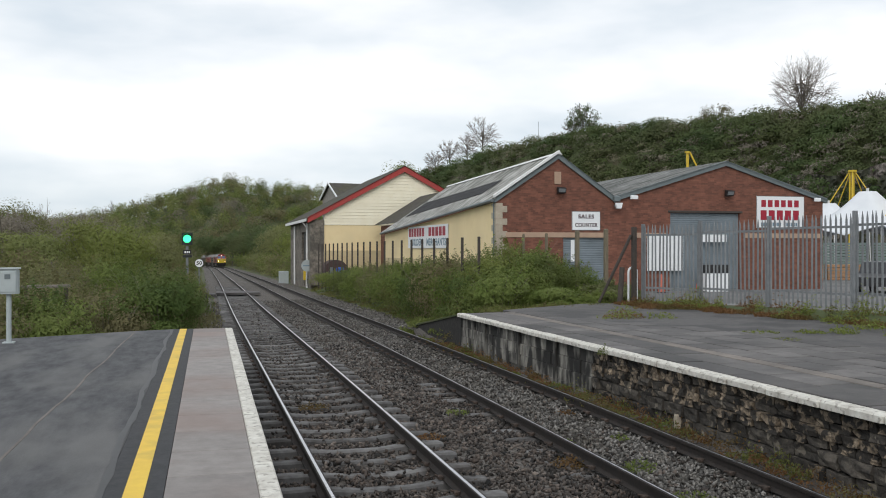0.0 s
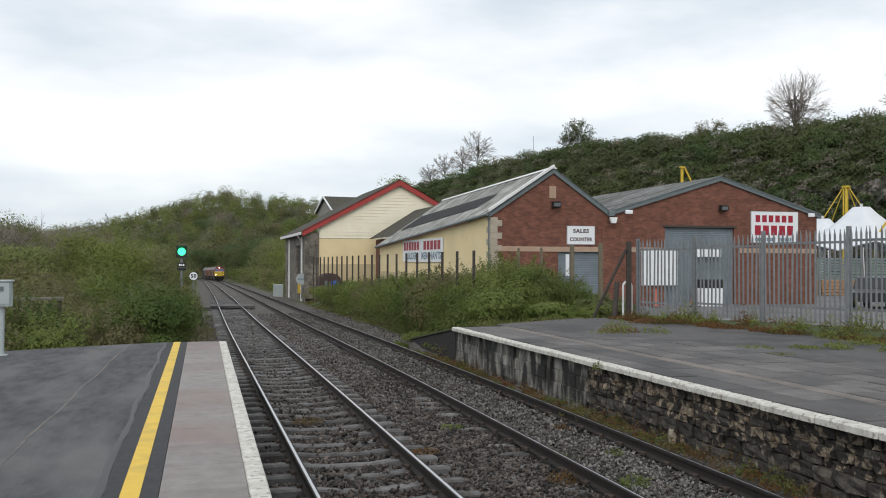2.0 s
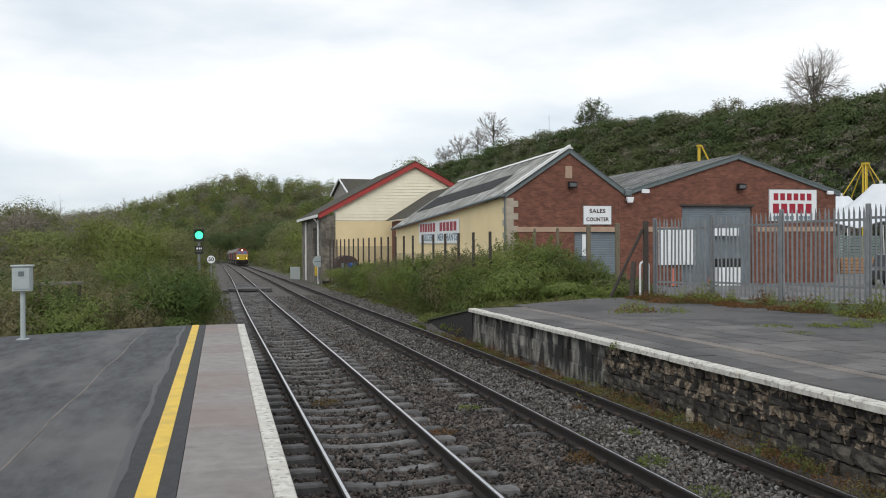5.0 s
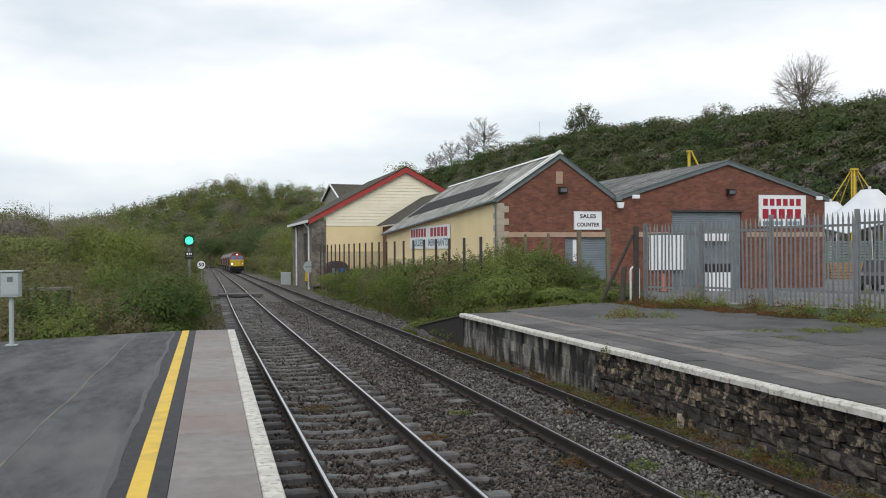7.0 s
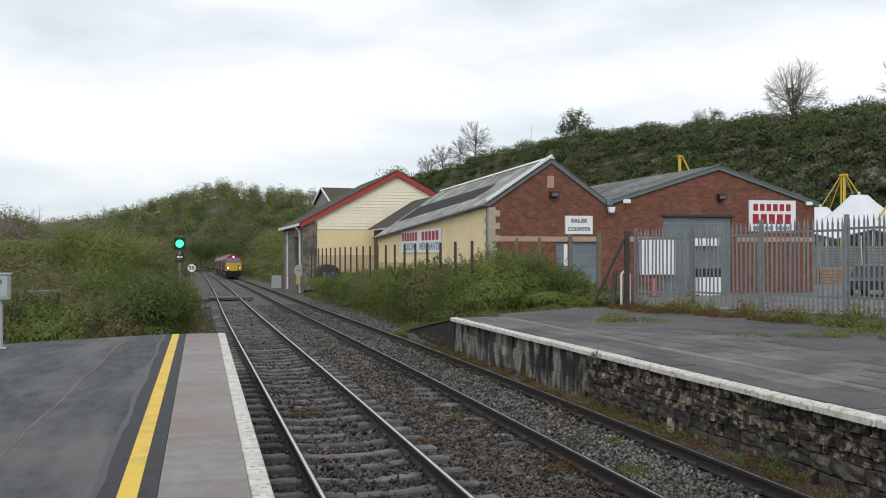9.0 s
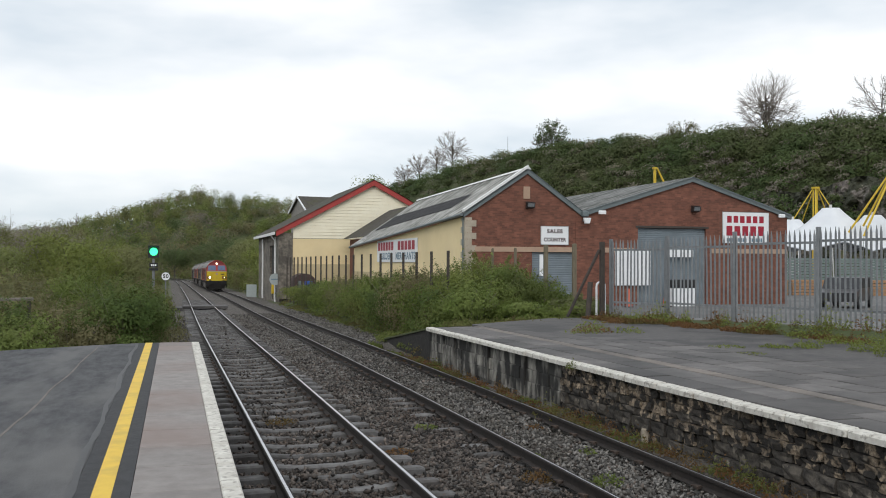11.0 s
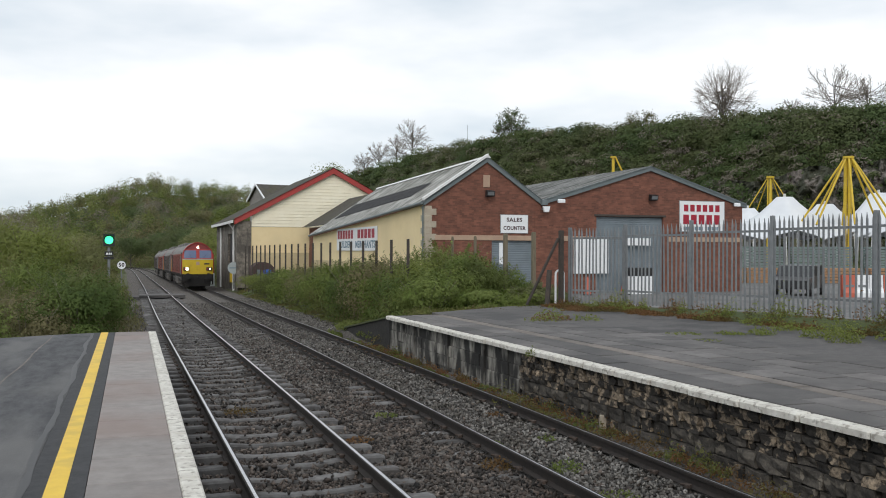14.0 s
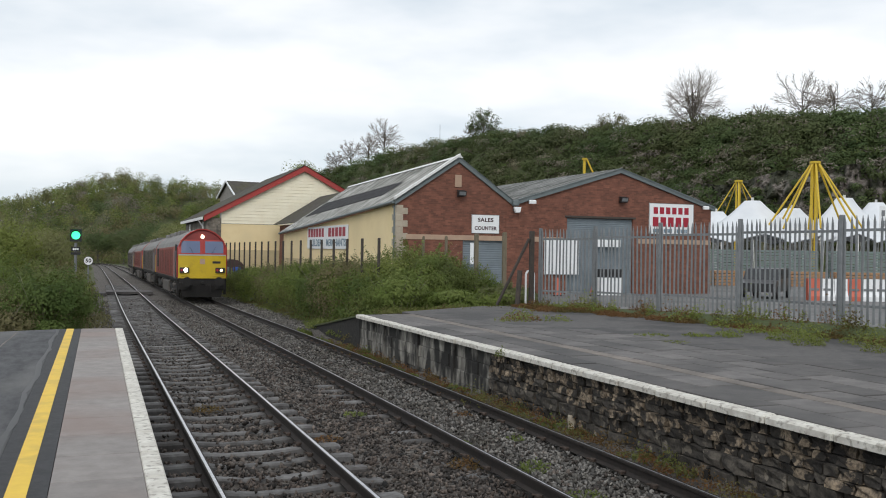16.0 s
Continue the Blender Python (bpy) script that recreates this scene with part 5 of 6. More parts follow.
for k in range(len(FENCE) - 1):
    (xa, ya, za), (xb, yb, zb) = FENCE[k], FENCE[k + 1]
    ln = math.hypot(xb - xa, yb - ya)
    an = math.degrees(math.atan2(yb - ya, xb - xa))
    fe = empty("palisade_fence", (xa, ya, (za + zb) / 2), an)
    tagged(fe, "galvanised steel palisade fence panel with pointed pales", "fence", "palisade fence panels")
    piece("post", POSTM, fe, pose(0, 0, 0))
    if k == len(FENCE) - 2:
        piece("post", POSTM, fe, pose(ln, 0, 0))
    for z in (0.42, FH - 0.36):
        Geo().box(0, ln, 0.012, 0.055, z, z + 0.06).ob("rail", M_STEEL, fe)
    n = int(ln / 0.152)
    for i in range(n):
        piece("pale", PALE, fe, pose((i + 0.6) * ln / (n + 0.2), 0, random.uniform(-0.01, 0.01), random.uniform(-0.6, 0.6), random.uniform(-0.5, 0.5), 0))
# yard gate hung in the first stretch: a sign on it and dark end post
gp = empty("gate_post", (13.62, 27.05, 0.8))
tagged(gp, "dark steel gate post with a leaning strut", "gate post")
Geo().box(-0.07, 0.07, -0.07, 0.07, -0.2, 2.45, 0.01).ob("post", M_POST, gp)
Geo().tube((-0.1, 0.0, 2.2), (-1.0, 0.5, 0.0), 0.05, n=6).ob("strut", M_POST, gp)
Geo().tube((-0.55, -0.1, 0), (-0.42, 0.0, 1.15), 0.09, n=8).ob("stump", M_POST, gp, "leaning dark timber stump")
e = empty("white_hoop", (13.72, 27.35, 0.75))
tagged(e, "white metal hoop barrier beside the gate", "barrier")
hp = Geo()
pts = [Vector((0.15 * math.cos(a), 0, 1.05 + 0.15 * math.sin(a))) for a in [math.pi * i / 8 for i in range(9)]]
pts = [Vector((0.15, 0, 0))] + pts + [Vector((-0.15, 0, 0))]
for a, b in zip(pts, pts[1:]):
    hp.tube(a, b, 0.035, n=6)
hp.ob("hoop", M_SIGN, e)

# line of old boundary posts by the hedge
POSTS = [(9.6, 31.0 + 2.12 * i, 0.25) for i in range(22)]
post_things = []
for i, (x, y, z) in enumerate(POSTS):
    z = land_z(x, y)
    e = empty("boundary_post", (x, y, z))
    tagged(e, "slim dark iron boundary post in the hedge", "post", "boundary posts")
    h = 2.98 - z - 0.002 * (y - 31)
    Geo().box(-0.045, 0.045, -0.045, 0.045, 0, h, 0.01).ob("shaft", M_POST, e)
    Geo().tube((0, -0.05, h * 0.8), (0, 0.05, h * 0.8), 0.018, n=6).ob("wire_eye", M_POST, e)
for x, y, top, w in ((12.0, 33.0, 3.10, 0.045), (12.85, 32.8, 3.12, 0.05), (13.9, 32.3, 3.22, 0.075), (14.85, 31.8, 3.28, 0.075)):
    z = land_z(x, y)
    e = empty("timber_post", (x, y, z))
    tagged(e, "weathered timber fence post in front of the brick shop", "post", "timber posts")
    Geo().box(-w, w, -w, w, 0, top - z, 0.02).ob("shaft", M_TIMBER, e)
    Geo().box(-w * 0.8, w * 0.8, -w * 0.8, w * 0.8, top - z, top - z + 0.02, 0.01).ob("cap", M_TIMBER, e)

# signs and oddments at the goods shed
e = empty("line_sign", (9.05, 79.0, -0.7))
tagged(e, "pale blue round sign on a post at the shed corner", "sign")
Geo().tube((0, 0.04, 0), (0, 0.04, 1.9), 0.04, n=8).ob("post", M_STEEL, e)
Geo().disc((0, 0, 1.75), (0, 1, 0), 0.5, 0.03, 28).ob("face", M_GREYBOX, e)
Geo().box(-0.35, 0.35, -0.025, -0.017, 1.71, 1.79).ob("bar", M_SIGNBLUE, e)
e = empty("yellow_marker", (9.12, 81.6, -0.75))
tagged(e, "small yellow board on the shed wall", "sign")
Geo().box(-0.1, 0.15, -0.25, 0.25, 0.5, 1.3, 0.02).ob("board", M_MAST, e)
Geo().tube((0, 0, 0), (0, 0, 0.6), 0.03, n=6).ob("post", M_POST, e)
e = empty("relay_cabinet", (8.9, 99.0, -1.4))
tagged(e, "grey lineside relay cabinet beyond the shed", "cabinet")
Geo().box(-0.55, 0.45, -0.4, 0.4, 0.1, 1.5, 0.03).ob("case", M_GREYBOX, e)
Geo().box(-0.8, 0.6, -0.5, 0.5, -0.3, 0.1).ob("plinth", M_CONCRETE, e)
# stored tank with a blue panel in front of the shed
e = empty("storage_tank", (10.9, 74.5, -0.3))
tagged(e, "dark round-topped storage tank with a blue panel", "tank")
rings = []
for y in (0.0, 2.2):
    rings.append([(0.92 * math.cos(a), y, 1.15 + 0.75 * math.sin(a)) for a in [math.pi * i / 14 for i in range(15)]] + [(-0.92, y, 0.0), (0.92, y, 0.0)])
M_TANK = surface("dark rusty tank", (0.05, 0.032, 0.03), (0.08, 0.045, 0.04), 2, 0.7, bump=0.1)
M_BLUE = surface("blue plastic", (0.03, 0.10, 0.42), (0.04, 0.12, 0.46), 3, 0.5, bump=0)
Geo().loft(rings).ob("shell", M_TANK, e)
Geo().box(0.0, 0.6, -0.12, -0.01, 0.75, 1.3, 0.05).ob("blue_panel", M_BLUE, e)
Geo().box(-0.6, -0.25, -0.1, -0.01, 0.7, 1.3, 0.03).ob("hatch", M_TRIM, e)
e = empty("white_bag", (12.9, 73.6, 0.1))
tagged(e, "small white builders' bag by the tank", "bag")
Geo().box(-0.2, 0.25, -0.2, 0.2, -0.1, 0.5, 0.1).ob("sack", M_SIGN, e)

# ---------------------------------------------------------------- yard stock seen through the fence
YZ = 0.54


def upright_stack(name, x, y, w, h, material, label, turn=0):
    e = empty(name, (x, y, YZ), turn)
    tagged(e, label, name.replace("_", " "))
    k = max(2, int(h / 0.18))
    for i in range(k):
        Geo().box(-w / 2, w / 2, -0.5, 0.5, i * h / k + 0.02, (i + 1) * h / k - 0.02, 0.02).ob("layer", material, e)
    return e


M_ORANGE = surface("orange barrier plastic", (0.56, 0.13, 0.075), (0.50, 0.115, 0.07), 2, 0.5, bump=0)
M_PALLET = surface("pallet timber", (0.30, 0.17, 0.09), (0.38, 0.22, 0.12), 4, 0.85, bump=0.1)
M_GREENSHEET = surface("grey green sheeting", (0.14, 0.19, 0.18), (0.18, 0.23, 0.22), 2, 0.7, bump=0)
M_CARBLACK = surface("dark car paint", (0.02, 0.02, 0.022), (0.03, 0.03, 0.032), 3, 0.3, bump=0)


def barrier_mesh(material):
    prof = [(-0.25, 0), (0.25, 0), (0.25, 0.2), (0.13, 0.45), (0.11, 1.0), (-0.11, 1.0), (-0.13, 0.45), (-0.25, 0.2)]
    return Geo().loft([[(x, a, z) for a, z in prof] for x in (-0.29, 0.29)]).mesh("body", material)


BW, BO = barrier_mesh(M_SIGN), barrier_mesh(M_ORANGE)
for i in range(20):
    e = empty("road_barrier", (31.0 + i * 0.56, 33.0 - i * 0.23, YZ), -22)
    tagged(e, "white plastic road barrier in the yard" if i % 3 else "orange plastic road barrier in the yard", "barrier", "road barriers")
    piece("body", BW if i % 3 else BO, e)
    Geo().box(-0.2, 0.2, -0.16, 0.16, 0.46, 0.56).ob("band", M_STEEL, e)

car = empty("parked_car", (30.0, 35.0, YZ), 38)
tagged(car, "dark hatchback car parked behind the fence", "car")
prof = [(-2.0, 0.35), (-2.0, 0.75), (-1.1, 0.9), (-0.5, 1.4), (1.2, 1.42), (1.8, 0.95), (2.0, 0.85), (2.0, 0.35)]
Geo().loft([[(a, y, z) for a, z in prof] for y in (-0.8, 0.8)]).ob("body", M_CARBLACK, car)
for s in (-0.815, 0.8):
    Geo().add([(-0.95, s, 0.93), (1.5, s, 0.97), (1.1, s, 1.36), (-0.45, s, 1.35)], [(0, 1, 2, 3)]).ob("side_window", M_BLACK, car)
for x in (-1.25, 1.3):
    for s in (-0.72, 0.72):
        w = Geo().disc((x, s, 0.31), (0, 1, 0), 0.31, 0.2).ob("wheel", M_BLACK, car)
        Geo().disc((x, s * 1.16, 0.31), (0, 1, 0), 0.19, 0.02).ob("rim", M_STEEL, w)
for x, y in ((36.5, 50.5), (40.0, 49.2), (43.6, 47.8), (47.2, 46.2), (50.8, 44.4)):
    upright_stack("pallet_stack", x, y, 3.4, 1.0, M_PALLET, "stack of brown timber pallets in the yard", -24)
for x, y in ((37.0, 54.5), (41.2, 52.8), (45.5, 51.0), (49.8, 48.8), (54.0, 46.4)):
    upright_stack("sheeted_stack", x, y, 4.0, 2.4, M_GREENSHEET, "stack under grey green sheeting in the yard", -26)
# posters and goods by the warehouse front
for x, z0, z1, w, mt, nm, lab in ((21.35, 1.5, 3.15, 1.9, M_SIGN, "pale_sheet_stack", "upright pale sheets leaning on the warehouse wall"), (23.92, 2.86, 3.22, 1.42, M_SIGN, "shutter_notice", "white notice on the warehouse shutter")):
    e = empty(nm, (x, BY - 0.08, 0))
    tagged(e, lab, "panel")
    n = 3 if w > 2 else 1
    for i in range(n):
        Geo().box(-w / 2 + i * w / n + 0.01, -w / 2 + (i + 1) * w / n - 0.01, -0.05 - 0.02 * i, 0.02, z0, z1 - 0.25 * i * (n > 1), 0.01).ob("panel", mt, e)
e = empty("appliance_box", (23.5, BY - 0.9, YZ))
tagged(e, "white and black boxed goods standing before the shutter", "box")
Geo().box(-0.6, 0.6, -0.3, 0.3, 0.0, 0.85, 0.02).ob("lower_case", M_SIGN, e)
Geo().box(-0.6, 0.6, -0.3, 0.3, 0.852, 1.25, 0.02).ob("upper_case", M_BLACK, e)
for x in (20.4, 22.3):
    e = empty("traffic_cone", (x, BY - 1.5, YZ))
    tagged(e, "faded orange cone by the warehouse", "cone", "traffic cones")
    Geo().tube((0, 0, 0.04), (0, 0, 0.85), 0.16, 0.03, 12).ob("cone", M_ORANGE, e)
    Geo().box(-0.22, 0.22, -0.22, 0.22, 0, 0.04).ob("foot", M_BLACK, e)

# ---------------------------------------------------------------- white tensile canopies on yellow masts below the quarry
def canopy(x, y, r, peak, eave, seed):
    e = empty("tensile_canopy", (x, y, 0))
    tagged(e, "white peaked fabric canopy stretched from masts", "canopy", "white canopies")
    g, n = Geo(), 24
    rings = []
    for k in range(9):
        t = k / 8
        ring = []
        for i in range(n):
            a = 2 * math.pi * i / n
            sc = 1 - 0.10 * (1 - math.cos(6 * a)) * t
            rr = 0.7 + (r - 0.7) * t * sc
            zz = eave + (peak - eave) * (1 - t) ** 1.35 * (0.85 + 0.15 * (1 - t) ** 2) + 0.35 * t * math.cos(6 * a)
            ring.append((rr * math.cos(a), rr * math.sin(a), zz))
        rings.append(ring)
    g.loft(rings, caps=False)
    g.loft([[(a, b, c - 0.05) for a, b, c in r] for r in rings], caps=False)
    g.ob("fabric", M_TENT, e, smooth=True)
    Geo().tube((0, 0, 0.3), (0, 0, peak + 0.3), 0.12, n=8).ob("pole", M_RIDGE, e)
    for i in range(6):
        a = 2 * math.pi * i / 6
        Geo().tube((r * 0.98 * math.cos(a), r * 0.98 * math.sin(a), eave + 0.2), (r * 1.02 * math.cos(a), r * 1.02 * math.sin(a), 0.3), 0.06, n=6).ob("edge_post", M_RIDGE, e)


def mast(x, y, top, spread, foot, legs=7, rad=0.10, stout=1.5):
    """A central column with raking struts that end on stays held down to the ground."""
    e = empty("yellow_mast", (x, y, 0))
    tagged(e, "yellow steel mast with splayed tubular legs", "mast", "yellow masts")
    for i in range(legs):
        a = 2 * math.pi * (i + 0.2) / legs if legs > 1 else -0.3
        end = (spread * math.cos(a), spread * math.sin(a), foot)
        strut = Geo().tube((0.25 * math.cos(a), 0.25 * math.sin(a), top), end, rad, n=8).ob("leg", M_MAST, e)
        if foot > 1:
            Geo().tube(end, (end[0] * 1.05, end[1] * 1.05, 0.3), 0.02, n=5).ob("stay", M_STEEL, strut)
    for a in ((-0.3, 0.1), (0, -0.1), (0.3, 0.1)) if stout > 2 else ((0, 0),):
        Geo().tube((a[0], a[1], 0.3), (a[0] * 0.8, a[1] * 0.8, top), rad * 1.6, n=10).ob("pole", M_MAST, e)
    Geo().disc((0, 0, top), (0, 0, 1), 0.45 if stout > 2 else 0.3, 0.2).ob("head", M_MAST, e)


mast(57.6, 61.3, 10.5, 3.9, 4.8, 8, 0.085, 2.8)
mast(69.4, 85.7, 11.0, 4.2, 4.6, 5, 0.06, 2.6)
mast(51.6, 89.8, 13.0, 6.5, 0.3, 1)
mast(48.2, 93.5, 10.3, 2.0, 0.3, 1)
for i, (x, y, r, pk, ev) in enumerate(((55.4, 66.5, 6.0, 7.4, 4.0), (60.3, 67.0, 4.5, 6.9, 4.2), (64.6, 65.1, 4.6, 7.9, 4.2), (73.7, 70.1, 5.0, 8.0, 4.4), (60.7, 78.4, 4.0, 7.0, 4.6), (70.5, 63.0, 4.0, 8.6, 4.4), (80.0, 60.0, 5.0, 8.2, 4.4))):
    canopy(x, y, r, pk, ev, i)
e = empty("site_sign", (57.6, 52.8, 0.5), -45)
tagged(e, "white site sign with grey lettering on two posts", "sign")
Geo().box(-1.2, 1.2, -0.03, 0.03, 3.9, 6.0, 0.01).ob("board", M_SIGN, e)
for z in (4.4, 5.2):
    for k in range(6):
        Geo().box(-1.05 + k * 0.36, -0.82 + k * 0.36, -0.045, -0.031, z, z + 0.45).ob("bar", M_STEEL, e)
for x in (-1.0, 1.0):
    Geo().tube((x, 0.08, 0), (x, 0.08, 6.0), 0.06, n=6).ob("post", M_STEEL, e)


# ---------------------------------------------------------------- plants
def cards(pts, size, rng, out=None, loose=0.42):
    """Small leaf-shaped faces at the points; where the outward ways are given, most of them face outwards. Returns vertices and faces."""
    n = len(pts)
    nv = rng.normal(size=(n, 3))
    nv /= np.linalg.norm(nv, axis=1)[:, None]
    if out is not None:
        nv = out + nv * loose
        nv /= np.linalg.norm(nv, axis=1)[:, None] + 1e-9
    a = np.cross(nv, rng.normal(size=(n, 3)))
    a /= np.linalg.norm(a, axis=1)[:, None] + 1e-9
    b = np.cross(nv, a)
    s = (size * rng.uniform(0.6, 1.4, n))[:, None]
    v = np.stack([pts - a * s * 0.55, pts + b * s * 0.45, pts + a * s * 0.55], 1)
    return v.reshape(-1, 3), np.arange(3 * n).reshape(n, 3)


def lumps(rng, n, centre, rx, ry, rz, k=9, core=0.75, spread=(0.25, 0.72), ball=(0.28, 0.5)):
    """Points on the outsides of many lumps that together make an uneven crown, and their outward ways."""
    d = rng.normal(size=(k, 3))
    d /= np.linalg.norm(d, axis=1)[:, None]
    c = d * rng.uniform(*spread, (k, 1))
    c[:, 2] = np.where(c[:, 2] < -0.3, -c[:, 2], c[:, 2])
    r = rng.uniform(*ball, k)
    which = rng.integers(0, k, n)
    o = rng.normal(size=(n, 3))
    o /= np.linalg.norm(o, axis=1)[:, None]
    o[:, 2] = np.where(rng.random(n) < 0.6, np.abs(o[:, 2]), o[:, 2])
    p = c[which] + o * (r[which] * rng.uniform(core, 1.08, n))[:, None]
    return np.asarray(centre) + p * np.array([rx, ry, rz]), o + 0.5 * p


def sprays(rng, n, centre, rx, ry, rz, shoots=26, length=0.5):
    """Leaves along thin shoots that stick out of a bush."""
    a = rng.uniform(0, 2 * np.pi, shoots)
    up = rng.uniform(0.15, 1.0, shoots)
    d = np.stack([np.cos(a) * np.sqrt(1 - up ** 2 * 0.9), np.sin(a) * np.sqrt(1 - up ** 2 * 0.9), up], 1)
    w = rng.integers(0, shoots, n)
    t = rng.random(n)[:, None]
    start = d * np.array([rx, ry, rz]) * 0.8
    return np.asarray(centre) + start[w] + d[w] * t * length + rng.normal(size=(n, 3)) * 0.035, d[w]


def both(a, b):
    return np.concatenate([a[0], b[0]]), np.concatenate([a[1], b[1]])


def bush(x, y, r, top, material, seed, n=5000, leaf=0.085, label="", name="bush", ry=None, base=None):
    rng = np.random.default_rng(seed)
    z = land_z(x, y) if base is None else base
    h = top - z
    e = empty(name, (x, y, z))
    tagged(e, label or "tangled green bramble bush by the line", "bush", "line-side bushes")
    ry = ry or r
    p, out = both(lumps(rng, n, (0, 0, h * 0.36), r * 1.4, ry * 1.4, h * 0.66, k=16), sprays(rng, n // 6, (0, 0, h * 0.42), r, ry, h * 0.55, 34, h * 0.26))
    low = (p[:, 2] < 0.05) | (rng.random(len(p)) < 0.14)
    ring = rng.uniform(0, 2 * np.pi, len(p))
    reach = rng.uniform(0.7, 1.05, len(p))
    skirt = np.stack([r * reach * np.cos(ring), ry * reach * np.sin(ring), rng.uniform(0.02, h * 0.45, len(p))], 1)
    p = np.where(low[:, None], skirt, p)
    out = np.where(low[:, None], np.stack([np.cos(ring), np.sin(ring), 0.4 + 0 * ring], 1), out)
    v, f = cards(p, leaf, rng, out)
    o = raw_mesh("leaves", v, f, material, parent=e)
    g = Geo()
    for i in range(16):
        a = rng.uniform(0, 6.28)
        q = Vector((math.cos(a) * r * 0.85, math.sin(a) * ry * 0.85, h * rng.uniform(0.6, 1.02)))
        m = q * 0.5 + Vector((0, 0, h * 0.12))
        g.tube((q.x * 0.15, q.y * 0.15, 0), m, 0.008, 0.006, 4)
        g.tube(m, q, 0.006, 0.003, 4)
    g.ob("stem_tangle", M_TWIG, e)
    return e


def bare_tree(x, y, z, h, seed, label, wide=0.48, limbs=40, thin=0.02, leaves=None, n=0, leaf=0.3):
    """Trunk, limbs curving up and out to a rounded outline, and fine twigs along them."""
    e = empty("tree", (x, y, z))
    tagged(e, label, "tree", "hilltop trees")
    a, b, r = Geo(), Geo(), random.Random(seed)
    lean = Vector((r.uniform(-0.03, 0.03) * h, 0, 0))
    a.tube((0, 0, -0.6), Vector((0, 0, h * 0.28)) + lean, h * 0.018, h * 0.012, 7)
    a.tube(Vector((0, 0, h * 0.28)) + lean, Vector((0, 0, h * 0.8)) + lean * 2, h * 0.012, thin, 6)
    tips = []
    for i in range(limbs):
        az, up = r.uniform(0, 6.283), r.uniform(-0.6, 1.0)
        flat = math.sqrt(max(0.0, 1 - up * up))
        k = r.uniform(0.78, 1.08)
        end = Vector((wide * h * flat * math.cos(az) * k, wide * h * flat * math.sin(az) * k, h * 0.56 + 0.44 * h * up * k))
        root = Vector((0, 0, h * r.uniform(0.16, 0.7))) + lean
        mid = root.lerp(end, 0.5) + Vector((0, 0, -0.02 * h)) + Vector((r.uniform(-1, 1), r.uniform(-1, 1), r.uniform(-1, 1))) * 0.04 * h
        a.tube(root, mid, h * 0.006, max(h * 0.0035, thin), 4)
        b.tube(mid, end, max(h * 0.0035, thin), thin * 0.7, 3)
        for q in range(8):
            t = r.uniform(0.3, 1.0)
            p = mid.lerp(end, t) if q > 1 else root.lerp(mid, r.uniform(0.5, 1))
            d = ((end - root).normalized() + Vector((r.uniform(-1, 1), r.uniform(-1, 1), r.uniform(-0.5, 0.9))) * 0.75).normalized()
            tip = p + d * h * r.uniform(0.08, 0.17)
            b.tube(p, tip, thin * 0.8, thin * 0.5, 3)
            for w in range(2):
                s0 = p.lerp(tip, r.uniform(0.3, 0.9))
                d2 = (d + Vector((r.uniform(-1, 1), r.uniform(-1, 1), r.uniform(-0.6, 0.8)))).normalized()
                b.tube(s0, s0 + d2 * h * r.uniform(0.04, 0.09), thin * 0.6, thin * 0.4, 3)
            tips.append(tip)
    a.ob("trunk", M_BARK, e)
    b.ob("crown", M_TWIG, e)
    if leaves:
        rng = np.random.default_rng(seed)
        tp = np.array([tuple(t) for t in tips])
        v, f = cards(tp[rng.integers(0, len(tp), n)] + rng.normal(size=(n, 3)) * 0.3, leaf, rng)
        raw_mesh("leaf_cover", v, f, leaves, parent=e)
    return e


def leafy_tree(x, y, h, r, material, seed, label, n=5000, leaf=0.2, base=None):
    rng = np.random.default_rng(seed)
    z = land_z(x, y) if base is None else base
    e = empty("tree", (x, y, z))
    tagged(e, label, "tree", "line-side trees")
    p, out = both(lumps(rng, n, (0, 0, h * 0.54), r * 1.1, r * 1.1, h * 0.50, k=24, core=0.7), sprays(rng, n // 8, (0, 0, h * 0.55), r * 0.9, r * 0.9, h * 0.4, 40, h * 0.16))
    v, f = cards(p, leaf, rng, out)
    raw_mesh("crown", v, f, material, parent=e)
    g = Geo()
    g.tube((0, 0, -0.3), (0.1, 0, h * 0.45), h * 0.022, h * 0.014, 7)
    for i in range(9):
        a = i * 2.4
        q = Vector((math.cos(a) * r * 0.7, math.sin(a) * r * 0.7, h * rng.uniform(0.5, 0.95)))
        g.tube((0.05, 0, h * rng.uniform(0.2, 0.42)), q, h * 0.008, h * 0.002, 5)
    g.ob("trunk", M_BARK, e)
    return e


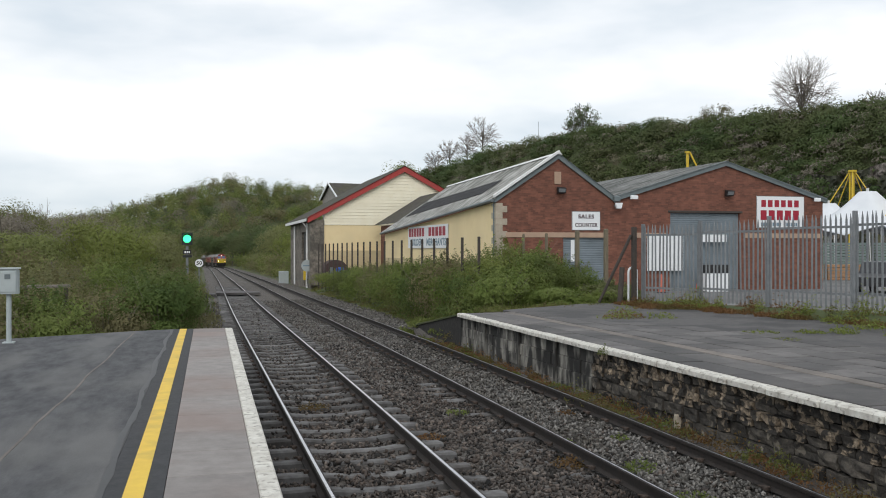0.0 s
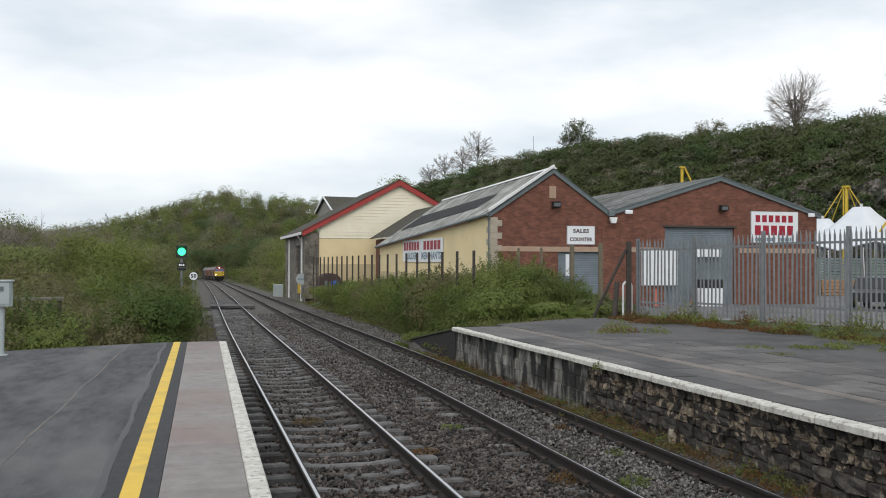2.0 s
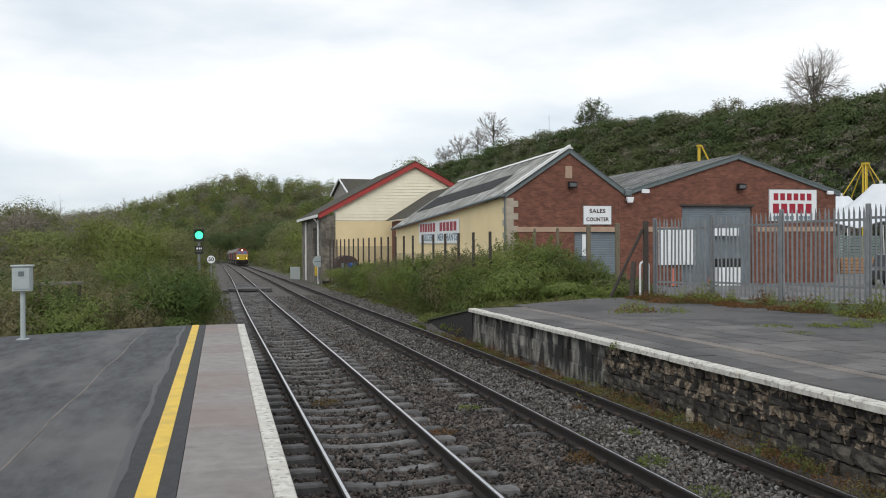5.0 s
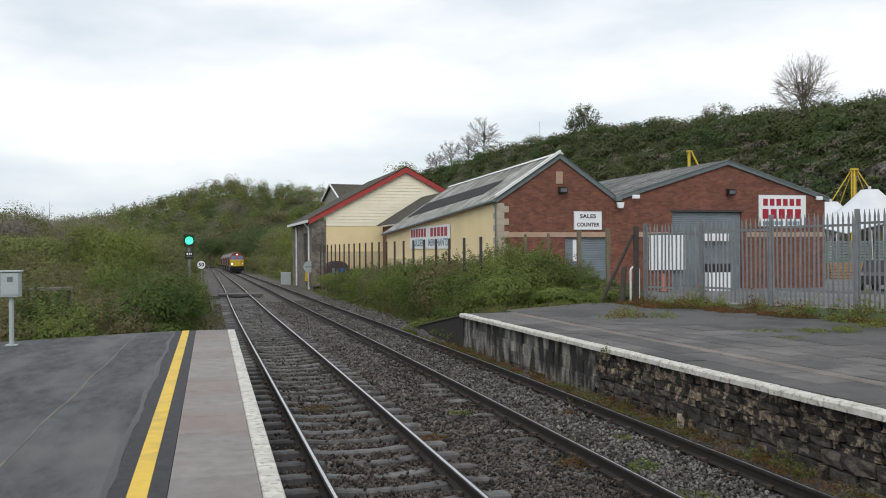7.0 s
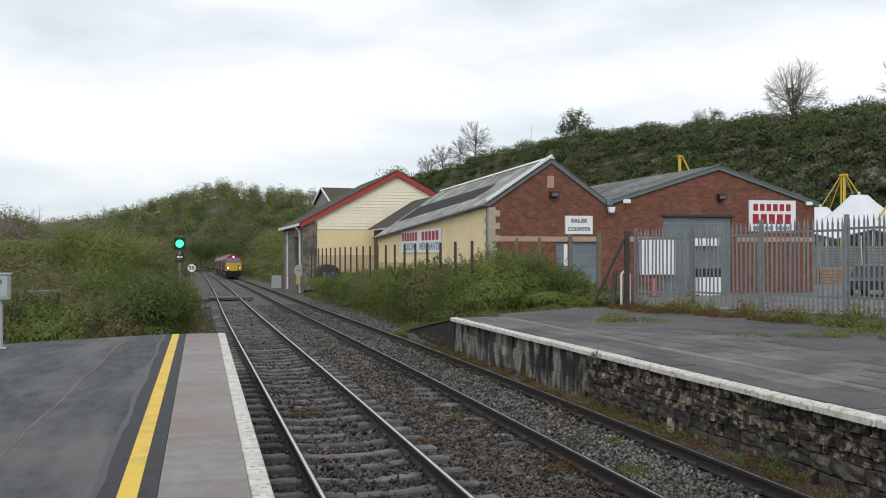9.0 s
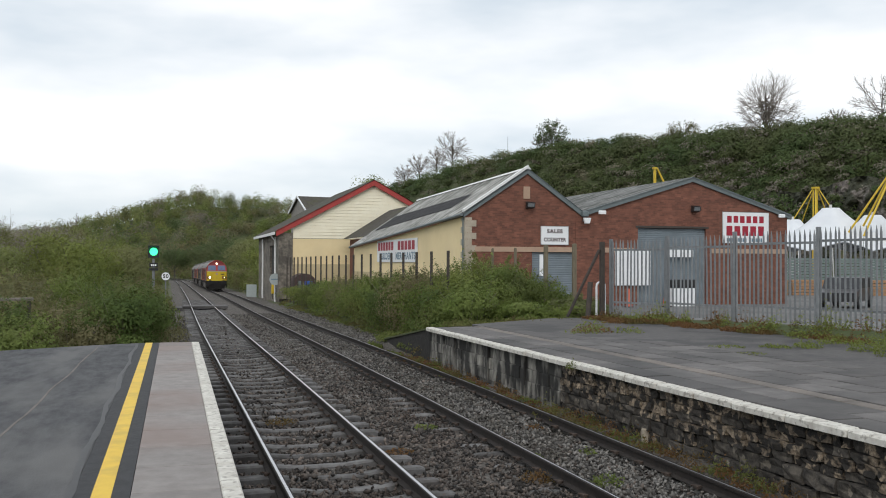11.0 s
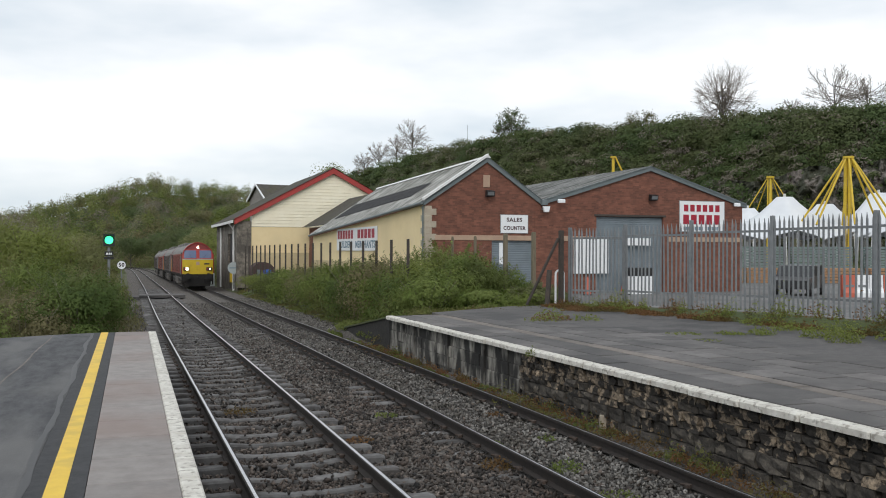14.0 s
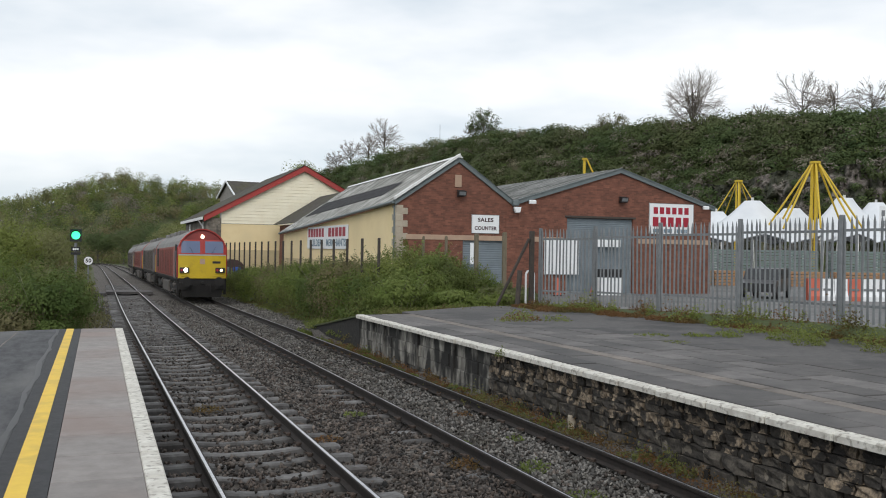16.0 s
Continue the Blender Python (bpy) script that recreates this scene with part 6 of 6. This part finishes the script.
# hedge along the far side of the line
HEDGE = [(14.3, 30.6, 1.0, 1.35, 2), (13.5, 29.2, 0.9, 1.2, 2), (12.5, 28.6, 0.9, 1.15, 0), (11.4, 28.6, 0.9, 1.2, 1), (15.2, 31.6, 0.9, 1.2, 2), (9.75, 29.3, 1.2, 1.75, 1), (10.45, 30.6, 1.4, 2.05, 0), (9.35, 31.2, 1.2, 1.6, 0), (9.75, 33.0, 1.4, 1.85, 0), (10.6, 31.6, 1.3, 2.3, 1), (11.6, 31.6, 1.3, 2.45, 1), (14.6, 33.4, 1.2, 1.5, 0), (13.3, 33.0, 1.5, 2.2, 1), (12.1, 33.2, 1.6, 2.85, 1), (11.0, 33.6, 1.5, 2.75, 0), (10.0, 34.6, 1.5, 2.3, 2), (10.05, 36.0, 1.5, 2.15, 0), (9.45, 37.8, 1.5, 2.05, 0), (9.65, 40.5, 1.6, 2.0, 0), (9.95, 43.5, 1.7, 1.95, 1), (10.15, 47.0, 1.7, 1.8, 0), (10.05, 50.5, 1.6, 1.7, 2), (9.75, 54.0, 1.6, 1.6, 1), (9.95, 58.5, 1.7, 1.35, 0), (10.35, 63.5, 1.7, 1.15, 1), (10.55, 69.0, 1.7, 0.9, 1), (11.8, 36.5, 1.4, 2.3, 0), (10.8, 39.5, 1.4, 2.2, 0)]
for i, (x, y, r, top, k) in enumerate(HEDGE):
    bush(x, y, r, top, (M_LEAF_DEEP if i % 2 else M_LEAF_BUSH, M_LEAF_LIME if i in (6, 9, 25) else M_LEAF_FRESH, M_LEAF_BROWN)[k], 100 + i, 9000, 0.088, ("tangled bramble bush along the boundary fence", "fresh green bramble bush before the brick shop", "brownish tangled scrub along the boundary fence")[k])

# bushes beyond the near platform
LEFT = [(-1.0, 26.2, 1.15, 1.95, 0, 7000), (-2.3, 25.6, 1.2, 1.2, 2, 4500), (-3.6, 25.0, 1.3, 1.35, 1, 4500), (-5.2, 24.2, 1.4, 1.3, 2, 4500), (-6.6, 23.2, 1.3, 1.5, 0, 4500), (-0.4, 30.5, 1.0, 1.2, 2, 3500),
        (-1.6, 32.5, 1.5, 1.9, 0, 4500), (-3.8, 30.5, 1.7, 1.7, 2, 4500), (-6.0, 29.0, 1.7, 1.7, 1, 4500), (-8.3, 28.0, 1.8, 1.9, 0, 4500), (-2.8, 38.0, 1.8, 2.2, 1, 4500), (-5.6, 36.5, 2.0, 2.0, 2, 4500), (-8.6, 35.5, 2.1, 2.1, 0, 4500), (-11.5, 34.5, 2.2, 2.4, 2, 4500),
        (-0.9, 41.0, 1.2, 1.4, 0, 3500), (-1.4, 48.0, 1.5, 1.6, 2, 3500), (-4.2, 46.0, 2.2, 2.4, 0, 4500), (-8.0, 44.0, 2.5, 2.4, 2, 4500), (-12.0, 43.0, 2.6, 2.6, 1, 4500), (-1.5, 56.0, 1.3, 1.1, 0, 3000), (-9.8, 22.5, 1.6, 1.8, 2, 3500), (-4.0, 26.3, 0.95, 1.62, 0, 3500), (-4.7, 26.0, 0.8, 1.55, 2, 3000)]
for i, (x, y, r, top, k, n) in enumerate(LEFT):
    bush(x, y, r, top, (M_LEAF_DEEP if i % 3 == 0 else M_LEAF_BUSH, M_LEAF_LIME if i % 2 else M_LEAF_FRESH, M_LEAF_BROWN)[k], 200 + i, int(n * 1.9), 0.082 if y < 34 else 0.10, ("dense dark green bush past the platform end", "fresh green scrub past the platform end", "brownish scrub past the platform end")[k])

for i, (x, y, r, top) in enumerate(((11.2, 101, 1.6, 1.3), (12.0, 106, 2.2, 2.2), (11.6, 113, 2.0, 1.2), (12.4, 121, 2.6, 2.4), (12.0, 130, 2.4, 1.4), (12.8, 141, 3.0, 2.2), (12.6, 154, 3.0, 1.4), (13.2, 168, 3.4, 2.0), (13.0, 186, 3.6, 1.2), (13.2, 206, 4.0, 1.6), (12.8, 230, 4.2, 1.0), (-1.8, 66, 1.6, 1.4), (-2.2, 78, 1.8, 1.4), (-2.4, 100, 2.2, 1.6), (-2.6, 125, 2.6, 1.6), (-2.8, 165, 3.0, 1.6), (-3.0, 210, 3.4, 1.4))):
    bush(x, y, r, top, (M_LEAF_WOOD, M_LEAF_BUSH, M_LEAF_BROWN)[i % 3], 250 + i, 3200, 0.10 + 0.0009 * y, ("olive scrub along the line", "green scrub along the line", "brownish scrub along the line")[i % 3])

TREES = [(-5.0, 60, 5.2, 2.8, 1), (-9.5, 57, 4.6, 2.8, 0), (-13.5, 55, 5.0, 3.0, 2), (-18.0, 54, 6.3, 3.2, 1), (-3.5, 72, 4.5, 2.6, 0), (-8.0, 74, 6.0, 3.2, 1), (-13.5, 72, 6.5, 3.4, 2), (-19.5, 70, 7.0, 3.4, 0),
         (-4.5, 92, 5.5, 3.2, 0), (-10.5, 94, 7.5, 3.8, 2), (-17.0, 92, 8.0, 4.0, 1), (-24.5, 88, 7.5, 4.0, 2), (-5.0, 118, 6.5, 3.8, 1), (-12.5, 122, 8.5, 4.5, 2), (-21, 118, 9.0, 4.5, 0), (-31, 112, 9.5, 4.8, 2),
         (-3.5, 150, 7.0, 4.0, 2), (-11, 156, 9, 5.0, 0), (-21, 152, 10, 5.5, 2), (-33, 146, 11, 5.5, 1), (-46, 140, 11, 5.5, 2), (-5, 195, 9, 5.2, 0), (-15, 200, 11, 6, 2), (-28, 196, 11.5, 6, 1), (-43, 190, 12, 6, 2),
         (14.0, 112, 5.5, 3.2, 0), (17.0, 124, 7.0, 4.0, 3), (13.8, 138, 6.5, 3.8, 1), (17.5, 156, 8.5, 4.8, 3), (14.6, 178, 8.5, 4.8, 0), (20, 196, 11, 6, 1), (15, 218, 10, 5.5, 3), (24, 172, 10, 5.5, 2), (26, 145, 9, 5, 0), (15, 250, 12, 6.5, 3), (25, 235, 12, 6.5, 2), (13.5, 285, 12, 6.5, 3), (24, 280, 13, 7, 0), (3.5, 345, 12, 7, 3), (12, 340, 13, 7.5, 3), (-8, 300, 9, 6, 3), (-18, 260, 12, 6.5, 0), (-7, 245, 8, 5, 3), (-10, 395, 11, 8, 3)]
for i, (x, y, h, r, k) in enumerate(TREES):
    mt = (M_LEAF_WOOD if i % 3 else M_LEAF_DEEP, M_LEAF_LIME, M_LEAF_BROWN if i % 3 else M_LEAF_GREY, M_LEAF_DARK)[k]
    lb = ("olive green tree coming into leaf beside the line", "bright green willow coming into leaf", "brownish tree still budding beside the line", "dark green tree in the cutting")[k]
    leafy_tree(x, y, h, r, mt, 300 + i, lb, 4800 if y > 100 else 8500, 0.088 + 0.0012 * y)


def woodland(name, spots, material, cards_each, leaf, seed, label):
    """A far wood: many crowns in one mesh."""
    rng = np.random.default_rng(seed)
    pts = [lumps(rng, cards_each, (x, y, z + h * 0.55), r, r, h * 0.5, 7, 0.93, (0.15, 0.52), (0.42, 0.6)) for x, y, z, r, h in spots]
    v, f = cards(np.concatenate([q[0] for q in pts]), leaf, rng, np.concatenate([q[1] for q in pts]) + np.array([0, 0, 0.3]), 0.3)
    raw_mesh(name, v, f, material, label)["category"] = "woodland"


rnd = random.Random(17)
groups = {k: [] for k in range(6)}
for i in range(1180):
    az = rnd.uniform(-15, 13)
    d = 330 + 225 * rnd.random() ** 0.75
    x, y = d * math.sin(radians(az)), d * math.cos(radians(az))
    if abs(x - (5 + track_x(min(y, 690)))) < 9 and y < 385:
        continue
    groups[rnd.choice((0, 0, 1, 2, 3, 4, 1, 2, 5))].append((x, y, land_z(x, y) - 4.0, rnd.uniform(4, 7.5), rnd.uniform(9, 15)))
for i in range(260):
    az, d = rnd.uniform(-14, 13), rnd.uniform(215, 345)
    x, y = d * math.sin(radians(az)), d * math.cos(radians(az))
    if abs(x - (4 + track_x(y))) > 10:
        groups[rnd.choice((0, 0, 1, 3, 3, 5, 2))].append((x, y, land_z(x, y) - 1.5, rnd.uniform(3.5, 5.5), rnd.uniform(6, 10)))
for k, (mt, lb) in enumerate(((M_LEAF_WOOD, "olive spring woodland covering the far hill"), (M_LEAF_FRESH, "fresh green trees among the far hill woodland"), (M_LEAF_BROWN, "brown budding trees among the far hill woodland"), (M_LEAF_DARK, "dark evergreen trees among the far hill woodland"), (M_LEAF_GREY, "grey bare trees among the far hill woodland"), (M_LEAF_LIME, "yellow green young trees among the far hill woodland"))):
    woodland("woodland", groups[k], mt, 310, 0.76, 40 + k, lb)
groups = {k: [] for k in range(3)}
for i in range(3500):
    az = rnd.uniform(10, 52)
    crest = float(np.interp(az, _RA, _RD))
    t = rnd.random() if az < 32 else rnd.random() ** 0.8
    d = crest * (0.80 + 0.21 * t)
    rocky = 32 < az and t < 0.60
    if rocky and t < 0.35:
        continue
    x, y = d * math.sin(radians(az)), d * math.cos(radians(az))
    s = rnd.uniform(2.0, 3.6) * (0.55 if t > 0.86 else 1) * (0.9 if rocky else 1)
    groups[rnd.choice((0, 0, 0, 0, 0, 0, 0, 1, 1, 2)) if not rocky else rnd.choice((0, 0, 1, 2))].append((x, y, land_z(x, y) - 0.9, s, s * rnd.uniform(0.9, 1.3)))
for k, (mt, lb) in enumerate(((M_LEAF_DARK, "dark ivy and scrub hanging over the quarry hill"), (M_LEAF_IVY, "green scrub on the quarry hill"), (M_LEAF_GREY, "brown scrub on the quarry hill"))):
    woodland("hill_scrub", groups[k], mt, 165, 0.46, 60 + k, lb)

crest = []
for i in range(60):
    az = rnd.uniform(30, 52)
    d = float(np.interp(az, _RA, _RD)) * rnd.uniform(0.93, 0.975)
    x, y = d * math.sin(radians(az)), d * math.cos(radians(az))
    crest.append((x, y, land_z(x, y) - 2.2, rnd.uniform(2.0, 3.2), rnd.uniform(2.6, 4.4)))
woodland("woodland", crest, M_LEAF_GREY, 420, 0.36, 66, "grey brown budding trees along the quarry crest")

# bare rock of the old quarry
def cliff(az, t):
    """A point of the rock face: t runs from its foot to its top."""
    d = float(np.interp(az, _RA, _RD)) * (0.83 + 0.06 * t)
    d *= 1 + noise.noise(Vector((az * 0.55, t * 3.0, 1.7))) * 0.025 + noise.noise(Vector((az * 1.9, t * 7.0, 4.1))) * 0.018 + noise.noise(Vector((az * 5, t * 16.0, 4.1))) * 0.010 + noise.noise(Vector((az * 11, t * 30.0, 7.3))) * 0.005
    high = 15.5 + 4 * noise.noise(Vector((az * 0.3, 0, 9)))
    return d * math.sin(radians(az)), d * math.cos(radians(az)), -1.0 + high * t * smooth(29, 36, az)


g = Geo()
rows = [[cliff(29 + i * 0.15, j / 47) for j in range(48)] for i in range(270)]
g.loft(rows, closed=False)
tagged(g.ob("quarry_face", M_CLIFF), "weathered grey limestone quarry face under scrub", "rock face", kind="structure")


ivy = {k: [] for k in range(3)}
for i in range(420):
    az, t = rnd.uniform(31, 56), rnd.random()
    if noise.noise(Vector((az * 0.5, t * 2.2, 3.3))) < 0.04:
        continue
    x, y, z = cliff(az, t)
    r = rnd.uniform(0.9, 2.0)
    ivy[rnd.choice((0, 0, 1, 2))].append((x * 0.994, y * 0.994, z - r, r, r * rnd.uniform(1.2, 2.0)))
for k, (mt, lb) in enumerate(((M_LEAF_DARK, "dark ivy hanging on the quarry face"), (M_LEAF_IVY, "green ivy hanging on the quarry face"), (M_LEAF_GREY, "brown scrub growing on the quarry face"))):
    woodland("ivy", ivy[k], mt, 150, 0.36, 80 + k, lb)


def on_crest(az, back=0.985):
    d = float(np.interp(az, _RA, _RD)) * back
    x, y = d * math.sin(radians(az)), d * math.cos(radians(az))
    return x, y, land_z(x, y)


for az, h, seed, lb, lv, wide in ((36.4, 13.4, 1, "tall bare tree on top of the quarry hill", None, 0.36), (42.4, 8.6, 2, "bare branching tree on top of the quarry hill", None, 0.58), (46.2, 6.6, 3, "low bare tree on top of the quarry hill", None, 0.62), (44.2, 6.2, 12, "bare tree on top of the quarry hill", None, 0.6), (40.2, 4.0, 13, "small bare tree on top of the quarry hill", None, 0.5), (31.6, 4.6, 4, "small budding tree on the hill crest", M_LEAF_BROWN, 0.6), (33.8, 3.2, 9, "thin bare sapling on the hill crest", None, 0.4), (23.6, 7.0, 5, "windblown pine tree on the hill crest", M_LEAF_DARK, 0.5), (22.9, 4.6, 10, "small bare tree on the hill crest", None, 0.5),
                              (17.4, 12.0, 6, "bare tree on the near end of the hill", None, 0.42), (15.4, 9.0, 7, "bare tree on the near end of the hill", None, 0.5), (14.5, 7.5, 11, "bare tree on the near end of the hill", None, 0.5), (16.5, 8.5, 8, "bare tree on the near end of the hill", None, 0.45)):
    x, y, z = on_crest(az)
    bare_tree(x, y, z - (2.4 if h > 13 else 0.3), h, seed, lb, wide, 110 if h > 13 else 48 if h > 6 else 24, (0.022 if h > 13 else 0.03) if az > 28 else 0.04, lv, 2400 if lv is M_LEAF_DARK else 900, 0.36)

# bare trees standing out of the scrub on the other side
for x, y, h, seed in ((-24.0, 76, 8.6, 31), (-26.5, 80, 9.0, 32), (-20.5, 132, 10.0, 33), (-18.0, 130, 9.0, 34), (-23, 135, 9.0, 35)):
    bare_tree(x, y, land_z(x, y), h, seed, "pale bare tree rising from the scrub", 0.4, 36, 0.018, M_LEAF_FRESH, 300, 0.2)
sky_trees = random.Random(77)
for i in range(16):
    a = radians(-14 + 0.95 * i + sky_trees.uniform(-0.4, 0.4))
    d = sky_trees.uniform(525, 545)
    x, y = d * math.sin(a), d * math.cos(a)
    bare_tree(x, y, land_z(x, y) - 1.0, sky_trees.uniform(8, 12), 400 + i, "bare grey tree on the far wooded skyline", 0.45, 16, 0.07)
e = empty("aerial_pole", (*on_crest(20.9)[:2], on_crest(20.9)[2]))
tagged(e, "thin aerial pole on the hill crest", "pole")
Geo().tube((0, 0, -0.5), (0, 0, 6.2), 0.05, n=5).ob("shaft", M_STEEL, e)


# ---------------------------------------------------------------- weeds
def weeds(name, spots, material, leaf, seed, label):
    rng = np.random.default_rng(seed)
    pts = []
    for x, y, z, r, h, n in spots:
        a, q = rng.uniform(0, 6.28, n), r * np.sqrt(rng.random(n))
        t = rng.random(n)
        pts.append(np.stack([x + q * np.cos(a), y + q * np.sin(a), z + t * h * (1.1 - 0.7 * q / r) * rng.uniform(0.4, 1, n)], 1))
    v, f = cards(np.concatenate(pts), leaf, rng)
    tagged(raw_mesh(name, v, f, material, label), category="weeds")


rnd = random.Random(8)
edge = lambda y: 7.12 - 0.0125 * y
foot = [(edge(y) - rnd.uniform(0.0, 0.45), y, -0.13, rnd.uniform(0.10, 0.34), rnd.choice((0.06, 0.1, 0.14, 0.2, 0.34)), 130) for y in [5 + 0.14 * i for i in range(145)]]
weeds("weeds", foot[::2], M_LEAF_RUST, 0.04, 1, "rusty dead weeds along the platform wall")
weeds("weeds", [s for s in foot[1::2] if rnd.random() < 0.7], M_GRASS, 0.045, 2, "green weeds along the platform wall")
weeds("weeds", [(1.95, 15.9, -0.2, 0.28, 0.14, 260), (4.6, 10.9, -0.2, 0.25, 0.16, 260), (3.3, 13.0, -0.2, 0.2, 0.1, 120), (5.9, 14.2, -0.2, 0.18, 0.14, 120)], M_LEAF_RUST, 0.04, 3, "tufts of dead weed between the rails")
weeds("weeds", [(5.3, 10.4, -0.19, 0.22, 0.2, 200), (5.25, 9.0, -0.19, 0.25, 0.12, 220), (4.95, 11.9, -0.19, 0.15, 0.15, 120), (5.9, 12.2, -0.2, 0.15, 0.12, 100), (4.2, 14.8, -0.2, 0.2, 0.1, 120), (6.9, 14.2, -0.2, 0.28, 0.3, 380), (6.95, 14.9, 0.7, 0.16, 0.28, 120)], M_LEAF_FRESH, 0.045, 4, "small fresh green weeds in the ballast")
bank, bank2 = [], []
for k in range(len(FENCE) - 1):
    (xa, ya, za), (xb, yb, zb) = FENCE[k], FENCE[k + 1]
    for i in range(16):
        t = rnd.random()
        s = (xa + (xb - xa) * t - rnd.uniform(-0.1, 0.55), ya + (yb - ya) * t - rnd.uniform(0, 0.4), 0.78, rnd.uniform(0.15, 0.4), rnd.uniform(0.15, 0.6 + 0.14 * k), 240)
        (bank if rnd.random() < 0.55 else bank2).append(s)
bank += [(14.6, 20.3, 0.78, 0.5, 0.25, 400), (14.9, 18.4, 0.78, 0.7, 0.4, 600), (15.0, 16.2, 0.78, 0.7, 0.45, 600), (14.9, 14.0, 0.78, 0.8, 0.45, 700), (13.6, 15.4, 0.78, 0.3, 0.4, 250), (13.0, 16.3, 0.78, 0.3, 0.3, 250), (13.4, 14.4, 0.78, 0.35, 0.42, 320), (14.2, 15.2, 0.78, 0.4, 0.4, 320), (14.3, 17.0, 0.78, 0.4, 0.3, 300), (13.9, 13.0, 0.78, 0.4, 0.4, 320), (11.4, 16.9, 0.79, 0.4, 0.07, 160), (11.0, 15.4, 0.79, 0.3, 0.06, 120), (12.4, 16.6, 0.78, 0.35, 0.12, 200), (15.35, 18.5, 0.8, 0.35, 1.15, 500), (14.35, 24.6, 0.8, 0.4, 0.85, 500)]
bank += [(10.6, 21.6, 0.79, 0.45, 0.62, 300), (10.2, 21.3, 0.79, 0.5, 0.2, 160), (11.3, 21.0, 0.79, 0.4, 0.3, 160)]
bank2 += [(10.5, 21.4, 0.79, 0.55, 0.3, 240), (13.0, 24.4, 0.79, 0.7, 0.2, 400), (14.9, 21.3, 0.79, 0.5, 0.3, 400)]
g = Geo()
g.loft([[(x - 0.75, y - 0.25, 0.803), (x - 0.35, y - 0.1, z - 0.02 + 0.03 * (i % 2)), (x + 0.25, y + 0.05, z), (x + 0.5, y + 0.1, 0.5)] for i, (x, y, z) in enumerate([tuple(np.array(FENCE[k]) + (np.array(FENCE[k + 1]) - np.array(FENCE[k])) * q / 6) for k in range(len(FENCE) - 1) for q in range(6)])], closed=False)
tagged(g.ob("soil_bank", M_SOIL), "brown soil bank along the foot of the fence", "soil", kind="structure")
bank2 += [(FENCE[k][0] - rnd.uniform(0.1, 0.8), FENCE[k][1] - rnd.uniform(0, 2.6), 0.8, 0.4, 0.16, 200) for k in range(6) for q in range(22)]
weeds("weeds", bank, M_LEAF_LIME, 0.06, 5, "fresh green weeds along the foot of the fence")
weeds("weeds", bank2, M_LEAF_RUST, 0.06, 6, "brown dead weeds along the foot of the fence")
weeds("weeds", [(8.6 + rnd.uniform(0, 4.4), 25.6 + rnd.uniform(0, 2.6), 0.55, 0.6, 0.4, 300) for i in range(26)], M_GRASS, 0.07, 7, "rough grass behind the platform end")
weeds("grass", [(6.95 + rnd.uniform(0, 3.0), 24.9 + rnd.uniform(0, 5.5), 0.02, 0.45, 0.32, 220) for i in range(70)], M_GRASS, 0.07, 11, "mossy grass over the end ramp")
verge = [(6.75 + rnd.uniform(-0.1, 0.7), 23.5 + rnd.uniform(0, 8), -0.25, 0.25, 0.25, 60) for i in range(16)]
for i in range(300):
    y = 26 + 52 * rnd.random() ** 1.3
    x = 8.55 + track_x(y) + rnd.uniform(-0.3, 1.5)
    verge.append((x, y, land_z(x, y) - 0.02, 0.5, 0.28, 90))
weeds("grass", verge, M_GRASS, 0.10, 9, "rough grass verge beside the far track")
lv = []
for i in range(200):
    y = 22 + 60 * rnd.random() ** 1.3
    x = -0.4 + track_x(y) - 7 * rnd.random() ** 1.5
    lv.append((x, y, land_z(x, y) - 0.02, 0.6, 0.5, 90))
weeds("grass", lv, M_GRASS, 0.10, 10, "rough grass and brambles beyond the platform end")


# ---------------------------------------------------------------- what moves
def motions():
    """The train rolls steadily towards the station along the far track; the leading wheelsets turn."""
    for k, loco in enumerate(TRAIN):
        rows = []
        for i in range(33):
            t = 0.5 * i
            y0 = 280.0 - SPEED * t + k * 21.55
            y1 = y0 + 17.0
            a = Vector((5.54 + track_x(y0), y0, track_z(y0)))
            b = Vector((5.54 + track_x(y1), y1, track_z(y1)))
            d = b - a
            rows.append((t, pose(*a, math.degrees(math.atan2(d.z, d.y)), 0, -math.degrees(math.atan2(d.x, d.y)))))
        walk(loco, rows)
    for w in [o for o in TRAIN[0].children if o.name.startswith("wheelset")][:3]:
        m = w.matrix_basis.copy()
        turn = SPEED / 0.53 / FPS
        walk(w, [(i / FPS, m @ Matrix.Rotation(turn * i, 4, "X")) for i in range(16 * FPS + 1)])


motions()
